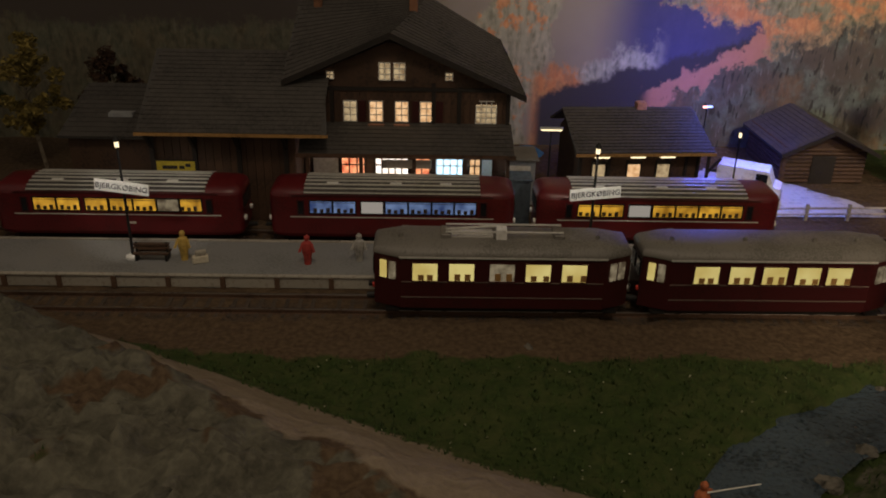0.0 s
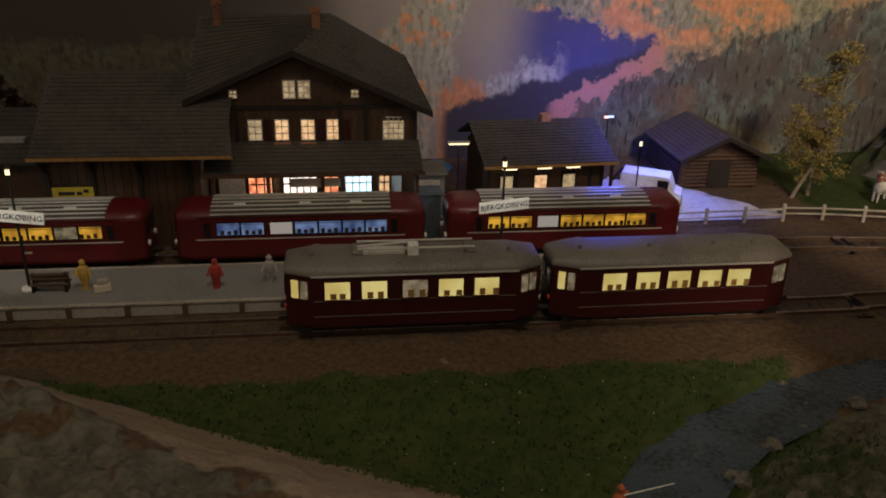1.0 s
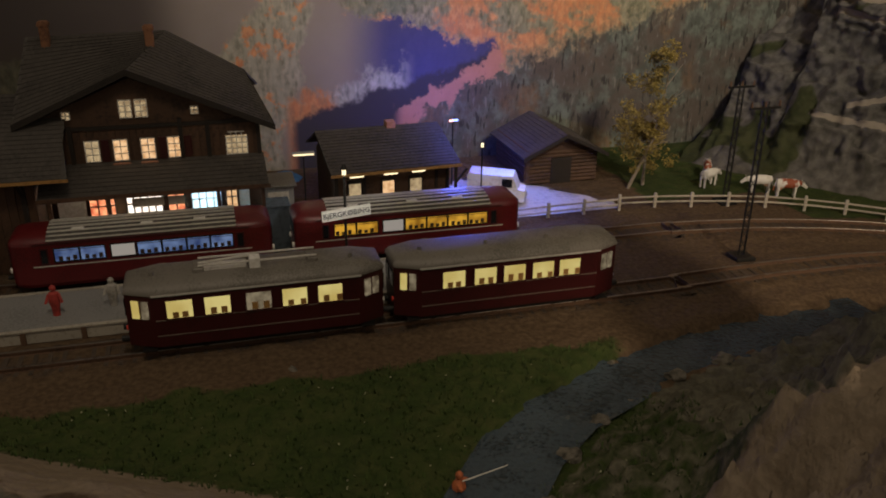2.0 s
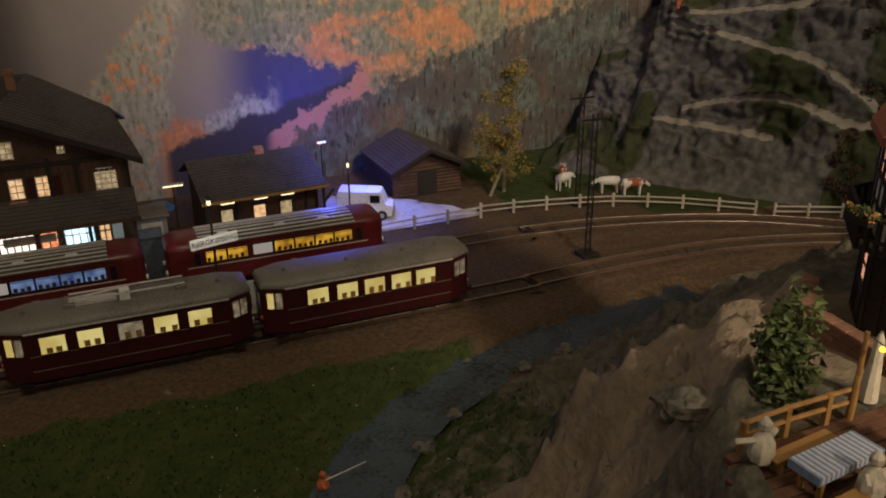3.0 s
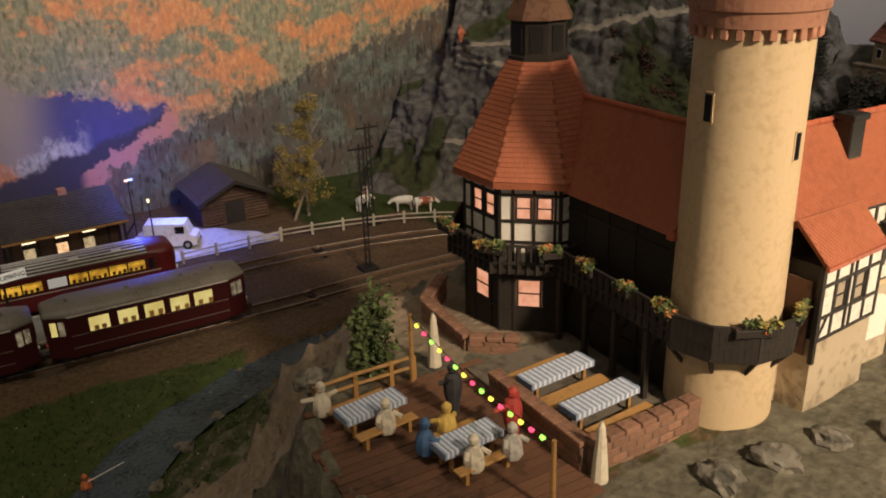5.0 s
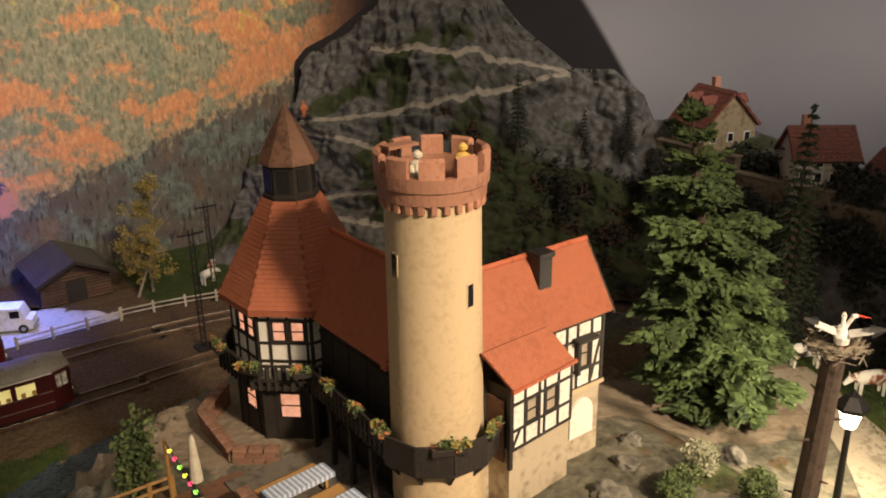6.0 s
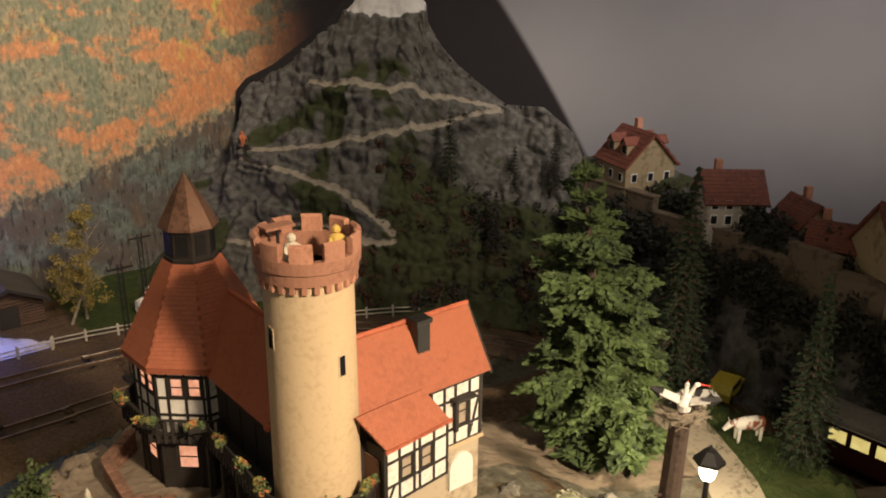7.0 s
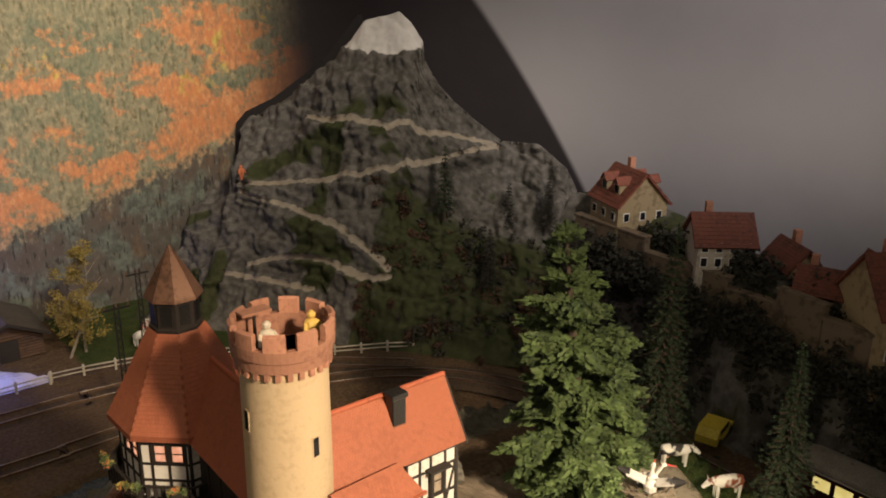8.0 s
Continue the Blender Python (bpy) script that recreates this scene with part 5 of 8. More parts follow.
    for (ax, ay), (bx, by) in zip(ring, ring[1:]):
        for zz in (13.75, 14.40):
            part("handrail", R((ax, ay, zz), (bx, by, zz), 0.06, n=5), "timber", c)
        part("balcony_brace", R((ax, ay, 13.3), (20.25 + (ax - 20.25) * 0.72, -42.85 + (ay + 42.85) * 0.72, 12.5), 0.08, n=5), "timber", c)
        yaw = Matrix.Rotation(math.atan2(by - ay, bx - ax), 4, "Z")
        for i in range(7):
            x, y = ax + (bx - ax) * (i + 0.5) / 7, ay + (by - ay) * (i + 0.5) / 7
            part("baluster", B(-0.095, 0.095, -0.04, 0.04, 13.2, 14.42, 0, Matrix.Translation((x, y, 0)) @ yaw), "timber", c)
    part("tower_balcony", bm, "timber", c, "dark wooden balcony round the tower foot")
    return c


build_castle()


# ---- the station and its yard ----
def lattice(parent, x, y, z, w, h, nx, nz, pane, name="window", arched=False):
    """A white glazing lattice before a lit pane, on a wall that faces -y."""
    t = 0.055
    sides = []
    for i in range(nx + 1):
        xx = x - w / 2 + w * i / nx
        top = z + h / 2 - (0.22 * h * (2 * abs(xx - x) / w) ** 2 if arched else 0)
        sides.append(B(xx - t / 2, xx + t / 2, y - 0.07, y, z - h / 2, top))
    f = part(name, sides[0], "white_paint", parent, "white glazing lattice")
    for q in sides[1:]:
        part("glazing_bar", q, "white_paint", f)
    for k in range(nz + 1):
        zz = z - h / 2 + h * k / nz
        ww = w * (0.72 if arched and k == nz else 1.0)
        part("glazing_bar", B(x - ww / 2 - t / 2, x + ww / 2 + t / 2, y - 0.075, y - 0.003, zz - t / 2, zz + t / 2), "white_paint", f)
    part("pane", B(x - w / 2, x + w / 2, y - 0.03, y + 0.05, z - h / 2, z + h / 2 - (0.16 * h if arched else 0)), pane, f)
    return f


def slab(parent, name, pts, thick, mat, label=""):
    """A flat roof slab from its upper corners."""
    v = [Vector(p) for p in pts]
    nrm = (v[1] - v[0]).cross(v[2] - v[0]).normalized()
    if nrm.z < 0:
        nrm = -nrm
    bm = bmesh.new()
    a, b = [bm.verts.new(p) for p in v], [bm.verts.new(p - nrm * thick) for p in v]
    n = len(v)
    for i in range(n):
        bm.faces.new((a[i], a[(i + 1) % n], b[(i + 1) % n], b[i]))
    bm.faces.new(a)
    bm.faces.new(b)
    return part(name, bm, mat, parent, label)


def shingles4(parent, p00, p10, p11, p01, nx, nz, mat="slate_rows"):
    """Rows of slates on a four-cornered roof plane, as one joined piece."""
    a0, a1, b1, b0 = (Vector(p) for p in (p00, p10, p11, p01))
    nrm = (a1 - a0).cross(b0 - a0).normalized()
    if nrm.z < 0:
        nrm = -nrm
    bm = bmesh.new()

    def at(u, v, o):
        return a0.lerp(a1, u).lerp(b0.lerp(b1, u), v) + nrm * o

    for j in range(nz):
        for i in range(nx):
            o = 0.5 if j % 2 else 0.0
            u, w = (i + o) / nx, min(1.0, (i + o + 0.94) / nx)
            if w - u < 0.3 / nx:
                continue
            lift = 0.05 + 0.02 * random.random()
            pts = [at(u, j / nz, lift), at(w, j / nz, lift), at(w, (j + 1) / nz, 0.02), at(u, (j + 1) / nz, 0.02)]
            quad(bm, pts)
            quad(bm, [at(u, j / nz, 0), at(w, j / nz, 0), pts[1], pts[0]])
    return tagged(part("roof_covering", bm, mat, parent, "rows of small overlapping slates"), kind="stuff")


def shingles(parent, corner, ex, ez, nx, nz, mat="slate_rows"):
    p, ex, ez = Vector(corner), Vector(ex), Vector(ez)
    return shingles4(parent, p, p + ex, p + ex + ez, p + ez, nx, nz, mat)


M["brick_brown_roof"] = material("brick_brown_roof", (0.26, 0.12, 0.06), (0.15, 0.07, 0.04), 0.85, grain=400, stain=90, bump=0.4)
M["slate_rows"] = material("slate_rows", (0.078, 0.069, 0.060), (0.048, 0.042, 0.037), 0.75, grain=500, stain=40, bump=0.3, island=-0.10)


def boards(parent, x0, x1, y, z0, z1, step, mat="dark_wood", name="board"):
    n = max(1, int((x1 - x0) / step))
    w = (x1 - x0) / n
    mesh = place_mesh(name, B(-w / 2 + 0.02, w / 2 - 0.02, -0.04, 0.04, z0, z1), mat)
    for i in range(n):
        share(name, mesh, parent, Matrix.Translation(((x0 + (i + 0.5) * w) * S, (y - 0.01 * (i % 2)) * S, 0)))


def build_station():
    t = thing("station_house", "dark timber station house with lit white-barred windows and slate roof", "station")
    y = 10.5
    wall = part("wall", P([(-17.7, -0.8), (-4.0, -0.8), (-4.0, 7.4), (-11.85, 10.5), (-17.7, 8.0)], "y", y + 0.06, y + 8), "dark_wood", t, "dark brown boarded wall")
    boards(t, -17.7, -4.0, y, 4.9, 7.35, 0.42)
    for x in (-17.6, -16.3, -9.0, -7.3, -4.05, -15.7):
        part("corner_post", B(x - 0.13, x + 0.13, y - 0.16, y + 0.05, 4.6, 7.6 + 0.2 * (1 if -14 < x < -8 else 0)), "timber", t)
    part("storey_beam", B(-17.9, -3.9, y - 0.14, y + 0.04, 7.30, 7.52), "timber", t)
    for x, p in ((-14.5, "pane_dim2"), (-12.78, "pane_warm"), (-11.1, "pane_warm"), (-9.45, "pane_warm")):
        lattice(t, x, y - 0.05, 5.92, 0.86, 1.36, 2, 3, p)
    for x in (-12.78, -11.1):
        part("flower_box", B(x - 0.55, x + 0.55, y - 0.45, y - 0.08, 4.92, 5.12, 0.03), "brick_pink", t, "pink window box")
    for x in (-13.7, -10.2, -8.6):
        part("shutter", B(x - 0.24, x + 0.24, y - 0.12, y - 0.02, 5.2, 6.65, 0.02), "dark_red_paint", t, "dark red shutter")
    lattice(t, -5.5, y - 0.05, 5.95, 1.36, 1.5, 4, 4, "pane_dim2", "window", True)
    for x in (-12.2, -11.25):
        lattice(t, x, y - 0.05, 8.58, 0.74, 1.12, 2, 3, "pane_dim2")
    for x in (-15.75, -8.0):
        lattice(t, x, y - 0.05, 8.3, 0.46, 0.48, 2, 2, "pane_dim2")
    # ground floor behind the canopy
    part("shop_wall", B(-17.0, -4.0, y - 0.02, y + 0.05, -0.8, 4.7), "dark_wood", t)
    for x0, x1, p, nm in ((-15.2, -13.6, "pane_red", "door_window"), (-12.9, -10.65, "pane_white", "shop_window"), (-10.3, -9.2, "pane_red", "door_window"), (-8.75, -6.85, "pane_cyan", "kiosk_window"), (-6.5, -5.75, "pane_warm", "door_window")):
        bm = bmesh.new()
        k = max(2, int((x1 - x0) / 0.4))
        for i in range(k + 1):
            xx = x0 + (x1 - x0) * i / k
            box(bm, xx - 0.045, xx + 0.045, y - 0.16, y - 0.03, 0.3, 2.95)
        for zz in (0.3, 2.2, 2.95):
            box(bm, x0, x1, y - 0.15, y - 0.03, zz - 0.04, zz + 0.04)
        f = part(nm, bm, "timber" if p != "pane_cyan" else "grey_paint", t)
        part("pane", B(x0, x1, y - 0.08, y - 0.025, 0.3, 2.95), p, f)
    part("pale_wall_panel", B(-17.1, -15.4, y - 0.12, y - 0.03, 0.2, 2.8), "plaster_white", t, "white wall panel")
    part("pale_door", B(-5.65, -4.95, y - 0.12, y - 0.03, 0.2, 2.8), "plaster_white", t, "white door")
    # canopy on posts
    slab(t, "canopy", [(-17.6, 7.0, 4.05), (-3.8, 7.0, 4.05), (-3.8, 10.5, 5.15), (-17.6, 10.5, 5.15)], 0.16, "slate", "dark platform canopy")
    shingles(t, (-17.6, 7.0, 4.05), (13.8, 0, 0), (0, 3.5, 1.1), 34, 8)
    part("canopy_edge", B(-17.7, -3.7, 6.92, 7.02, 3.82, 4.08), "dark_wood", t)
    for x in (-17, -13.6, -10.2, -7, -4.2):
        part("canopy_post", B(x - 0.12, x + 0.12, 7.1, 7.34, -0.8, 3.9), "dark_wood", t)
    # hanging name board under the canopy
    nb = part("name_board", B(-12.25, -9.1, 7.35, 7.47, 3.02, 3.58, 0.02), "fence_paint", t, "pale hanging name board")
    # cross roof
    A, Bq, C, D, E, G = (-18.2, 15.6, 12.4), (-9.4, 15.6, 12.6), (-4.5, 14.4, 10.0), (-2.95, 9.7, 7.15), (-18.8, 9.7, 8.0), (-11.85, 9.7, 11.1)
    slab(t, "roof_right", [G, D, C, Bq], 0.18, "slate", "dark slate roof")
    slab(t, "roof_left", [E, G, Bq, A], 0.18, "slate", "dark slate roof")
    slab(t, "roof_back", [A, Bq, (-9.4, 20.5, 8.2), (-18.2, 20.5, 8.2)], 0.18, "slate")
    slab(t, "roof_end", [C, (-3.4, 19.5, 8.0), (-9.4, 20.5, 8.2), Bq], 0.18, "slate")
    shingles4(t, G, D, C, Bq, 24, 18)
    shingles4(t, E, G, Bq, A, 22, 18)
    for p, q, nm in ((E, G, "barge_board"), (G, D, "barge_board"), (D, C, "barge_board")):
        bm = bmesh.new()
        for a in (0,):
            p2, q2 = Vector(p), Vector(q)
            vs = [bm.verts.new(v) for v in (p2 + Vector((0, -0.08, 0.1)), q2 + Vector((0, -0.08, 0.1)), q2 + Vector((0, -0.08, -0.3)), p2 + Vector((0, -0.08, -0.3)), p2 + Vector((0, 0.1, 0.1)), q2 + Vector((0, 0.1, 0.1)), q2 + Vector((0, 0.1, -0.3)), p2 + Vector((0, 0.1, -0.3)))]
            for f in ((0, 1, 2, 3), (4, 7, 6, 5), (0, 4, 5, 1), (1, 5, 6, 2), (2, 6, 7, 3), (3, 7, 4, 0)):
                bm.faces.new([vs[i] for i in f])
        part(nm, bm, "timber", t)
    for x, yy, zz in ((-16.9, 15.0, 11.6), (-10.4, 13.5, 11.4)):
        ch = part("chimney", B(x - 0.28, x + 0.28, yy - 0.3, yy + 0.3, zz - 1.2, zz + 1.9, 0.04), "brick_brown_roof", t, "brick chimney")
        part("chimney_rim", B(x - 0.35, x + 0.35, yy - 0.37, yy + 0.37, zz + 1.6, zz + 1.8), "brick_brown_roof", ch)
    return t


M["pane_dim2"] = glowing("pane_dim2", (0.42, 0.31, 0.17), 0.55, (0.16, 0.10, 0.05), 300, 0.45)
M["pane_red"] = glowing("pane_red", (1.0, 0.40, 0.18), 0.8, (0.42, 0.07, 0.03), 220, 0.5)
build_station()
# Added points without fixtures, for light spilling from the two glowing panes.
lamp("canopy_lamp", "POINT", (-7.8, 9.6, 3.4), 0.010, (0.6, 0.85, 1.0), 0.2)
lamp("shop_lamp", "POINT", (-11.8, 9.5, 3.3), 0.010, (1.0, 0.8, 0.6), 0.2)


def build_goods_shed():
    t = thing("goods_shed", "long dark wooden goods shed with a wide slate roof", "shed")
    part("wall", P([(7.7, -0.8), (16, -0.8), (16, 5.4), (12, 8.6), (7.7, 5.6)], "x", -27.2, -17.8), "dark_wood", t, "dark boarded wall")
    boards(t, -27.2, -17.8, 7.66, -0.8, 5.4, 0.5)
    for x in (-26.9, -24.2, -21.4, -18.4):
        part("door_post", B(x - 0.14, x + 0.14, 7.4, 7.6, -0.8, 5.4), "timber", t)
        part("eave_brace", B(-0.1, 0.1, -0.1, 0.1, 0, 1.7, 0, Matrix.Translation((x, 7.5, 4.2)) @ Matrix.Rotation(radians(45), 4, "X")), "timber", t)
    slab(t, "roof_front", [(-27.4, 6.3, 5.5), (-15.6, 6.3, 5.5), (-16.4, 12.5, 9.4), (-27.4, 12.5, 9.4)], 0.18, "slate", "dark slate roof")
    slab(t, "roof_back", [(-27.4, 17.5, 6.0), (-16.4, 17.5, 6.0), (-16.4, 12.5, 9.4), (-27.4, 12.5, 9.4)], 0.18, "slate")
    shingles(t, (-27.4, 6.3, 5.5), (11.4, 0, 0), (0.3, 6.2, 3.9), 32, 20)
    part("eave_board", B(-27.5, -15.55, 6.2, 6.32, 5.32, 5.5), "bench_wood", t, "pale brown eave board")
    return t


build_goods_shed()


def build_yellow_sign():
    t = thing("advert_board", "yellow enamel advertising board on the goods shed wall", "sign", (-25.45, 7.35, 2.9))
    part("panel", B(-1.22, 1.22, -0.05, 0.05, -0.42, 0.42, 0.02), "yellow_paint", t, "yellow panel")
    part("border", B(-1.28, 1.28, -0.03, 0.06, -0.48, 0.48), "timber", t)
    for x0, x1, z in ((-0.85, 0.1, 0.02), (0.22, 0.55, 0.02), (0.62, 0.95, 0.16)):
        part("lettering_bar", B(x0, x1, -0.07, -0.04, z - 0.11, z + 0.11), "letter_black", t)


build_yellow_sign()


def build_left_annex():
    t = thing("low_annex", "low dark lean-to beside the goods shed with a faint window", "shed")
    part("wall", B(-33.2, -27.6, 10.0, 15.5, -0.8, 4.2), "dark_wood", t)
    slab(t, "roof", [(-33.6, 9.4, 4.2), (-27.45, 9.4, 4.2), (-27.45, 15.8, 6.2), (-33.6, 15.8, 6.2)], 0.16, "slate")
    shingles(t, (-33.6, 9.4, 4.2), (6.15, 0, 0), (0, 6.4, 2.0), 14, 12)
    f = part("roof_window", B(-30.9, -29.3, 11.5, 12.2, 4.95, 5.2), "grey_paint", t, "grey roof window")


build_left_annex()


# waiting hall right of the station, set askew
def build_waiting_hall():
    t = thing("waiting_hall", "low timber waiting hall with lit doors and slate roof", "building", (0.5, 8.8, 0), 4)
    part("wall", P([(1.4, -0.8), (7.5, -0.8), (7.5, 3.6), (4.9, 5.1), (1.4, 3.5)], "x", 0.5, 8.9), "dark_wood", t, "dark boarded wall")
    for x in (0.62, 2.6, 4.6, 6.6, 8.0, 8.85):
        part("wall_post", B(x - 0.1, x + 0.1, 1.25, 1.45, -0.8, 3.5), "timber", t)
    for x, p in ((1.9, "pane_dim2"), (4.35, "pane_warm"), (6.4, "pane_dim2")):
        f = part("door_frame", B(x - 0.52, x + 0.52, 1.24, 1.38, -0.5, 2.75), "timber", t)
        part("pane", B(x - 0.42, x + 0.42, 1.20, 1.3, -0.4, 2.5), p, f)
        part("door_lamp", B(x - 0.5, x + 0.5, 0.5, 0.75, 3.18, 3.30, 0.03), "tube_soft", t, "lit strip lamp under the eave")
    slab(t, "roof_front", [(0, 0, 3.7), (9.4, 0, 3.7), (9.4, 5.3, 5.4), (0, 5.3, 5.4)], 0.16, "slate", "dark slate roof")
    slab(t, "roof_back", [(0, 9, 3.7), (9.4, 9, 3.7), (9.4, 5.3, 5.35), (0, 5.3, 5.35)], 0.16, "slate")
    shingles(t, (0, 0, 3.7), (9.4, 0, 0), (0, 5.3, 1.7), 26, 15)
    part("eave_board", B(-0.05, 9.45, -0.1, 0.02, 3.50, 3.68), "bench_wood", t, "brown eave board")
    for x in (0.3, 9.1):
        part("eave_post", B(x - 0.09, x + 0.09, 0.15, 0.33, -0.8, 3.5), "timber", t)
    m = Matrix.Translation((9.1, 0.25, 2.2)) @ Matrix.Rotation(radians(40), 4, "Y")
    part("eave_brace", B(-0.07, 0.07, -0.07, 0.07, 0, 1.3, 0, m), "timber", t)
    ch = part("chimney", B(5.3, 6.0, 4.9, 5.6, 4.7, 5.8, 0.04), "brick_pink", t, "brick chimney")
    return t


M["tube_soft"] = glowing("tube_soft", (1.0, 0.78, 0.45), 0.9)
build_waiting_hall()


def build_barn():
    t = thing("log_barn", "dark brown log barn with a wide gabled roof", "barn", (20.6, 16.3, -0.8), 1)
    part("core", P([(-3.0, 0.0), (3.0, 0.0), (3.0, 2.7), (0, 4.0), (-3.0, 2.7)], "y", 0.1, 7), "dark_wood", t)
    for k in range(9):
        z = 0.16 + 0.31 * k
        part("log", R((-3.25, 0.02, z), (3.25, 0.02, z), 0.155, n=8), "dark_wood", t)
        part("log", R((-3.0, -0.2, z + 0.15), (-3.0, 7.0, z + 0.15), 0.155, n=8), "dark_wood", t)
    part("gable", P([(-3.0, 2.75), (3.0, 2.75), (0, 4.0)], "y", -0.05, 0.12), "dark_wood", t)
    for s in (-1, 1):
        slab(t, "roof", [(s * 3.7, -1.1, 2.55), (0, -1.1, 4.35), (0, 7.2, 4.35), (s * 3.7, 7.2, 2.55)], 0.2, "slate", "dark shingle roof")
        shingles(t, (s * 3.7, -1.1, 2.55), (0, 8.3, 0), (-s * 3.7, 0, 1.8), 20, 11)
    part("barge_board", P([(-3.75, 2.3), (-3.75, 2.62), (0, 4.42), (3.75, 2.62), (3.75, 2.3), (0, 4.1)], "y", -1.2, -1.08), "timber", t)
    part("door", B(-0.9, 0.9, -0.2, -0.05, 0.0, 2.2), "timber", t, "dark plank door")
    return t


build_barn()


# ---- platform furniture ----
def words(parent, text, size, m, mat="letter_black"):
    """Flat letters as a mesh, set by the pose m (in centimetres)."""
    cu = bpy.data.curves.new("lettering", "FONT")
    cu.body, cu.size, cu.extrude, cu.align_x, cu.align_y = text, size, 0.015, "CENTER", "CENTER"
    cu.resolution_u = 2
    ob = bpy.data.objects.new("lettering", cu)
    scene.collection.objects.link(ob)
    me = bpy.data.meshes.new_from_object(ob.evaluated_get(bpy.context.evaluated_depsgraph_get()))
    bpy.data.objects.remove(ob)
    bm = bmesh.new()
    bm.from_mesh(me)
    bmesh.ops.transform(bm, matrix=m @ Matrix.Rotation(radians(90), 4, "X"), verts=bm.verts)
    return part("lettering", bm, mat, parent, "black station name")


def name_sign(x, rz, tilt):
    t = thing("station_sign", "white station name board on a dark lamp post, on the platform", "sign", (x, 0, 0), 0, "platform name boards")
    part("foot", lathe(bmesh.new(), [(0.42, 0.0), (0.42, 0.10), (0.30, 0.16), (0.10, 0.2)], 16), "white_paint", t, "white round foot")
    part("pole", R((0, 0, 0.1), (0, 0, 7.0), 0.09, 0.07), "black_metal", t)
    m = Matrix.Rotation(radians(rz), 4, "Z") @ Matrix.Translation((0, -0.2, 4.36)) @ Matrix.Rotation(radians(tilt), 4, "Y")
    b = part("board", B(-1.48, 1.48, -0.06, 0.06, -0.34, 0.34, 0.02, m), "sign_white", t, "white lettered board")
    words(b, "BJERGKØBING", 0.44, m @ Matrix.Translation((0, -0.075, -0.01)))
    part("lamp_cap", lathe(bmesh.new(), [(0.10, 6.9), (0.22, 7.0), (0.05, 7.25)], 10), "black_metal", t)
    part("lamp_glass", R((0, 0, 6.62), (0, 0, 6.95), 0.12), "tube_soft", t, "small lit lamp")
    return t


M["sign_white"] = material("sign_white", (0.86, 0.85, 0.80), (0.78, 0.76, 0.70), 0.55, grain=500, stain=90, bump=0.05)
name_sign(0.0, 9, -2)
name_sign(-26.2, 0, 7)
# Unseen spots added in front of the name boards to brighten them.
lamp("sign_lamp", "SPOT", (0, -4, 7.6), 0.022, (1, 0.95, 0.85), 0.3, (0, 0, 4.3), 60)
lamp("sign_lamp", "SPOT", (-26.2, -4, 7.6), 0.022, (1, 0.95, 0.85), 0.3, (-26.2, 0, 4.3), 60)


def notice_board():
    t = thing("notice_board", "dark framed notice board with grey posters on the platform", "notice board", (6.6, 0.2, 0), 2)
    part("panel", B(-1.5, 1.5, -0.04, 0.06, 0.5, 1.85), "black_metal", t)
    part("roof_bar", B(-1.65, 1.65, -0.15, 0.15, 1.86, 2.02, 0.03), "black_metal", t)
    part("lower_bar", B(-1.55, 1.55, -0.06, 0.06, 0.42, 0.52), "black_metal", t)
    for x in (-1.58, 1.58):
        part("leg", B(x - 0.07, x + 0.07, -0.07, 0.07, 0, 1.95), "black_metal", t)
        part("foot", B(x - 0.12, x + 0.12, -0.3, 0.3, 0, 0.12), "black_metal", t)
    for x0, x1, mt in ((-1.4, -0.5, "poster_a"), (-0.42, 0.5, "poster_b"), (0.58, 1.4, "poster_c")):
        part("poster", B(x0, x1, -0.07, -0.03, 0.62, 1.75), mt, t, "faded grey poster")


M["poster_a"] = material("poster_a", (0.42, 0.43, 0.40), (0.16, 0.17, 0.17), 0.6, grain=180, stain=110, bump=0, spread=0.7)
M["poster_b"] = material("poster_b", (0.36, 0.40, 0.42), (0.10, 0.12, 0.14), 0.6, grain=150, stain=100, bump=0, spread=0.7)
M["poster_c"] = material("poster_c", (0.62, 0.58, 0.52), (0.22, 0.12, 0.10), 0.6, grain=170, stain=120, bump=0, spread=0.6)
notice_board()


def marker_post(x, y):
    t = thing("marker_post", "white topped short post near the platform end", "post", (x, y, 0))
    part("shaft", B(-0.08, 0.08, -0.08, 0.08, 0, 0.7), "rust", t)
    part("plate", B(-0.2, 0.2, -0.08, 0.08, 0.65, 1.45, 0.03), "white_paint", t, "white plate")


marker_post(10.6, 0.2)


def bench(x, y, rz=0):
    t = thing("platform_bench", "dark wooden double bench on the platform", "bench", (x, y, 0), rz)
    for z, yy in ((0.45, -0.25), (0.45, 0.25), (0.75, -0.03), (0.95, -0.03)):
        part("slat", B(-1.0, 1.0, yy - 0.14, yy + 0.14, z - 0.04, z + 0.04), "dark_wood", t)
    for xx in (-0.85, 0.85):
        part("leg", B(xx - 0.06, xx + 0.06, -0.35, 0.35, 0, 0.45), "black_metal", t)
        part("back_post", B(xx - 0.05, xx + 0.05, -0.06, 0.06, 0.4, 1.05), "black_metal", t)


bench(-6.9, -0.3)
bench(-25.0, -0.2)


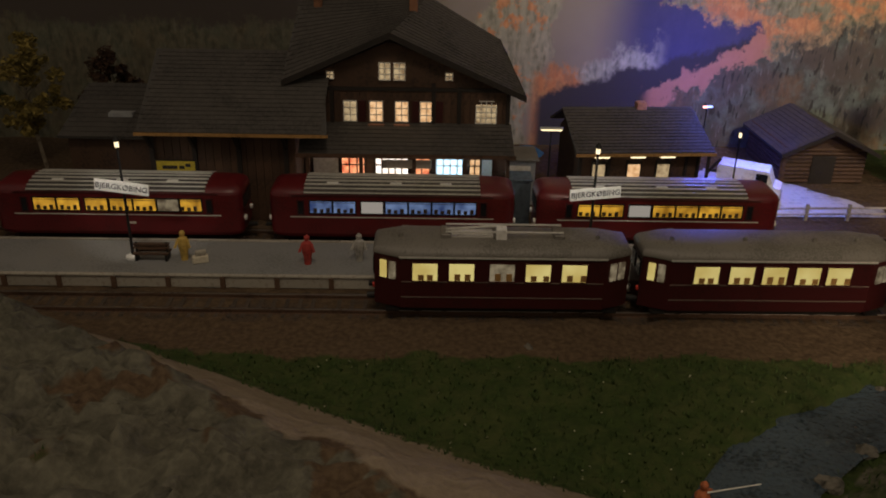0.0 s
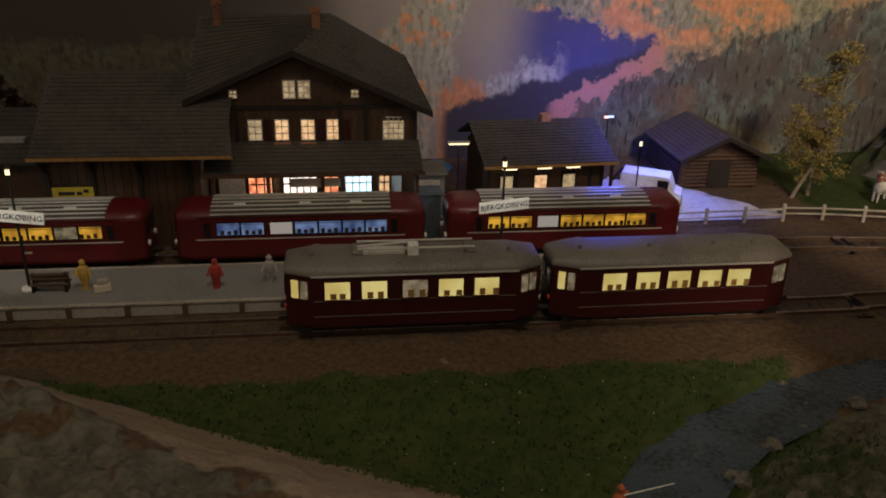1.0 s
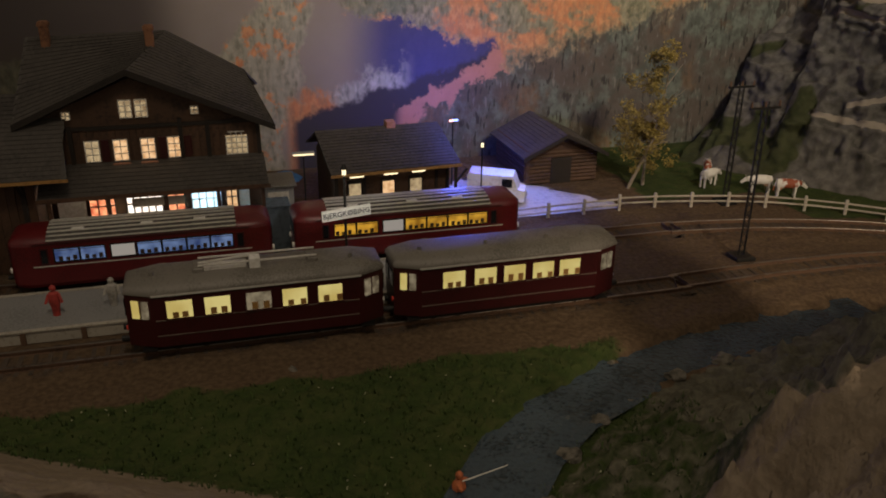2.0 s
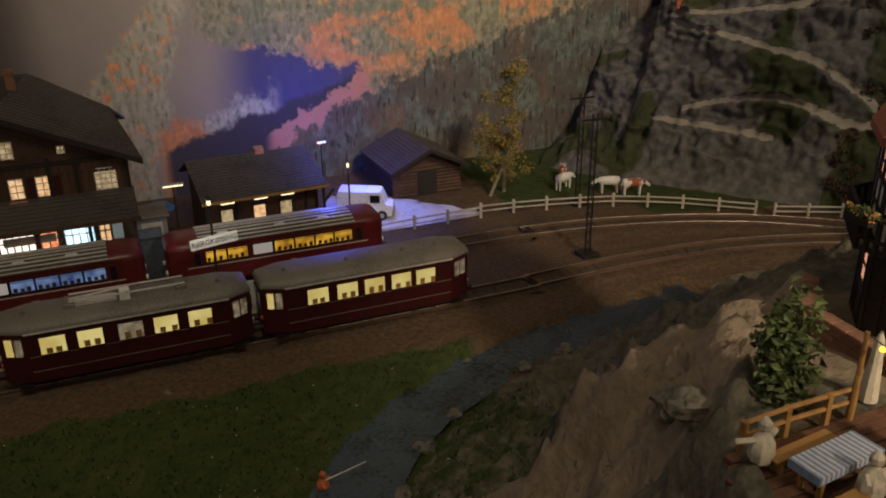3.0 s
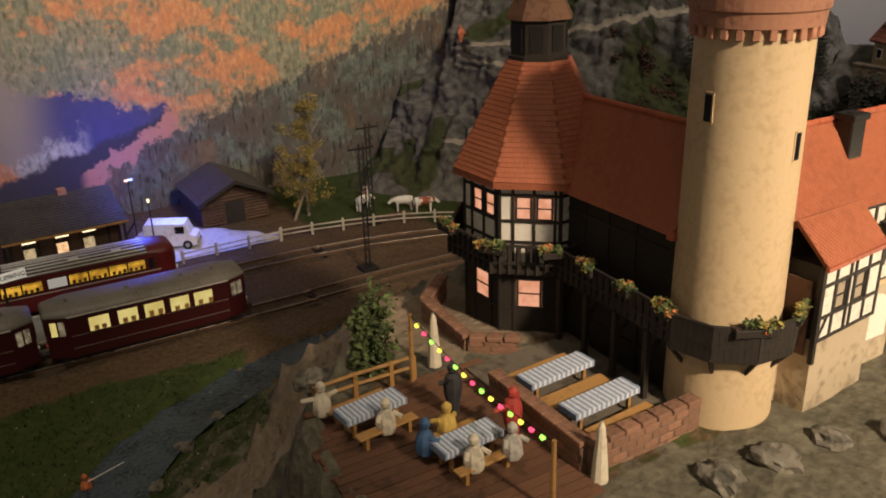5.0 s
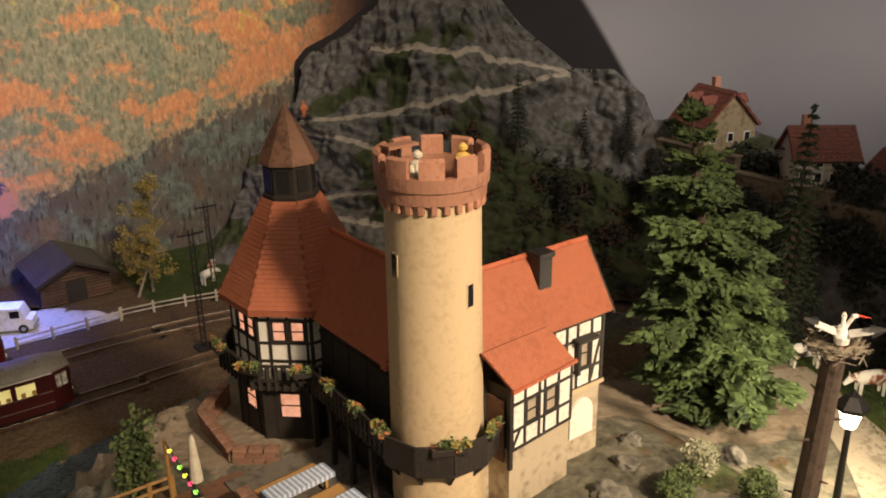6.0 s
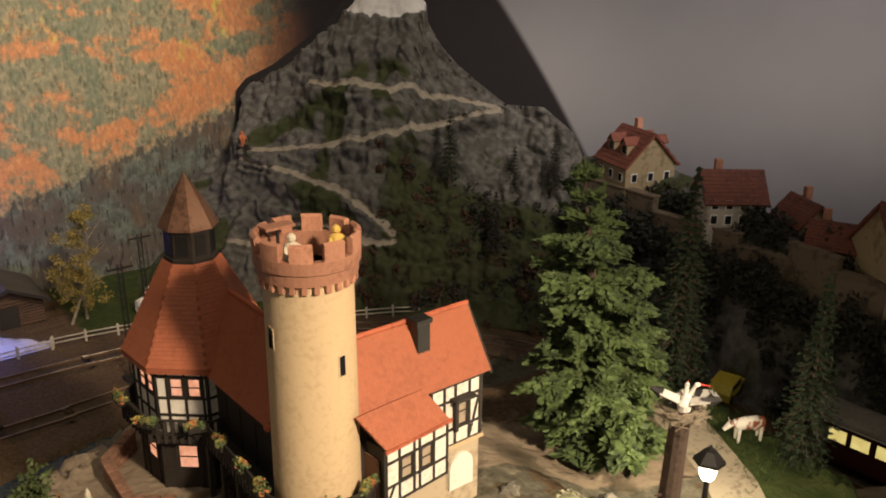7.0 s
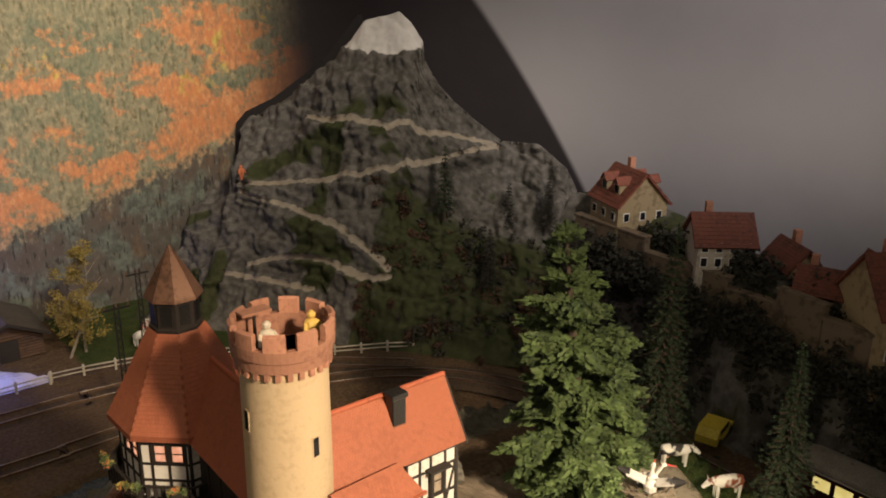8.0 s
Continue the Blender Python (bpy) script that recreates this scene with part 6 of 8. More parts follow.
def doll(x, y, z, coat, legs, rz=0, arms=0, sit=False, h=2.0, hair="timber"):
    """A small painted toy figure, one plain mesh."""
    bm = bmesh.new()
    if sit:
        lathe(bm, [(0.28, 0.0), (0.34, 0.15), (0.30, 0.55), (0.16, 0.78), (0.07, 0.84)], 8)
    else:
        lathe(bm, [(0.20, 0.0), (0.22, 0.5), (0.30, 0.85), (0.32, 1.2), (0.26, 1.5), (0.10, 1.62)], 8)
    top = 0.84 if sit else 1.62
    lathe(bm, [(0.05, top - 0.02), (0.17, top + 0.1), (0.17, top + 0.25), (0.06, top + 0.38)], 8)
    for s in (-1, 1):
        rod(bm, (s * 0.25, 0, top - 0.2), (s * (0.42 if arms < 2 else 0.62), -0.25, top - (0.7 if not arms else 0.3)), 0.08, n=6)
    m = bmesh.ops.scale(bm, vec=(1, 1, h / 2.0), verts=bm.verts)
    ob = new("toy_figure", place_mesh("toy_figure", bm, coat, True))
    ob.matrix_basis = pose(x * S, y * S, z * S, 0, 0, rz)
    return tagged(ob, legs, "toy figure", "toy figures")


for nm, c in (("coat_red", (0.42, 0.05, 0.04)), ("coat_blue", (0.05, 0.12, 0.25)), ("coat_grey", (0.42, 0.40, 0.36)), ("coat_green", (0.16, 0.17, 0.08)), ("coat_yellow", (0.62, 0.42, 0.10)), ("coat_cream", (0.62, 0.56, 0.44)), ("coat_dark", (0.04, 0.04, 0.045)), ("coat_orange", (0.55, 0.16, 0.06))):
    M[nm] = material(nm, c, None, 0.7, grain=400, stain=160, bump=0.1)
doll(-7.3, -0.95, 0, "coat_red", "toy figure painted in plain red beside a bench", h=1.9)
doll(-16.1, -0.6, 0, "coat_red", "small toy figure painted plain red on the platform", h=1.8)
doll(-13.2, -0.1, 0, "coat_grey", "toy figure painted plain pale grey on the platform", h=1.7)
doll(-3.4, -1.5, 0, "coat_blue", "toy figure painted dark blue near the platform edge", 40, h=2.0)
doll(-3.9, 1.3, 0, "coat_yellow", "toy figure painted yellow-brown near the standing train", h=1.6)
doll(-6.3, -0.75, 0, "coat_green", "toy figure painted dull green beside a bench", h=1.8)
doll(-23.2, -0.2, 0, "coat_yellow", "toy figure painted yellow-brown with luggage", h=1.8)


def suitcase(x, y, rz):
    t = thing("luggage", "pale travelling bags stacked on the platform", "luggage", (x, y, 0), rz)
    part("bag", B(-0.45, 0.45, -0.18, 0.18, 0, 0.45, 0.05), "cream", t)
    part("bag", B(-0.25, 0.35, -0.16, 0.16, 0.45, 0.75, 0.05), "fence_paint", t)


suitcase(-22.2, -0.6, 20)


# ---- yard behind the train ----
def yard_lamp(x, y, z, h, tube=True, label="slim lamp post with a lit white tube head"):
    t = thing("yard_lamp", label, "lamp post", (x, y, z))
    part("pole", R((0, 0, 0), (0, 0, h), 0.07, 0.05), "black_metal", t)
    if tube:
        part("head", B(-0.75, 0.75, -0.15, 0.15, h, h + 0.14, 0.03), "grey_paint", t)
        part("tube", B(-0.68, 0.68, -0.17, 0.10, h - 0.06, h + 0.04), "tube_soft", t, "lit white tube")
    else:
        part("lamp_glass", R((0, 0, h), (0, 0, h + 0.3), 0.10), "tube_soft", t)


yard_lamp(-1.3, 8.94, -0.7, 6.0)
yard_lamp(11.96, 11.05, -0.7, 5.0, False, "slim dark lamp post with a small lit head")


def parasol(x, y, z):
    t = thing("blue_parasol", "open blue parasol beside a kiosk", "parasol", (x, y, z))
    part("pole", R((0, 0, 0), (0, 0, 2.6), 0.05), "grey_paint", t)
    part("canopy", lathe(bmesh.new(), [(1.25, 2.2), (1.2, 2.28), (0.7, 2.6), (0.05, 2.8)], 8), "blue_paint", t, "blue cloth canopy")


parasol(-2.1, 14.6, -0.4)


def kiosk():
    t = thing("kiosk", "small grey kiosk with a serving hatch, by the station", "kiosk", (-3.0, 10.9, -0.8))
    part("body", B(-1.1, 1.1, 0, 2.5, 0, 3.3, 0.04), "grey_paint", t)
    f = part("hatch", B(-0.7, 0.75, -0.08, 0.02, 1.9, 2.9), "plaster_white", t, "white hatch panel")
    for z in (2.2, 2.5):
        part("shelf_bar", B(-0.3, 0.6, -0.12, -0.06, z - 0.06, z + 0.06), "timber", f)
    part("roof", B(-1.3, 1.3, -0.35, 2.7, 3.3, 3.45, 0.03), "grey_roof", t)


kiosk()


def blue_step():
    t = thing("blue_hut", "blue-grey equipment hut between the railbus cars", "hut", (-3.35, 7.2, -0.8))
    part("body", B(-0.75, 0.75, 0, 1.6, 0, 3.1, 0.05), "blue_grey", t)
    part("lid", B(-0.85, 0.85, -0.1, 1.7, 3.1, 3.25, 0.03), "blue_grey", t)


blue_step()


def van():
    t = thing("delivery_van", "pale delivery van parked in the blue-lit yard", "van", (13.9, 13.0, -0.75), -25)
    part("body", P([(-2.2, 0.35), (2.2, 0.35), (2.2, 1.2), (1.7, 1.35), (1.3, 2.35), (-2.1, 2.45), (-2.25, 2.2)], "y", -0.95, 0.95), "white_paint", t, "white van body")
    part("windscreen", B(-0.06, 0.06, -0.8, 0.8, 0, 0.85, 0, Matrix.Translation((1.53, 0, 1.42)) @ Matrix.Rotation(radians(-21), 4, "Y")), "glass_dark", t)
    for s in (-1, 1):
        part("side_window", B(0.45, 1.25, s * 0.93, s * 0.97, 1.5, 2.15), "glass_dark", t)
        for x in (-1.4, 1.4):
            w = part("wheel", R((x, s * 0.75, 0.42), (x, s * 1.0, 0.42), 0.42, n=16), "black_metal", t)
            part("hub", R((x, s * 0.99, 0.42), (x, s * 1.02, 0.42), 0.2, n=10), "grey_paint", w)
        part("headlight", R((2.18, s * 0.65, 0.85), (2.24, s * 0.65, 0.85), 0.15), "white_paint", t)
    part("bumper", B(2.15, 2.32, -0.95, 0.95, 0.35, 0.6, 0.04), "grey_paint", t)


van()


def blue_beacon():
    t = thing("beacon_lamp", "blue and red lit beacon on a thin pole", "lamp", (11.6, 17.6, -0.8))
    part("pole", R((0, 0, 0), (0, 0, 5.4), 0.06), "black_metal", t)
    part("blue_lens", B(0.0, 0.42, -0.09, 0.09, 5.4, 5.54, 0.03), "lens_blue", t, "glowing blue lens")
    part("red_lens", B(-0.3, 0.0, -0.09, 0.09, 5.36, 5.52, 0.03), "lens_red", t, "glowing red lens")


M["lens_blue"] = glowing("lens_blue", (0.25, 0.35, 1.0), 1.8)
M["lens_red"] = glowing("lens_red", (1.0, 0.40, 0.35), 1.6)
blue_beacon()

YARD = [(9.5, 9.0), (14, 9.2), (23.4, 9.3), (22.6, 11.6), (19.6, 13.4), (17, 16.5), (12.5, 19), (10, 15)]
bm = bmesh.new()
vs = []
for (ax, ay), (bx, by) in zip(YARD, YARD[1:] + YARD[:1]):
    for k in range(14):
        x, y = ax + (bx - ax) * k / 14, ay + (by - ay) * k / 14
        vs.append(bm.verts.new((x + 1.5 * fbm(x * 0.7, y * 0.7, 2), y + (0.9 * fbm(x * 0.8, y * 0.8, 5) if y > 10 else 0.0), -0.74)))
f = bm.faces.new(vs)
bmesh.ops.triangulate(bm, faces=[f])
solo("yard_pavement", bm, "snow_sand", "pale sandy yard surface beside the waiting hall", "yard", "structure")


# ---- plants ----
def leaves(bm, c, r, n, size, flat=1.0, rng=random):
    """n small folded leaf tufts scattered in an ellipsoid about c."""
    for _ in range(n):
        d = Vector((rng.gauss(0, 1), rng.gauss(0, 1), rng.gauss(0, 1)))
        d = d.normalized() * r * rng.random() ** 0.45
        d.z *= flat
        p = Vector(c) + d
        u = Vector((rng.uniform(-1, 1), rng.uniform(-1, 1), rng.uniform(-0.7, 0.7))).normalized()
        v = u.cross(Vector((rng.uniform(-1, 1), rng.uniform(-1, 1), rng.uniform(-1, 1)))).normalized()
        s = size * rng.uniform(0.6, 1.4)
        w = u.cross(v) * s * 0.45
        a, b, e, f = (bm.verts.new(q) for q in (p - u * s, p + v * s * 0.6 + w, p + u * s, p - v * s * 0.6 + w))
        bm.faces.new((a, b, e))
        bm.faces.new((a, e, f))


def lump_shape(fine):
    bm = bmesh.new()
    bmesh.ops.create_icosphere(bm, subdivisions=fine, radius=1)
    out = [v.co.copy() for v in bm.verts], [[v.index for v in f.verts] for f in bm.faces]
    bm.free()
    return out


LUMP, FOAM = lump_shape(2), lump_shape(3)


def lump(bm, c, r, rng, flat=0.6):
    """One ragged foam lump."""
    o = rng.random() * 90
    c = Vector(c)
    vs = []
    for q in LUMP[0]:
        k = r * (1 + 1.1 * noise.noise(q * 1.7 + Vector((o, 0, 0))) + rng.uniform(-0.10, 0.10))
        vs.append(bm.verts.new(c + Vector((q.x * k, q.y * k, q.z * k * flat))))
    for f in LUMP[1]:
        bm.faces.new([vs[i] for i in f])


def needles(bm, c, d, size, n, rng):
    """Short needle sprays that point outwards along a bough and hang a little."""
    side = Vector((-d.y, d.x, 0))
    for _ in range(n):
        p = c + side * rng.uniform(-0.45, 0.45) * size + d * rng.uniform(-0.4, 0.4) * size + Vector((0, 0, rng.uniform(-0.2, 0.1) * size))
        v = (d * rng.uniform(0.5, 1.0) + side * rng.uniform(-0.7, 0.7) + Vector((0, 0, rng.uniform(-0.75, 0.05)))).normalized() * size * rng.uniform(0.6, 1.1)
        w = v.cross(Vector((rng.uniform(-1, 1), rng.uniform(-1, 1), 1))).normalized() * size * 0.16
        bm.faces.new([bm.verts.new(q) for q in (p - w, p + w, p + v)])


def spruce(foot, top, r, mat, label, levels=17, tuft=0.55, seed=1, density=1.0, droop=0.35, bare=0.10):
    rng = random.Random(seed)
    t = thing("spruce_tree", label, "tree", foot)
    axis = Vector(top) - Vector(foot)
    h = axis.length
    part("trunk", R((0, 0, -0.6), axis * 0.96, r * 0.11, 0.04, 8), "bark", t)
    bm, wood = bmesh.new(), bmesh.new()
    for k in range(levels):
        f = bare + (1 - bare) * (k / levels) ** 0.95
        base = axis * f
        reach = r * (1 - f) ** 0.75 + 0.15 * r * (1 - f)
        if f < 0.3:
            reach *= 0.75 + 0.8 * f
        m = max(4, int(11 * (1 - f) + 4))
        for i in range(m):
            a = 6.2832 * (i + rng.random() * 0.8) / m + k
            L = reach * rng.uniform(0.62, 1.12)
            d = Vector((math.cos(a), math.sin(a), 0))
            tip = base + d * L + Vector((0, 0, -droop * L + 0.1 * L))
            rod(wood, base, base.lerp(tip, 0.8), 0.05, 0.02, 4, False)
            steps = max(2, int(L / (tuft * 0.75)))
            for s in range(steps + 1):
                q = s / steps
                p = base + d * L * q + Vector((0, 0, -droop * L * q * q + 0.12 * L * math.sin(3.1 * q)))
                needles(bm, p, d, tuft * (0.9 - 0.3 * q), int(17 * density), rng)
    leaves(bm, axis * 0.99, tuft * 0.5, int(14 * density), tuft * 0.4, 1.6, rng)
    part("limb_frame", wood, "bark", t)
    tagged(part("crown", bm, mat, t, "dense clumped needles"), kind="stuff")
    return t




def foam_spruce(foot, top, r, label, seed):
    """Model spruce: whorls of drooping limbs, each a ragged pad of green flock with hanging tips and gaps between."""
    rng = random.Random(seed)
    t = thing("spruce_tree", label, "tree", foot)
    axis = Vector(top) - Vector(foot)
    part("trunk", R((0, 0, -0.6), axis * 0.97, 0.62, 0.05, 10), "bark", t)
    bm, wood = bmesh.new(), bmesh.new()

    def pad(c, along_, size):
        o = rng.random() * 90
        side = along_.cross(Vector((0, 0, 1))).normalized()
        up = side.cross(along_)
        vs = []
        for q in FOAM[0]:
            k = size * (0.72 + 1.0 * noise.noise(q * 2.1 + Vector((o, 0, 0))) + 0.55 * noise.noise(q * 5.0 + Vector((0, o, 0))) + 0.35 * noise.noise(q * 11.0 + Vector((0, 0, o))))
            d = along_ * (q.x * k * 1.5) + side * (q.y * k) + up * (q.z * k * 0.55)
            d.z -= 0.35 * size * max(0.0, q.x) ** 2
            vs.append(bm.verts.new(c + d))
        for f in FOAM[1]:
            bm.faces.new([vs[i] for i in f])
        for _ in range(int(44 * size / 0.6)):
            q = FOAM[0][rng.randrange(len(FOAM[0]))]
            p = c + along_ * (q.x * size * 1.15) + side * (q.y * size * 0.8) + up * (q.z * size * 0.45)
            d = (along_ * (0.4 + q.x) + side * q.y * 1.2 + Vector((0, 0, rng.uniform(-0.9, 0.35)))).normalized() * size * rng.uniform(0.18, 0.40)
            w = d.cross(Vector((rng.uniform(-1, 1), rng.uniform(-1, 1), rng.uniform(-1, 1)))).normalized() * size * 0.11
            bm.faces.new([bm.verts.new(v) for v in (p - w, p + w, p + d)])

    levels = 13
    for k in range(levels):
        f = 0.10 + 0.86 * k / (levels - 1)
        base = axis * f
        reach = r * (1 - f) ** 0.72 * (0.62, 0.78, 0.9, 1.0)[min(k, 3)] * (1.0 if k % 2 else 0.82) + 0.25
        m = max(3, round(4 + 4 * (1 - f)))
        for i in range(m):
            a = 6.2832 * (i + rng.uniform(-0.22, 0.22)) / m + k * 1.3
            L = reach * rng.uniform(0.66, 1.18)
            flat = Vector((math.cos(a), math.sin(a), 0))
            lift = 0.30 - 0.75 * (1 - f) * rng.uniform(0.6, 1.2)
            prev = base
            n = max(2, int(L / 0.62))
            for q in range(1, n + 1):
                g = q / n
                p = base + flat * L * g + Vector((0, 0, L * (0.22 * g + lift * g * g * 0.75)))
                rod(wood, prev, p, 0.07 * (1.2 - g), 0.05 * (1.1 - g), 4, False)
                if g > 0.18:
                    d = (p - prev).normalized()
                    pad(p, d, (0.30 + 0.42 * math.sin(math.pi * min(1.0, 0.25 + 0.65 * g))) * (0.62 + 0.6 * (1 - f)) * rng.uniform(0.7, 1.35))
                    if g > 0.4 and L > 1.6:
                        for sgn in (-1, 1):
                            if rng.random() < 0.75:
                                e = (flat * 0.7 + Vector((-flat.y, flat.x, 0)) * sgn * 0.8 + Vector((0, 0, -0.15))).normalized()
                                pad(p + e * rng.uniform(0.5, 0.95), e, rng.uniform(0.34, 0.58))
                prev = p
    pad(axis * 0.985, axis.normalized(), 0.42)
    part("limb_frame", wood, "bark", t)
    tagged(part("crown", bm, "leaf_green", t, "ragged drooping pads of bright green flock"), kind="stuff")
    return t


foam_spruce((37.9, -43.4, 7.4), (41.3, -37.4, 22.9), 4.5, "bright green model spruce with ragged drooping foam branches", 3)
spruce((47.9, -40.2, 7.6), (46.8, -41.2, 22.6), 2.5, "leaf_dark", "dark green model fir on the grassy bank", 26, 0.34, 5, 1.0, 0.55, 0.05)
spruce((46.4, -49.9, 7.4), (45.2, -50.4, 19.2), 1.8, "leaf_dark", "dark green model fir beside the meadow", 24, 0.34, 8, 0.9, 0.55, 0.05)
spruce((60.0, -3.0, 12.0), (60.2, -2.8, 19.4), 1.5, "leaf_dark", "small dark fir on the mountain ledge", 14, 0.26, 11, 0.8, 0.4)
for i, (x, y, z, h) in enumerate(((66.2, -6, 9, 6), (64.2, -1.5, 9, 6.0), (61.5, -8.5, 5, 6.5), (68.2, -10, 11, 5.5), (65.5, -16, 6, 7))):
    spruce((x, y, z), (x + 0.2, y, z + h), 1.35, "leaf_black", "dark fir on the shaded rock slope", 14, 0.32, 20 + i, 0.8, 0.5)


def leafy_tree(foot, h, r, mat, label, seed, bark="bark_pale", lean=0.0, clumps=34, n=70, size=0.20):
    rng = random.Random(seed)
    t = thing("broadleaf_tree", label, "tree", foot)
    wood, bm = bmesh.new(), bmesh.new()
    mid = Vector((lean * h, 0, h * 0.42))
    rod(wood, (0, 0, -0.4), mid, 0.16, 0.11, 7)
    rod(wood, mid, (lean * h * 1.2, 0, h * 0.9), 0.11, 0.03, 6)
    for k in range(9):
        a = k * 2.4
        p = mid.lerp(Vector((lean * h * 1.2, 0, h * 0.9)), rng.random() * 0.8)
        rod(wood, p, p + Vector((math.cos(a) * r * 0.7, math.sin(a) * r * 0.7, h * 0.14)), 0.06, 0.02, 5, False)
    for _ in range(clumps):
        a, q = rng.random() * 6.2832, rng.random() ** 0.6
        z = h * (0.30 + 0.70 * rng.random())
        w = r * math.sin(min(1.0, (z / h - 0.24) / 0.76) * 2.6 + 0.35)
        c = Vector((lean * z + math.cos(a) * w * q, math.sin(a) * w * q, z))
        leaves(bm, c, r * rng.uniform(0.16, 0.32), n, size, 0.8, rng)
    part("trunk", wood, bark, t, "pale branched trunk")
    tagged(part("crown", bm, mat, t, "loose clumps of small leaves"), kind="stuff")
    return t


leafy_tree((25.4, 13.6, -0.8), 11.6, 2.5, "leaf_yellow", "tall yellow-leaved model birch before the painted woods", 4, lean=0.20, clumps=64, n=60, size=0.12)
leafy_tree((27.2, 14.2, -0.8), 4.8, 2.6, "leaf_yellow", "low yellowish shrub tree behind the fence", 6, clumps=34, n=46, size=0.12)
leafy_tree((-38.2, 17, -0.8), 10.5, 2.6, "leaf_yellow", "dim yellow-brown tree at the end of the yard", 7, lean=-0.05, clumps=32)
leafy_tree((-33.5, 20, -0.8), 8.5, 2.2, "leaf_brown", "brown autumn tree behind the goods shed", 8, clumps=28)
leafy_tree((-44, 19, -0.8), 9.5, 2.6, "leaf_dark", "dark tree at the edge of the yard", 9, clumps=30)


def bush(x, y, z, r, h, mat, label, seed, n=260, size=0.2, name="bush"):
    rng = random.Random(seed)
    bm = bmesh.new()
    for k in range(9):
        a = rng.random() * 6.28
        leaves(bm, (math.cos(a) * r * 0.5 * rng.random(), math.sin(a) * r * 0.5 * rng.random(), h * (0.15 + 0.75 * rng.random())), r * 0.55, n // 9, size, h / r * 0.5, rng)
    t = thing(name, label, "bush", (x, y, z))
    wood = R((0, 0, -0.3), (0, 0, h * 0.55), 0.08, 0.04, 5)
    for k in range(5):
        a = k * 1.26 + seed
        rod(wood, (0, 0, h * 0.1), (math.cos(a) * r * 0.5, math.sin(a) * r * 0.5, h * 0.6), 0.05, 0.02, 4)
    part("stem", wood, "bark", t)
    tagged(part("foliage", bm, mat, t), kind="stuff")
    return t


bush(11.5, -34.3, 10.1, 1.35, 3.4, "leaf_green2", "small grey-green conical shrub beside the terrace", 3, 900, 0.16)

for i, (x, y, r, mt, lb) in enumerate(((25.2, -49.6, 1.6, "flower_white", "white flowering shrub below the castle"), (27.6, -48.4, 1.5, "leaf_green2", "pale green shrub below the castle"), (29.8, -47.6, 1.3, "flower_white", "white flowering shrub on the rock"), (23.6, -50.8, 1.4, "leaf_green2", "pale green shrub on the rock"), (30.5, -50.2, 1.5, "leaf_green2", "green shrub beside the sandy way"))):
    bush(x, y, ground_height(x, y)[0] - 0.1, r * 0.8, 1.3, mt, lb, 30 + i, 1900, 0.085)
for i, (x, y, z, r, h) in enumerate(((58.5, -3.5, 0.5, 1.7, 2.6), (61.0, -7.5, 1.5, 2.0, 3.2), (56.0, -1.0, 0.0, 1.4, 2.2), (63.5, -12.5, 2.0, 2.2, 3.6), (66, -5.5, 6.5, 1.5, 2.2))):
    bush(x, y, z, r, h, "leaf_brown", "reddish brown shrub at the foot of the mountain", 50 + i, 420, 0.24)


def woods():
    """The dark thicket on the town slope, too dense to count."""
    rng = random.Random(12)
    bm = bmesh.new()
    for _ in range(760):
        x, y = rng.uniform(64.5, 73), rng.uniform(-78, -13)
        z = town_height(x, y)[0]
        if z > 12.4 or (x < 67 and abs(y + 35) < 4):
            continue
        s = rng.uniform(0.8, 1.7)
        leaves(bm, (x, y, z + s * 0.5), s, 46, 0.30, 1.1, rng)
    for _ in range(110):
        u, v = rng.uniform(19, 44), rng.uniform(0.02, 0.55)
        p = on_mountain(u, v, 1.0)
        leaves(bm, p, rng.uniform(0.6, 1.3), 40, 0.26, 1.0, rng)
    for _ in range(150):
        y = rng.uniform(-56, -13)
        s = rng.uniform(0.7, 1.5)
        leaves(bm, (rng.uniform(67.2, 69.0), y, 7.6 + 3.2 * smooth_step(-40, -16, y) + rng.uniform(-2.0, 0.8)), s, 44, 0.30, 1.1, rng)
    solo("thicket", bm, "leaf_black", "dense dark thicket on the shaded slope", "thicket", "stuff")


woods()


def tufts():
    """Grass tufts and tiny blossoms over the near meadow and the bank."""
    rng = random.Random(5)
    bm = bmesh.new()
    n = 0
    while n < 5200:
        x, y = rng.uniform(-24, 14), rng.uniform(-24, -8.6)
        if rng.random() < 0.25:
            x, y = rng.uniform(41, 52), rng.uniform(-50, -37)
        h, c = ground_zone(x, y)
        n += 1
        if c[0] < 0.45:
            continue
        for _ in range(3):
            a, l = rng.random() * 6.28, rng.uniform(0.12, 0.34)
            p = Vector((x + rng.uniform(-0.1, 0.1), y + rng.uniform(-0.1, 0.1), h - 0.02))
            d = Vector((math.cos(a), math.sin(a), 0))
            e = Vector((-d.y, d.x, 0)) * 0.035
            bm.faces.new([bm.verts.new(q) for q in (p - e, p + e, p + d * l * 0.5 + Vector((0, 0, l)))])
    solo("grass", bm, "grass_blade", "short model grass tufts on the meadow", "grass", "stuff")
    bm = bmesh.new()
    for _ in range(150):
        x, y = rng.uniform(-16, 10), rng.uniform(-24, -9.5)
        h, c = ground_zone(x, y)
        if c[0] > 0.5:
            leaves(bm, (x, y, h + 0.12), 0.05, 2, 0.05, 1, rng)
    solo("blossoms", bm, "flower_white", "tiny pale blossoms in the meadow grass", "flowers", "stuff")


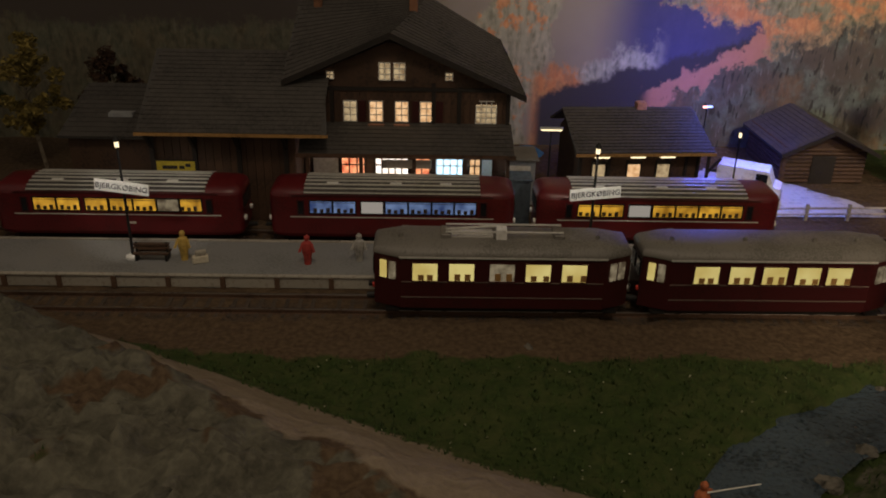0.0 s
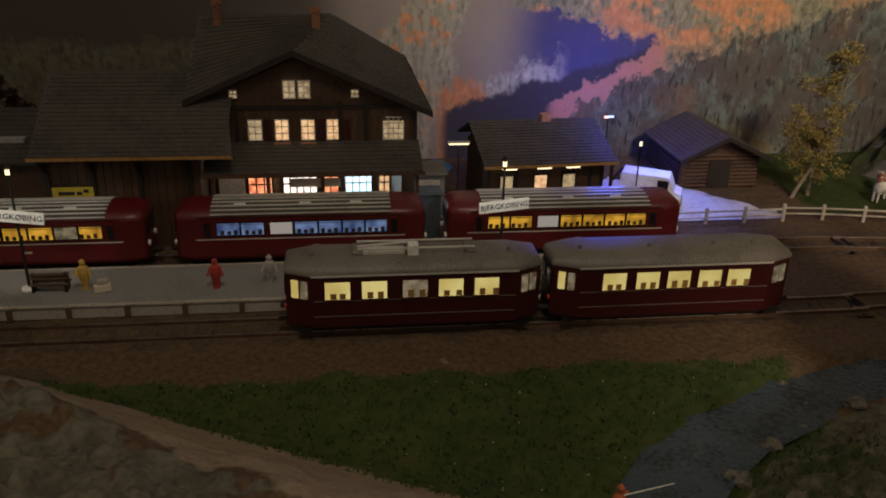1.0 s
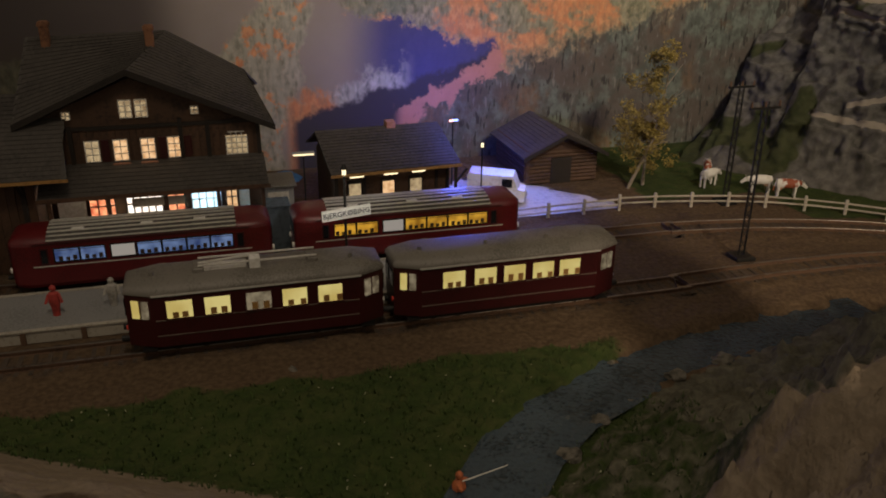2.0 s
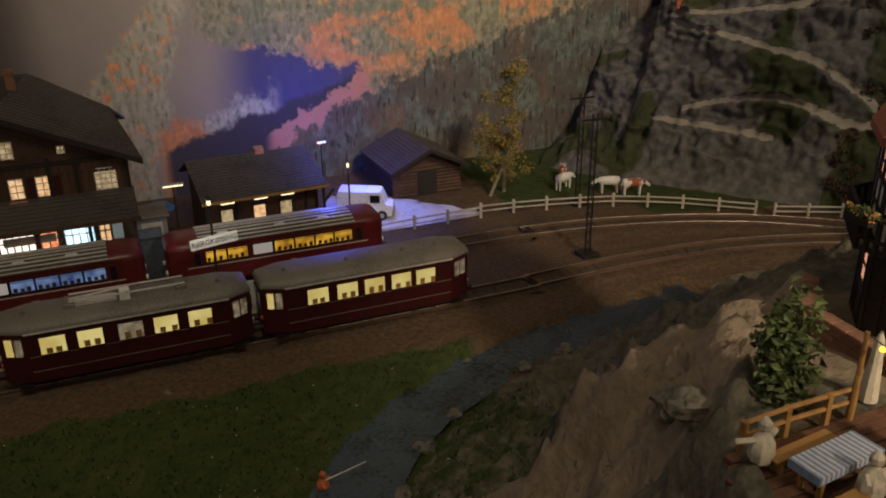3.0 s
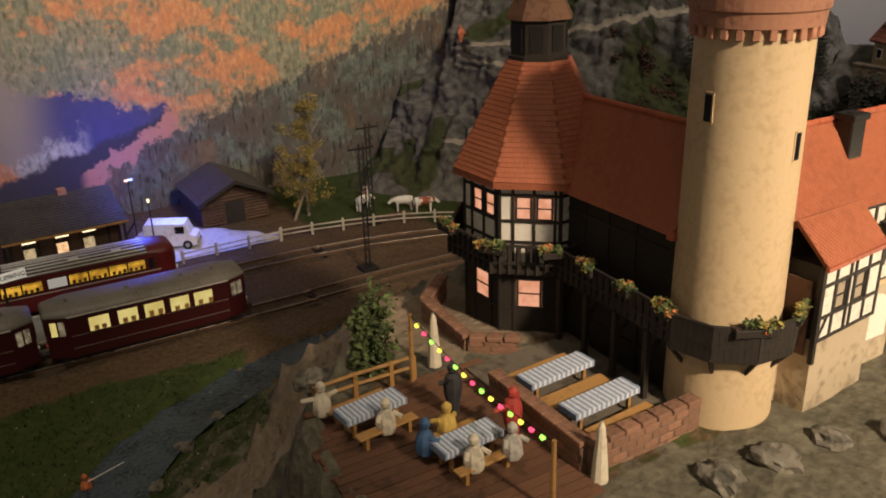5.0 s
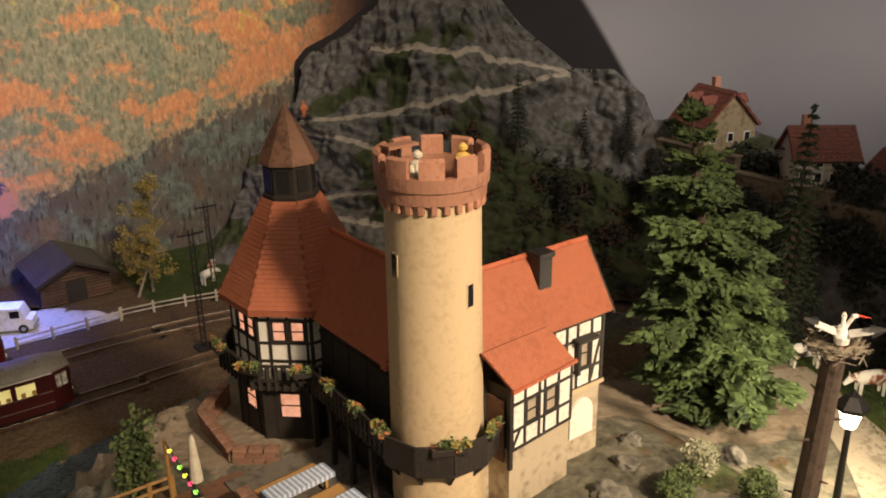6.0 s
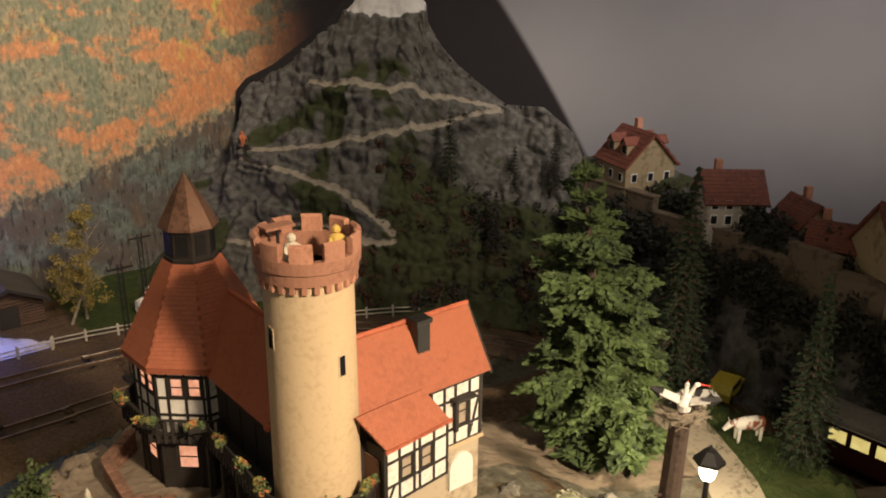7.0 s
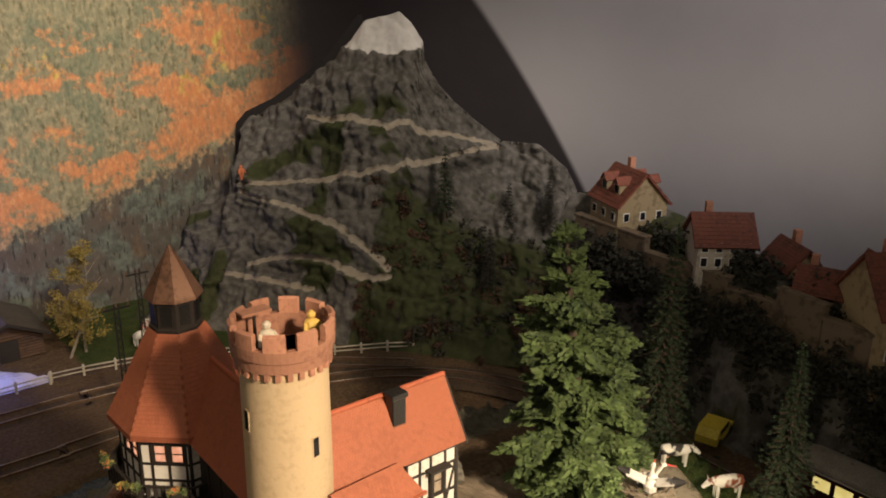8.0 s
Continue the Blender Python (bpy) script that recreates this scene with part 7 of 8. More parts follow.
M["grass_blade"] = material("grass_blade", (0.050, 0.085, 0.018), (0.025, 0.045, 0.010), 0.85, grain=250, stain=40, bump=0, island=-0.35)
tufts()


def stones():
    """Loose boulders along the stream and on the castle rock."""
    rng = random.Random(9)
    spots = [(9.4, -15.4, 0.45), (7.0, -17.4, 0.55), (11.6, -14.2, 0.4), (4.8, -20.2, 0.5), (14.8, -13.0, 0.6), (18, -12.2, 0.6), (19.6, -19.5, 0.9), (20.4, -23.5, 1.0), (10.6, -31.2, 0.9), (9.6, -32.8, 0.7), (23.5, -47.6, 0.75), (21.5, -46.4, 0.6), (25.8, -46.5, 0.7), (27.9, -45.6, 0.55), (19.2, -46.2, 0.8), (17.2, -45.9, 0.8), (29.3, -44.6, 0.5), (33.5, -47.0, 0.8), (30.9, -38.6, 1.4), (33.0, -36.8, 1.2), (5.6, -17.6, 0.5), (14.2, -10.2, 0.25), (12.2, -10.8, 0.22), (-4.2, -8.0, 0.22)]
    for x, y, r in spots:
        bm = bmesh.new()
        bmesh.ops.create_icosphere(bm, subdivisions=3, radius=1)
        o = rng.random() * 50
        for v in bm.verts:
            k = 1 + 0.45 * fbm(v.co.x * 1.1 + o, v.co.y * 1.1, v.co.z * 1.1) + 0.16 * fbm(v.co.x * 3 + o, v.co.y * 3, v.co.z * 3)
            v.co = Vector((v.co.x * r * k * rng.uniform(0.99, 1.01), v.co.y * r * k * 0.8, v.co.z * r * k * 0.65))
        ob = new("boulder", place_mesh("boulder", bm, "stone", False))
        ob.matrix_basis = pose(x * S, y * S, (ground_height(x, y)[0] + r * 0.1) * S, 0, 0, rng.uniform(0, 360))
        tagged(ob, "rough grey boulder lying in the modelled ground", "boulder", "boulders")


def beads():
    """Small glossy lumps added to give the stream glints, too many to count."""
    rng = random.Random(77)
    bm = bmesh.new()
    for p, d in along(RIVER, 0.33):
        if -24 < p.y < -8:
            nrm = Vector((-d.y, d.x)) * rng.uniform(-0.9, 0.9)
            z = -1.24 - 0.028 * max(0.0, -10 - p.y)
            lump(bm, (p.x + nrm.x, p.y + nrm.y, z), rng.uniform(0.05, 0.15), rng, 0.4)
    solo("ripple", bm, "resin", "small glossy lumps added for glints on the dark stream", "ripple", "stuff", True)


M["resin"] = material("resin", (0.05, 0.075, 0.10), (0.03, 0.045, 0.06), 0.06, grain=300, stain=60, bump=0.1, spec=1.0)
beads()
M["stone"] = material("stone", (0.17, 0.155, 0.125), (0.06, 0.056, 0.045), 0.9, grain=200, stain=60, bump=0.8, size=0.002)
stones()


# ---- fences ----
def rail_fence(pts, z, step, h, label, mat="fence_paint"):
    t = thing("rail_fence", label, "fence")
    line = along(pts, step)
    post = place_mesh("post", B(-0.11, 0.11, -0.11, 0.11, -0.15, h, 0.03), mat)
    for p, d in line:
        share("post", post, t, pose(p.x * S, p.y * S, z * S, 0, 0, math.degrees(math.atan2(d.y, d.x))))
    for (p, d), (q, e) in zip(line, line[1:]):
        for zz in (0.42, 0.85):
            part("rail", R((p.x, p.y, z + zz * h / 1.15), (q.x, q.y, z + zz * h / 1.15), 0.075, n=6), mat, t)
    return t


rail_fence([(13.6, 8.6), (18, 8.9), (22.6, 9.0)], -0.78, 2.95, 1.15, "weathered two-rail wooden fence along the yard")
rail_fence([(22.6, 9.3), (25.5, 9.0), (29, 8.3), (34, 6.9), (38.5, 4.4), (41.6, 2.0), (44.0, 0.0)], -0.8, 2.9, 1.15, "weathered two-rail wooden fence before the meadow")
rail_fence([(44.5, -0.6), (48.5, -2.6), (52.5, -4.6), (55.5, -6.8)], -0.8, 2.7, 1.15, "weathered two-rail wooden fence at the mountain foot")


# ---- animals of painted tin ----
def cow(x, y, z, rz, patch, label):
    t = thing("toy_cow", label, "toy cow", (x, y, z), rz, "toy cows")
    bm = bmesh.new()
    prof = [(-0.95, 0.12), (-0.88, 0.34), (-0.4, 0.42), (0.3, 0.40), (0.7, 0.36), (0.92, 0.2)]
    rings = [[bm.verts.new((px, r * 0.82 * math.cos(6.2832 * i / 12), 1.12 + r * math.sin(6.2832 * i / 12))) for i in range(12)] for px, r in prof]
    for a, b in zip(rings, rings[1:]):
        for i in range(12):
            bm.faces.new((a[i], a[(i + 1) % 12], b[(i + 1) % 12], b[i]))
    bm.faces.new(rings[0])
    bm.faces.new(rings[-1])
    part("body", bm, patch, t, "patched body", True)
    for lx in (-0.72, 0.62):
        for ly in (-0.2, 0.2):
            part("leg", R((lx, ly, 0), (lx, ly, 0.95), 0.075, 0.12, 7), "cow_white", t)
    bm = R((0.78, 0, 1.25), (1.22, 0, 1.05), 0.2, 0.15, 8)
    part("neck", bm, patch, t)
    h = part("head", R((1.12, 0, 1.15), (1.52, 0, 0.82), 0.19, 0.11, 8), "cow_white", t)
    for s in (-1, 1):
        part("horn", R((1.12, s * 0.12, 1.28), (1.16, s * 0.26, 1.42), 0.04, 0.015, 5), "fence_paint", h)
        part("ear", R((1.1, s * 0.15, 1.22), (1.06, s * 0.32, 1.2), 0.05, 0.03, 5), patch, h)
    part("tail", R((-0.95, 0, 1.25), (-1.05, 0, 0.5), 0.035, 0.05, 5), patch, t)
    part("udder", R((-0.5, 0, 0.62), (-0.5, 0, 0.8), 0.14, 0.2, 8), "skin", t)


def cow_coat(name, c):
    m = glowing(name, (0.72, 0.70, 0.64), 0.0, c, 120, 0.50, 0.02)
    b = m.node_tree.nodes["Principled BSDF"]
    l = [k for k in m.node_tree.links if k.to_socket.name == "Emission Color"][0]
    src = l.from_socket
    m.node_tree.links.remove(l)
    m.node_tree.links.new(src, b.inputs["Base Color"])
    b.inputs["Roughness"].default_value = 0.7
    return m


M["coat_black_patch"] = cow_coat("coat_black_patch", (0.025, 0.024, 0.022))
M["coat_brown_patch"] = cow_coat("coat_brown_patch", (0.30, 0.08, 0.035))
for x, y, rz, c, lb in ((32.4, 12.6, 20, "cow_white", "white toy cow on the meadow"), (35.6, 10.2, 160, "cow_white", "pale toy cow on the meadow"), (37.0, 8.6, -20, "coat_brown_patch", "brown and white toy cow on the meadow"), (33.6, 14.8, 60, "coat_brown_patch", "brown patched toy cow further up the meadow"), (46.3, -43.0, -35, "coat_black_patch", "black and white toy cow on the bank"), (45.9, -46.9, 150, "coat_brown_patch", "red-brown and white toy cow on the bank")):
    cow(x, y, ground_height(x, y)[0], rz, c, lb)


# ---- terrace of the inn ----
DECK = 10.62


def terrace():
    t = thing("terrace_deck", "dark brown plank terrace on a timber frame below the inn", "terrace")
    n = 22
    for i in range(n):
        y = -44.6 + 8.5 * (i + 0.5) / n
        x0 = 7.3 + 0.05 * (i % 3) + max(0.0, (y + 37.0)) * 0.9
        part("plank", B(x0, 13.9 if y < -38.7 else 15.0, y - 0.17, y + 0.17, DECK - 0.16, DECK + 0.012 * (i % 2)), "deck_wood", t)
    for x in (7.6, 9.6, 11.6, 13.4):
        part("joist", B(x - 0.12, x + 0.12, -44.5, -36.6, DECK - 0.5, DECK - 0.17), "dark_wood", t)
    for y in (-44, -41.5, -39, -37):
        part("stilt", B(7.5, 7.8, y - 0.15, y + 0.15, 4.5, DECK - 0.2), "dark_wood", t)


terrace()


def deck_fence():
    t = thing("terrace_rail", "brown wooden railing at the terrace edge", "fence")
    pts = [(8.4, -36.2), (9.9, -36.1), (11.3, -36.1), (12.2, -36.1)]
    for x, y in pts:
        part("post", B(x - 0.08, x + 0.08, y - 0.08, y + 0.08, DECK - 0.3, DECK + 0.95), "bench_wood", t)
    for z in (0.5, 0.9):
        for (ax, ay), (bx, by) in zip(pts, pts[1:]):
            part("rail", R((ax, ay, DECK + z), (bx, by, DECK + z), 0.07, n=6), "bench_wood", t)


deck_fence()


M["brick_brown"] = material("brick_brown", (0.24, 0.125, 0.08), (0.15, 0.08, 0.052), 0.85, grain=500, stain=60, bump=0.4, island=0.2)


def brick_wall(name, pts, z0, z1, label, thick=0.42, bl=0.62, bh=0.26):
    """A low wall of single bricks along a line, with a coping."""
    t = thing(name, label, "wall", kind="structure")
    mesh = place_mesh("brick", B(-bl / 2 + 0.02, bl / 2 - 0.02, -thick / 2, thick / 2, 0.015, bh - 0.015, 0.02), "brick_brown")
    cap = place_mesh("coping_brick", B(-bl / 2 + 0.01, bl / 2 - 0.01, -thick / 2 - 0.05, thick / 2 + 0.05, 0, 0.2, 0.03), "brick_brown")
    for (ax, ay), (bx, by) in zip(pts, pts[1:]):
        L = math.hypot(bx - ax, by - ay)
        ang = math.degrees(math.atan2(by - ay, bx - ax))
        n, m = max(1, round(L / bl)), max(1, round((z1 - z0) / bh))
        mid = Matrix.Translation(((ax + bx) / 2, (ay + by) / 2, 0)) @ Matrix.Rotation(radians(ang), 4, "Z")
        part("mortar", B(-L / 2, L / 2, -thick / 2 + 0.03, thick / 2 - 0.03, z0, z1, 0, mid), "brick_joint", t)
        for k in range(m):
            for i in range(n):
                u = (i + 0.5 + (0.25 if k % 2 else -0.25)) / n
                u = min(max(u, 0.5 / n), 1 - 0.5 / n)
                share("brick", mesh, t, pose((ax + (bx - ax) * u) * S, (ay + (by - ay) * u) * S, (z0 + k * (z1 - z0) / m) * S, 0, 0, ang))
        for i in range(n):
            u = (i + 0.5) / n
            share("coping_brick", cap, t, pose((ax + (bx - ax) * u) * S, (ay + (by - ay) * u) * S, z1 * S, 0, 0, ang))


brick_wall("parapet_wall", [(17.2, -29.6), (15.3, -31.4), (15.1, -35.2), (16.7, -36.4)], 9.8, 11.0, "low pink brick parapet round the turret yard")
brick_wall("garden_wall", [(14.0, -38.6), (14.0, -43.6), (18.6, -43.5)], 10.3, 11.45, "low pink brick wall round the beer garden")
part("paving", B(14.1, 18.9, -43.4, -36.6, 9.8, 10.72), "garden_paving", thing("garden_floor", "grey-brown paved beer garden floor", "paving", kind="structure"))



def table(x, y, z, rz, w, d, label, sides=(-1, 1)):
    t = thing("beer_table", label, "table", (x, y, z), rz, "beer garden tables")
    part("tabletop", B(-w / 2, w / 2, -d / 2, d / 2, 0.74, 0.80), "bench_wood", t)
    for xx in (-w / 2 + 0.3, w / 2 - 0.3):
        for yy in (-d / 3, d / 3):
            part("leg", B(xx - 0.06, xx + 0.06, yy - 0.06, yy + 0.06, 0, 0.75), "bench_wood", t)
    c = thing("tablecloth", "blue and white striped tablecloth hanging over a table", "tablecloth", (x, y, z), rz, "striped tablecloths")
    n = 27
    for i in range(n):
        x0, x1 = -w / 2 - 0.04 + (w + 0.08) * i / n, -w / 2 - 0.04 + (w + 0.08) * (i + 1) / n
        part("stripe", B(x0, x1, -d / 2 - 0.05, d / 2 + 0.05, 0.62 + 0.02 * (i % 2), 0.85), "cloth_white" if i % 2 else "cloth_blue", c)
    for s in sides:
        b = thing("beer_bench", "light brown wooden bench beside a table", "bench", (x, y, z), rz, "beer garden benches")
        part("seat", B(-w / 2, w / 2, s * (d / 2 + 0.55) - 0.2, s * (d / 2 + 0.55) + 0.2, 0.42, 0.50, 0.02), "bench_wood", b)
        for xx in (-w / 2 + 0.3, w / 2 - 0.3):
            part("leg", B(xx - 0.06, xx + 0.06, s * (d / 2 + 0.55) - 0.15, s * (d / 2 + 0.55) + 0.15, 0, 0.42), "bench_wood", b)


table(15.95, -39.55, 10.72, 4, 2.75, 0.75, "beer garden table under a striped cloth")
table(16.05, -41.75, 10.72, 4, 2.75, 0.75, "beer garden table under a striped cloth")
table(9.6, -38.0, DECK, 6, 2.2, 0.8, "terrace table under a striped cloth")
table(11.3, -41.2, DECK, 4, 2.1, 0.8, "terrace table under a striped cloth")
doll(8.35, -36.9, DECK + 0.3, "coat_cream", "seated toy figure painted plain cream at a table", 180, 2, True)
doll(9.7, -38.95, DECK + 0.3, "coat_cream", "seated toy figure painted plain cream on a bench", 0, 1, True)
doll(11.2, -40.2, DECK + 0.3, "coat_yellow", "seated toy figure painted plain yellow at a table", 180, 1, True)
doll(10.2, -40.6, DECK + 0.3, "coat_blue", "seated toy figure painted plain blue at a table", 90, 1, True)
doll(12.2, -38.9, DECK, "coat_dark", "standing toy figure painted plain black on the terrace", 200, 1)
doll(13.0, -41.2, DECK, "coat_red", "standing toy figure painted red and white on the terrace", 200, 2)
doll(11.0, -42.1, DECK + 0.3, "coat_cream", "seated toy figure painted plain cream on a bench", 0, 1, True)
doll(12.3, -42.2, DECK + 0.3, "coat_grey", "seated toy figure painted plain grey on a bench", 0, 1, True)


def closed_parasol(x, y, z, h):
    t = thing("closed_parasol", "closed cream parasol on a thin pole", "parasol", (x, y, z), 0, "closed parasols")
    part("pole", R((0, 0, 0), (0, 0, h), 0.045), "grey_paint", t)
    part("cloth", lathe(bmesh.new(), [(0.10, 0.35), (0.27, 0.45), (0.22, 1.2), (0.12, h - 0.25), (0.03, h)], 9), "cream", t, "folded cream cloth")
    part("base", lathe(bmesh.new(), [(0.35, 0), (0.35, 0.1), (0.1, 0.14)], 10), "grey_paint", t)


closed_parasol(13.3, -35.7, 10.2, 2.6)
closed_parasol(14.1, -44.1, 10.1, 2.5)


def garland():
    t = thing("light_garland", "string of red, green and yellow bulbs on brown posts", "garland")
    a, b = Vector((12.1, -36.2, 13.25)), Vector((12.0, -44.6, 12.95))
    for p in (a, b):
        part("post", R((p.x, p.y, DECK - 0.2), (p.x, p.y, p.z + 0.05), 0.09, 0.07, 7), "bench_wood", t)
    n = 17
    pts = [a.lerp(b, k / (n - 1)) - Vector((0, 0, 0.35 * math.sin(math.pi * k / (n - 1)))) for k in range(n)]
    bm = bmesh.new()
    for p, q in zip(pts, pts[1:]):
        rod(bm, p, q, 0.02, n=4)
    part("wire", bm, "black_metal", t)
    for k, p in enumerate(pts[1:-1]):
        bm = bmesh.new()
        bmesh.ops.create_icosphere(bm, subdivisions=2, radius=0.09, matrix=Matrix.Translation(p - Vector((0, 0, 0.1))))
        part("bulb", bm, ("bulb_yellow", "bulb_red", "bulb_green")[k % 3], t, ("yellow", "red", "green")[k % 3] + " glowing bulb", True)


garland()


def flower_box(x, y, z, rz, w, mats, label):
    t = thing("flower_box", label, "flower box", (x, y, z), rz, "flower boxes")
    part("trough", B(-w / 2, w / 2, -0.16, 0.16, 0, 0.26, 0.02), "timber", t)
    rng = random.Random(int(x * 37 + y * 11))
    for m in mats:
        bm = bmesh.new()
        for _ in range(6 if m == "leaf_green2" else 3 if m == "flower_yellow" else 2):
            leaves(bm, (rng.uniform(-w / 2, w / 2), rng.uniform(-0.14, 0.14), rng.uniform(0.2, 0.5)), 0.19, 26, 0.075, 0.9, rng)
        part("blossoms", bm, m, t)


for x, y, z, rz, w in ((16.1, -32.0, 14.2, 90, 1.0), (16.35, -35.0, 14.2, -60, 1.1), (17.9, -36.65, 14.2, -20, 0.8), (18.2, -38.3, 14.1, 88, 0.8), (18.1, -40.3, 14.1, 88, 0.8), (18.0, -42.3, 14.1, 90, 0.8), (19.3, -44.85, 14.15, -28, 1.3), (21.3, -44.85, 14.15, 26, 1.0)):
    flower_box(x, y, z, rz, w, ("leaf_green2", "flower_yellow", "flower_orange"), "dark flower box with orange and yellow blossoms")


# figures and pennant on the tower
doll(19.5, -43.1, 23.1, "coat_cream", "toy figure painted plain white on the tower platform", h=1.6)
doll(21.3, -43.2, 23.1, "coat_yellow", "toy figure painted plain yellow on the tower platform", h=1.6)
doll(47.0, 17.5, 13.6, "coat_orange", "small toy figure painted orange on the trail", h=1.7)


def parapet_table():
    t = thing("small_table", "small reddish table on the tower platform", "table", (19.6, -41.9, 23.1))
    part("tabletop", B(-0.6, 0.6, -0.3, 0.3, 1.5, 1.6), "brick_pink", t)
    part("leg", R((0, 0, 0), (0, 0, 1.5), 0.07), "timber", t)


parapet_table()


# ---- lane with the stork nest and the lantern ----
def stork_pole():
    t = thing("stork_pole", "gnarled dead trunk with a twig nest on top", "tree trunk", (32.2, -51.0, 7.6))
    bm = bmesh.new()
    top = Vector((-1.0, -0.9, 9.4))
    rod(bm, (0, 0, -0.5), top * 0.5, 0.55, 0.46, 12)
    rod(bm, top * 0.5, top, 0.46, 0.40, 12)
    for k in range(7):
        p = top * (0.2 + 0.1 * k)
        a = k * 2.3
        rod(bm, p, p + Vector((math.cos(a) * 0.8, math.sin(a) * 0.8, 0.15)), 0.10, 0.03, 5)
    part("trunk", bm, "bark", t)
    nest = bmesh.new()
    rng = random.Random(2)
    for _ in range(150):
        a, r = rng.random() * 6.28, 0.45 + 0.5 * rng.random()
        p = top + Vector((math.cos(a) * r, math.sin(a) * r, 0.1 + 0.55 * rng.random()))
        d = Vector((-math.sin(a) + rng.uniform(-0.5, 0.5), math.cos(a) + rng.uniform(-0.5, 0.5), rng.uniform(-0.4, 0.4)))
        rod(nest, p - d * 0.4, p + d * 0.4, 0.03, 0.02, 4)
    part("nest", nest, "bark_pale", t, "nest of pale twigs")


stork_pole()


def stork(x, y, z, rz, wings):
    t = thing("toy_stork", "white toy stork with black wing tips and red bill", "toy stork", (x, y, z), rz, "toy storks")
    part("body", lathe(bmesh.new(), [(0.05, 0.55), (0.25, 0.7), (0.28, 0.95), (0.12, 1.2)], 10), "cow_white", t, "", True)
    part("neck", R((0.1, 0, 1.1), (0.35, 0, 1.55), 0.09, 0.07, 7), "cow_white", t)
    part("head", R((0.32, 0, 1.55), (0.5, 0, 1.6), 0.1, 0.07, 7), "cow_white", t)
    part("bill", R((0.48, 0, 1.6), (0.95, 0, 1.5), 0.05, 0.01, 6), "bill_red", t, "red bill")
    for s in (-1, 1):
        part("leg", R((0, s * 0.08, 0), (0, s * 0.08, 0.65), 0.03, n=5), "bill_red", t)
        e = Vector((-0.2, s * 1.3, 1.5)) if wings else Vector((-0.65, s * 0.25, 0.75))
        b = Vector((0, s * 0.2, 1.05))
        bm = bmesh.new()
        c = Vector((0.28, 0, 0))
        for q0, q1, z0 in ((b, b.lerp(e, 0.65), 0.0),):
            vs = [bm.verts.new(v) for v in (q0 - c, q0 + c, q1 + c * 0.9, q1 - c * 0.9, q0 - c + Vector((0, 0, 0.06)), q0 + c + Vector((0, 0, 0.06)), q1 + c * 0.9 + Vector((0, 0, 0.06)), q1 - c * 0.9 + Vector((0, 0, 0.06)))]
            for f in ((0, 1, 2, 3), (4, 7, 6, 5), (0, 4, 5, 1), (1, 5, 6, 2), (2, 6, 7, 3), (3, 7, 4, 0)):
                bm.faces.new([vs[i] for i in f])
        w = part("wing", bm, "cow_white", t)
        q0, q1 = b.lerp(e, 0.62), e
        part("wing_tip", R(q0, q1, 0.24, 0.06, 6), "cow_black", w, "black feather tip")


stork(30.9, -52.2, 17.0, 30, True)
stork(31.4, -51.9, 16.9, -40, False)


def lantern():
    t = thing("street_lantern", "black park lantern with a bright warm glass", "lantern", (35.4, -50.9, 7.7))
    part("post", R((0, 0, 0), (0, 0, 4.3), 0.17, 0.12, 10), "black_metal", t)
    part("base", lathe(bmesh.new(), [(0.4, 0), (0.4, 0.3), (0.2, 0.5)], 12), "black_metal", t)
    part("glass", lathe(bmesh.new(), [(0.30, 4.3), (0.48, 5.1), (0.48, 5.2)], 6), "lantern_glass", t, "glowing frosted glass")
    part("cap", lathe(bmesh.new(), [(0.72, 5.15), (0.70, 5.3), (0.30, 5.75), (0.12, 5.8), (0.05, 6.0)], 6), "black_metal", t, "black spiked cap")


lantern()
lamp("lantern_light", "POINT", (36.3, -50.4, 12.0), 0.10, (1.0, 0.82, 0.55), 0.35)
bm = bmesh.new()
lane = [(28, -58.5), (35, -54.5), (40.4, -50), (43.2, -46), (45.2, -42.2)]
last = None
for p, d in along(lane, 0.8):
    nrm = Vector((-d.y, d.x))
    row = [bm.verts.new((p.x + nrm.x * k, p.y + nrm.y * k, ground_height(p.x + nrm.x * k, p.y + nrm.y * k)[0] + 0.06)) for k in (-1.4, -0.7, 0, 0.7, 1.4)]
    if last:
        for i in range(4):
            bm.faces.new((last[i], last[i + 1], row[i + 1], row[i]))
    last = row
doll(1.6, -18.2, ground_height(1.6, -18.2)[0], "coat_orange", "toy figure painted plain orange, seated beside the stream", 60, 1, True, 1.9)
rod_base = ground_height(1.6, -18.2)[0] + 0.7
solo("fishing_rod", R((1.7, -18.3, rod_base), (3.6, -18.6, rod_base + 0.7), 0.035, 0.02), "white_paint", "thin white fishing rod held over the stream", "fishing rod")
solo("lane", bm, "lane_gravel", "pale gravel lane past the lantern", "lane", "structure", True)



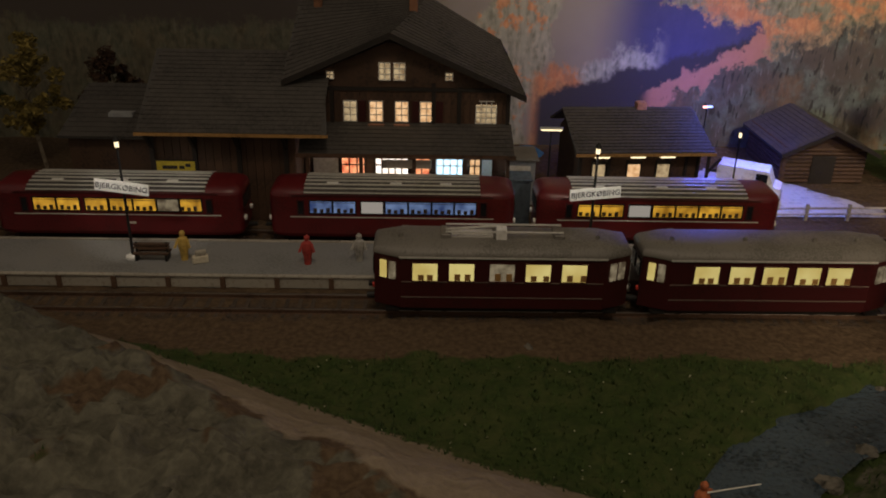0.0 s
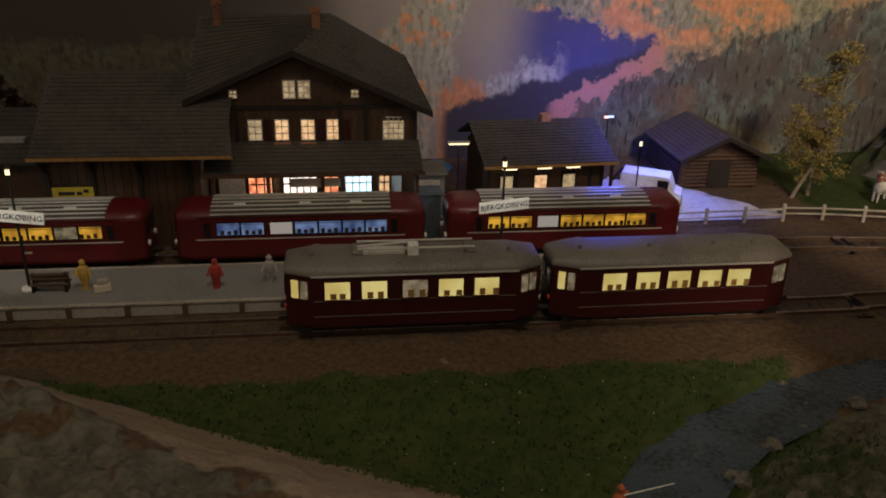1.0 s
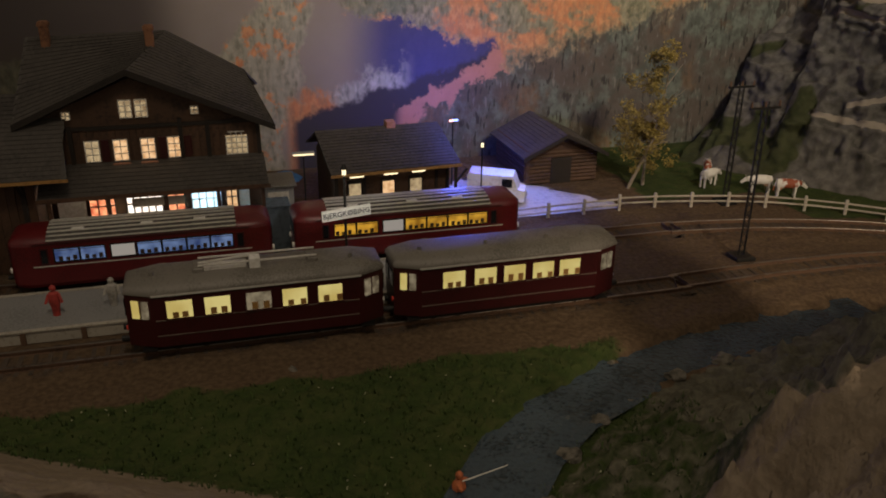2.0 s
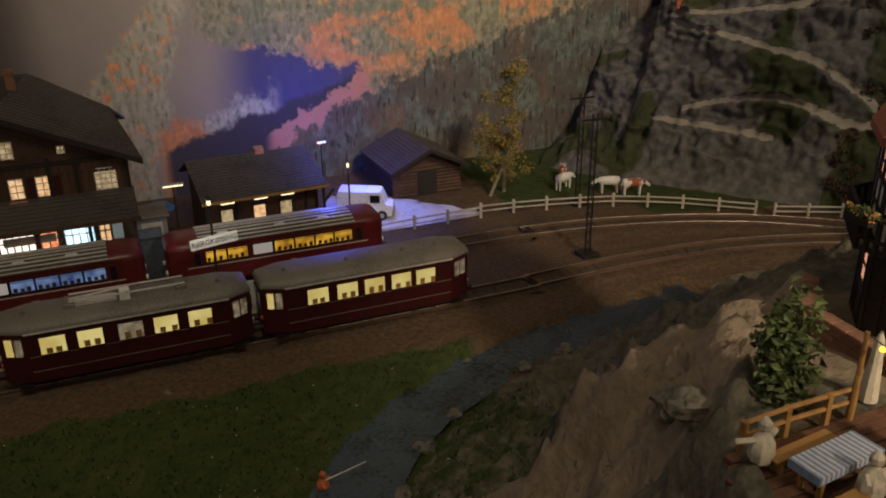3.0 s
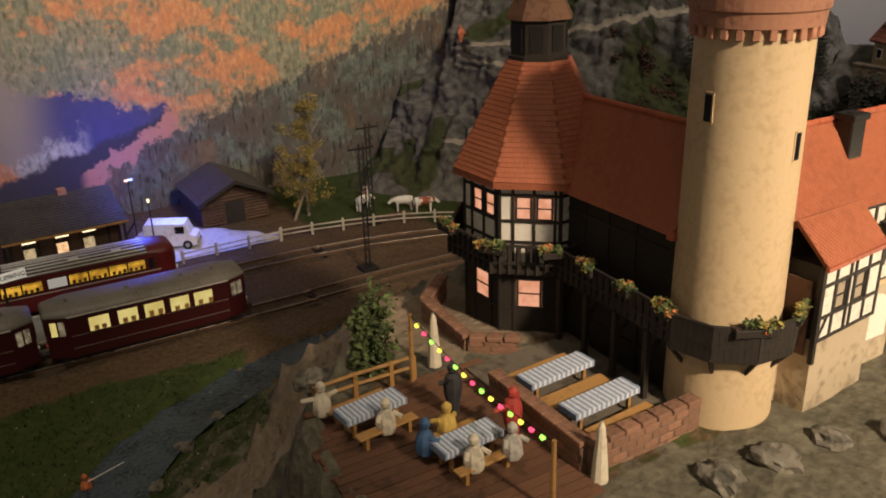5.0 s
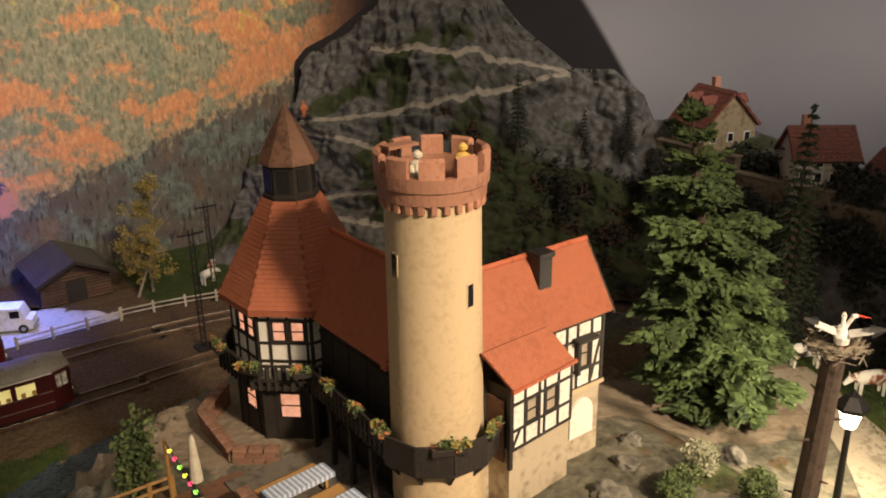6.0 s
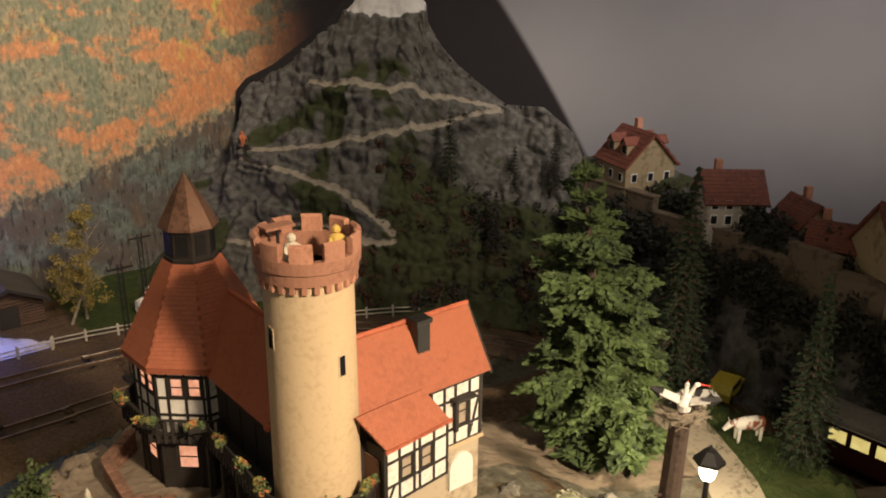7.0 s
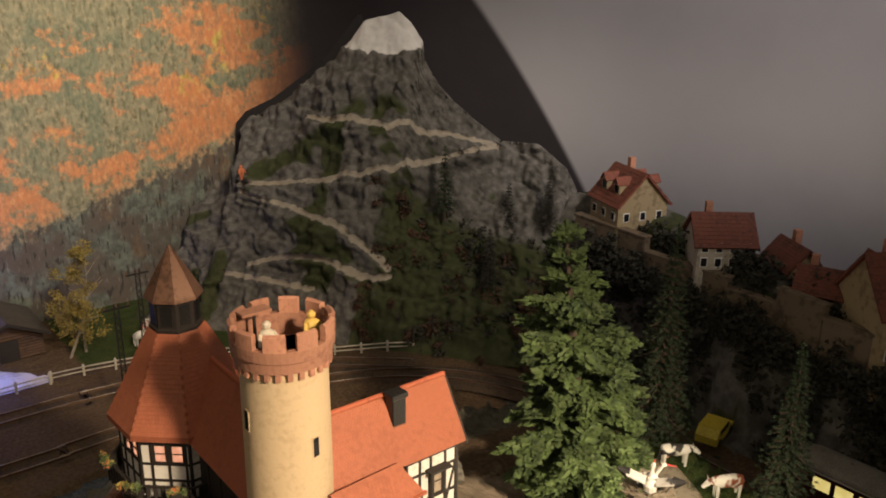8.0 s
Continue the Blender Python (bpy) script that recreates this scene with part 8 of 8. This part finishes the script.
# ---- far things ----
def pylon(x, y, z, h, label, arms=True):
    t = thing("catenary_mast", label, "mast", (x, y, z), 0, "catenary masts")
    for s in (-1, 1):
        part("chord", B(s * 0.2 - 0.045, s * 0.2 + 0.045, -0.045, 0.045, 0, h), "black_metal", t)
    bm = bmesh.new()
    k = 0
    while k * 0.7 < h - 0.7:
        rod(bm, (-0.2, 0, k * 0.7), (0.2, 0, (k + 1) * 0.7), 0.03, n=4)
        rod(bm, (0.2, 0, k * 0.7), (-0.2, 0, (k + 1) * 0.7), 0.03, n=4)
        k += 1
    part("lacing", bm, "black_metal", t)
    part("foot", B(-0.7, 0.7, -0.7, 0.7, -0.1, 0.25, 0.05), "black_metal", t)
    if arms:
        part("cross_arm", B(-1.1, 1.1, -0.08, 0.08, h - 0.5, h - 0.35), "black_metal", t)
        for xx in (-1.0, 0, 1.0):
            part("insulator", R((xx, 0, h - 0.35), (xx, 0, h), 0.09, 0.06, 6), "rust", t)


pylon(26.2, -1.4, -0.75, 10.6, "dark lattice mast on a heavy foot between the tracks")
pylon(31.4, 8.6, -0.8, 9.6, "dark lattice mast behind the meadow fence")


def town_house(x, y, z, w, d, h, rh, rz, wall, roof, rows, cols, label, dormers=False):
    """A town house: ridge along its local y, gable to -y; windows on the gable and the -x side."""
    t = thing("town_house", label, "house", (x, y, z), rz, "houses of the hill town")
    part("wall", P([(-w / 2, -3), (w / 2, -3), (w / 2, h), (0, h + rh), (-w / 2, h)], "y", -d / 2, d / 2), wall, t)
    for s in (-1, 1):
        slab(t, "roof", [(s * (w / 2 + 0.35), -d / 2 - 0.35, h - 0.25), (0, -d / 2 - 0.35, h + rh + 0.12), (0, d / 2 + 0.35, h + rh + 0.12), (s * (w / 2 + 0.35), d / 2 + 0.35, h - 0.25)], 0.2, roof, "red tiled roof")
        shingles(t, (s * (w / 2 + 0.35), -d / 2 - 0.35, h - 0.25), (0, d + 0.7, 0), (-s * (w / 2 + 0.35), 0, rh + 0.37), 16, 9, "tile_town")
    for r in range(rows):
        for c in range(cols):
            zz = 0.9 + r * 1.35
            xx = -w / 2 + w * (c + 0.5) / cols
            f = part("window", B(xx - 0.34, xx + 0.34, -d / 2 - 0.07, -d / 2 + 0.05, zz - 0.45, zz + 0.45), "white_paint", t)
            part("pane", B(xx - 0.26, xx + 0.26, -d / 2 - 0.10, -d / 2 - 0.05, zz - 0.37, zz + 0.37), "glass_dark", f)
            yy = -d / 2 + d * (c + 0.5) / cols
            f = part("window", B(-w / 2 - 0.07, -w / 2 + 0.05, yy - 0.34, yy + 0.34, zz - 0.45, zz + 0.45), "white_paint", t)
            part("pane", B(-w / 2 - 0.10, -w / 2 - 0.05, yy - 0.26, yy + 0.26, zz - 0.37, zz + 0.37), "glass_dark", f)
    if dormers:
        for yy in (-d * 0.22, d * 0.22):
            for s in (-1, 1):
                dm = part("dormer", P([(yy - 0.5, h + rh * 0.2), (yy + 0.5, h + rh * 0.2), (yy + 0.5, h + rh * 0.62), (yy, h + rh * 0.80), (yy - 0.5, h + rh * 0.62)], "x", *sorted((s * w * 0.16, s * w * 0.40))), wall, t, "small dormer with a dark pane")
                part("pane", B(*sorted((s * w * 0.40, s * (w * 0.40 + 0.05))), yy - 0.3, yy + 0.3, h + rh * 0.32, h + rh * 0.58), "glass_dark", dm)
                slab(dm, "dormer_roof", [(s * w * 0.44, yy - 0.62, h + rh * 0.60), (s * w * 0.44, yy, h + rh * 0.86), (s * w * 0.05, yy, h + rh * 0.86), (s * w * 0.05, yy - 0.62, h + rh * 0.60)], 0.08, roof)
                slab(dm, "dormer_roof", [(s * w * 0.44, yy + 0.62, h + rh * 0.60), (s * w * 0.44, yy, h + rh * 0.86), (s * w * 0.05, yy, h + rh * 0.86), (s * w * 0.05, yy + 0.62, h + rh * 0.60)], 0.08, roof)
    ch = part("chimney", B(0.4, 1.0, d * 0.15, d * 0.15 + 0.6, h + rh * 0.4, h + rh + 0.9), "brick_pink", t)


def brown_scrub():
    """Rust-brown scrub on the lower flank of the mountain, too dense to count."""
    rng = random.Random(31)
    bm = bmesh.new()
    for _ in range(90):
        u, v = rng.uniform(16, 40), rng.uniform(0.02, 0.5)
        leaves(bm, on_mountain(u, v, 1.3), rng.uniform(0.4, 1.1), 36, 0.22, 0.9, rng)
    solo("scrub", bm, "leaf_brown", "rust-brown scrub on the mountain flank", "scrub", "stuff")


brown_scrub()
M["ochre_wall"] = material("ochre_wall", (0.33, 0.26, 0.15), (0.22, 0.165, 0.095), 0.9, grain=200, stain=70, bump=0.4)
M["old_plaster"] = material("old_plaster", (0.44, 0.40, 0.33), (0.28, 0.24, 0.19), 0.9, grain=200, stain=70, bump=0.4)
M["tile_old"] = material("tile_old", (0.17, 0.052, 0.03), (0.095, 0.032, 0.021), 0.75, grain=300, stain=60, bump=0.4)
M["tile_brown"] = material("tile_brown", (0.20, 0.06, 0.035), (0.12, 0.035, 0.022), 0.75, grain=400, stain=60)
town_house(72.8, -16.8, 12.8, 5.6, 5.2, 2.2, 2.9, -18, "ochre_wall", "tile_brown", 1, 3, "ochre town house with a brown tile roof", True)
town_house(72.2, -27.9, 11.2, 4.6, 5.0, 2.6, 2.2, 50, "old_plaster", "tile_old", 2, 4, "white town house with an orange tile roof")
town_house(72.8, -37.6, 9.0, 3.6, 3.4, 2.8, 1.6, 20, "ochre_wall", "tile_old", 1, 2, "small stone town house with a red roof")
town_house(73.0, -43.8, 8.6, 7.0, 6.4, 4.0, 3.8, 55, "ochre_wall", "tile_old", 2, 4, "large town house with a wide orange roof", True)
town_house(75.5, -33.4, 9.6, 3.2, 4.2, 2.6, 1.8, -30, "ochre_wall", "tile_old", 1, 2, "narrow town house behind the town wall")


def town_wall():
    t = thing("town_wall", "yellowish stone town wall above the wooded slope", "wall", kind="structure")
    pts = [(70.2, -12.5), (69.6, -22), (69.8, -31), (70.2, -35.5), (69.4, -40), (69.2, -52)]
    zs = [12.6, 11.2, 10.2, 11.6, 10.6, 10.4]
    for (ax, ay), (bx, by), z in zip(pts, pts[1:], zs):
        L = math.hypot(bx - ax, by - ay)
        m = Matrix.Translation(((ax + bx) / 2, (ay + by) / 2, 0)) @ Matrix.Rotation(math.atan2(by - ay, bx - ax), 4, "Z")
        part("wall_stretch", B(-L / 2, L / 2, -0.4, 0.4, z - 4.2, z, 0.05, m), "town_stone", t)
        part("coping", B(-L / 2 - 0.1, L / 2 + 0.1, -0.5, 0.5, z, z + 0.2, 0.03, m), "town_stone", t)


M["town_stone"] = material("town_stone", (0.16, 0.12, 0.08), (0.08, 0.062, 0.042), 0.9, grain=160, stain=60, bump=0.7, size=0.001)
town_wall()


def yellow_car():
    t = thing("yellow_car", "small yellow car parked by the wooded slope", "car", (63.9, -34.9, -0.6), 15)
    part("body", P([(-2.1, 0.35), (2.1, 0.35), (2.15, 0.85), (1.2, 1.0), (0.75, 1.62), (-1.5, 1.62), (-2.1, 1.0)], "y", -0.92, 0.92), "yellow_paint", t, "yellow painted body")
    for s in (-1, 1):
        part("side_window", B(-1.3, 0.6, s * 0.91, s * 0.95, 1.05, 1.5), "glass_dark", t)
        for x in (-1.35, 1.35):
            part("wheel", R((x, s * 0.72, 0.38), (x, s * 0.96, 0.38), 0.38, n=14), "black_metal", t)
    part("windscreen", B(-0.04, 0.04, -0.78, 0.78, 0, 0.72, 0, Matrix.Translation((1.0, 0, 1.0)) @ Matrix.Rotation(radians(-36), 4, "Y")), "glass_dark", t)
    part("rear_window", B(-0.04, 0.04, -0.78, 0.78, 0, 0.6, 0, Matrix.Translation((-1.88, 0, 1.05)) @ Matrix.Rotation(radians(36), 4, "Y")), "glass_dark", t)


yellow_car()
railcar(62.1, -49.3, -0.05, 92, False, "dark red carriage with lit windows behind the grassy bank", "train behind the bank")
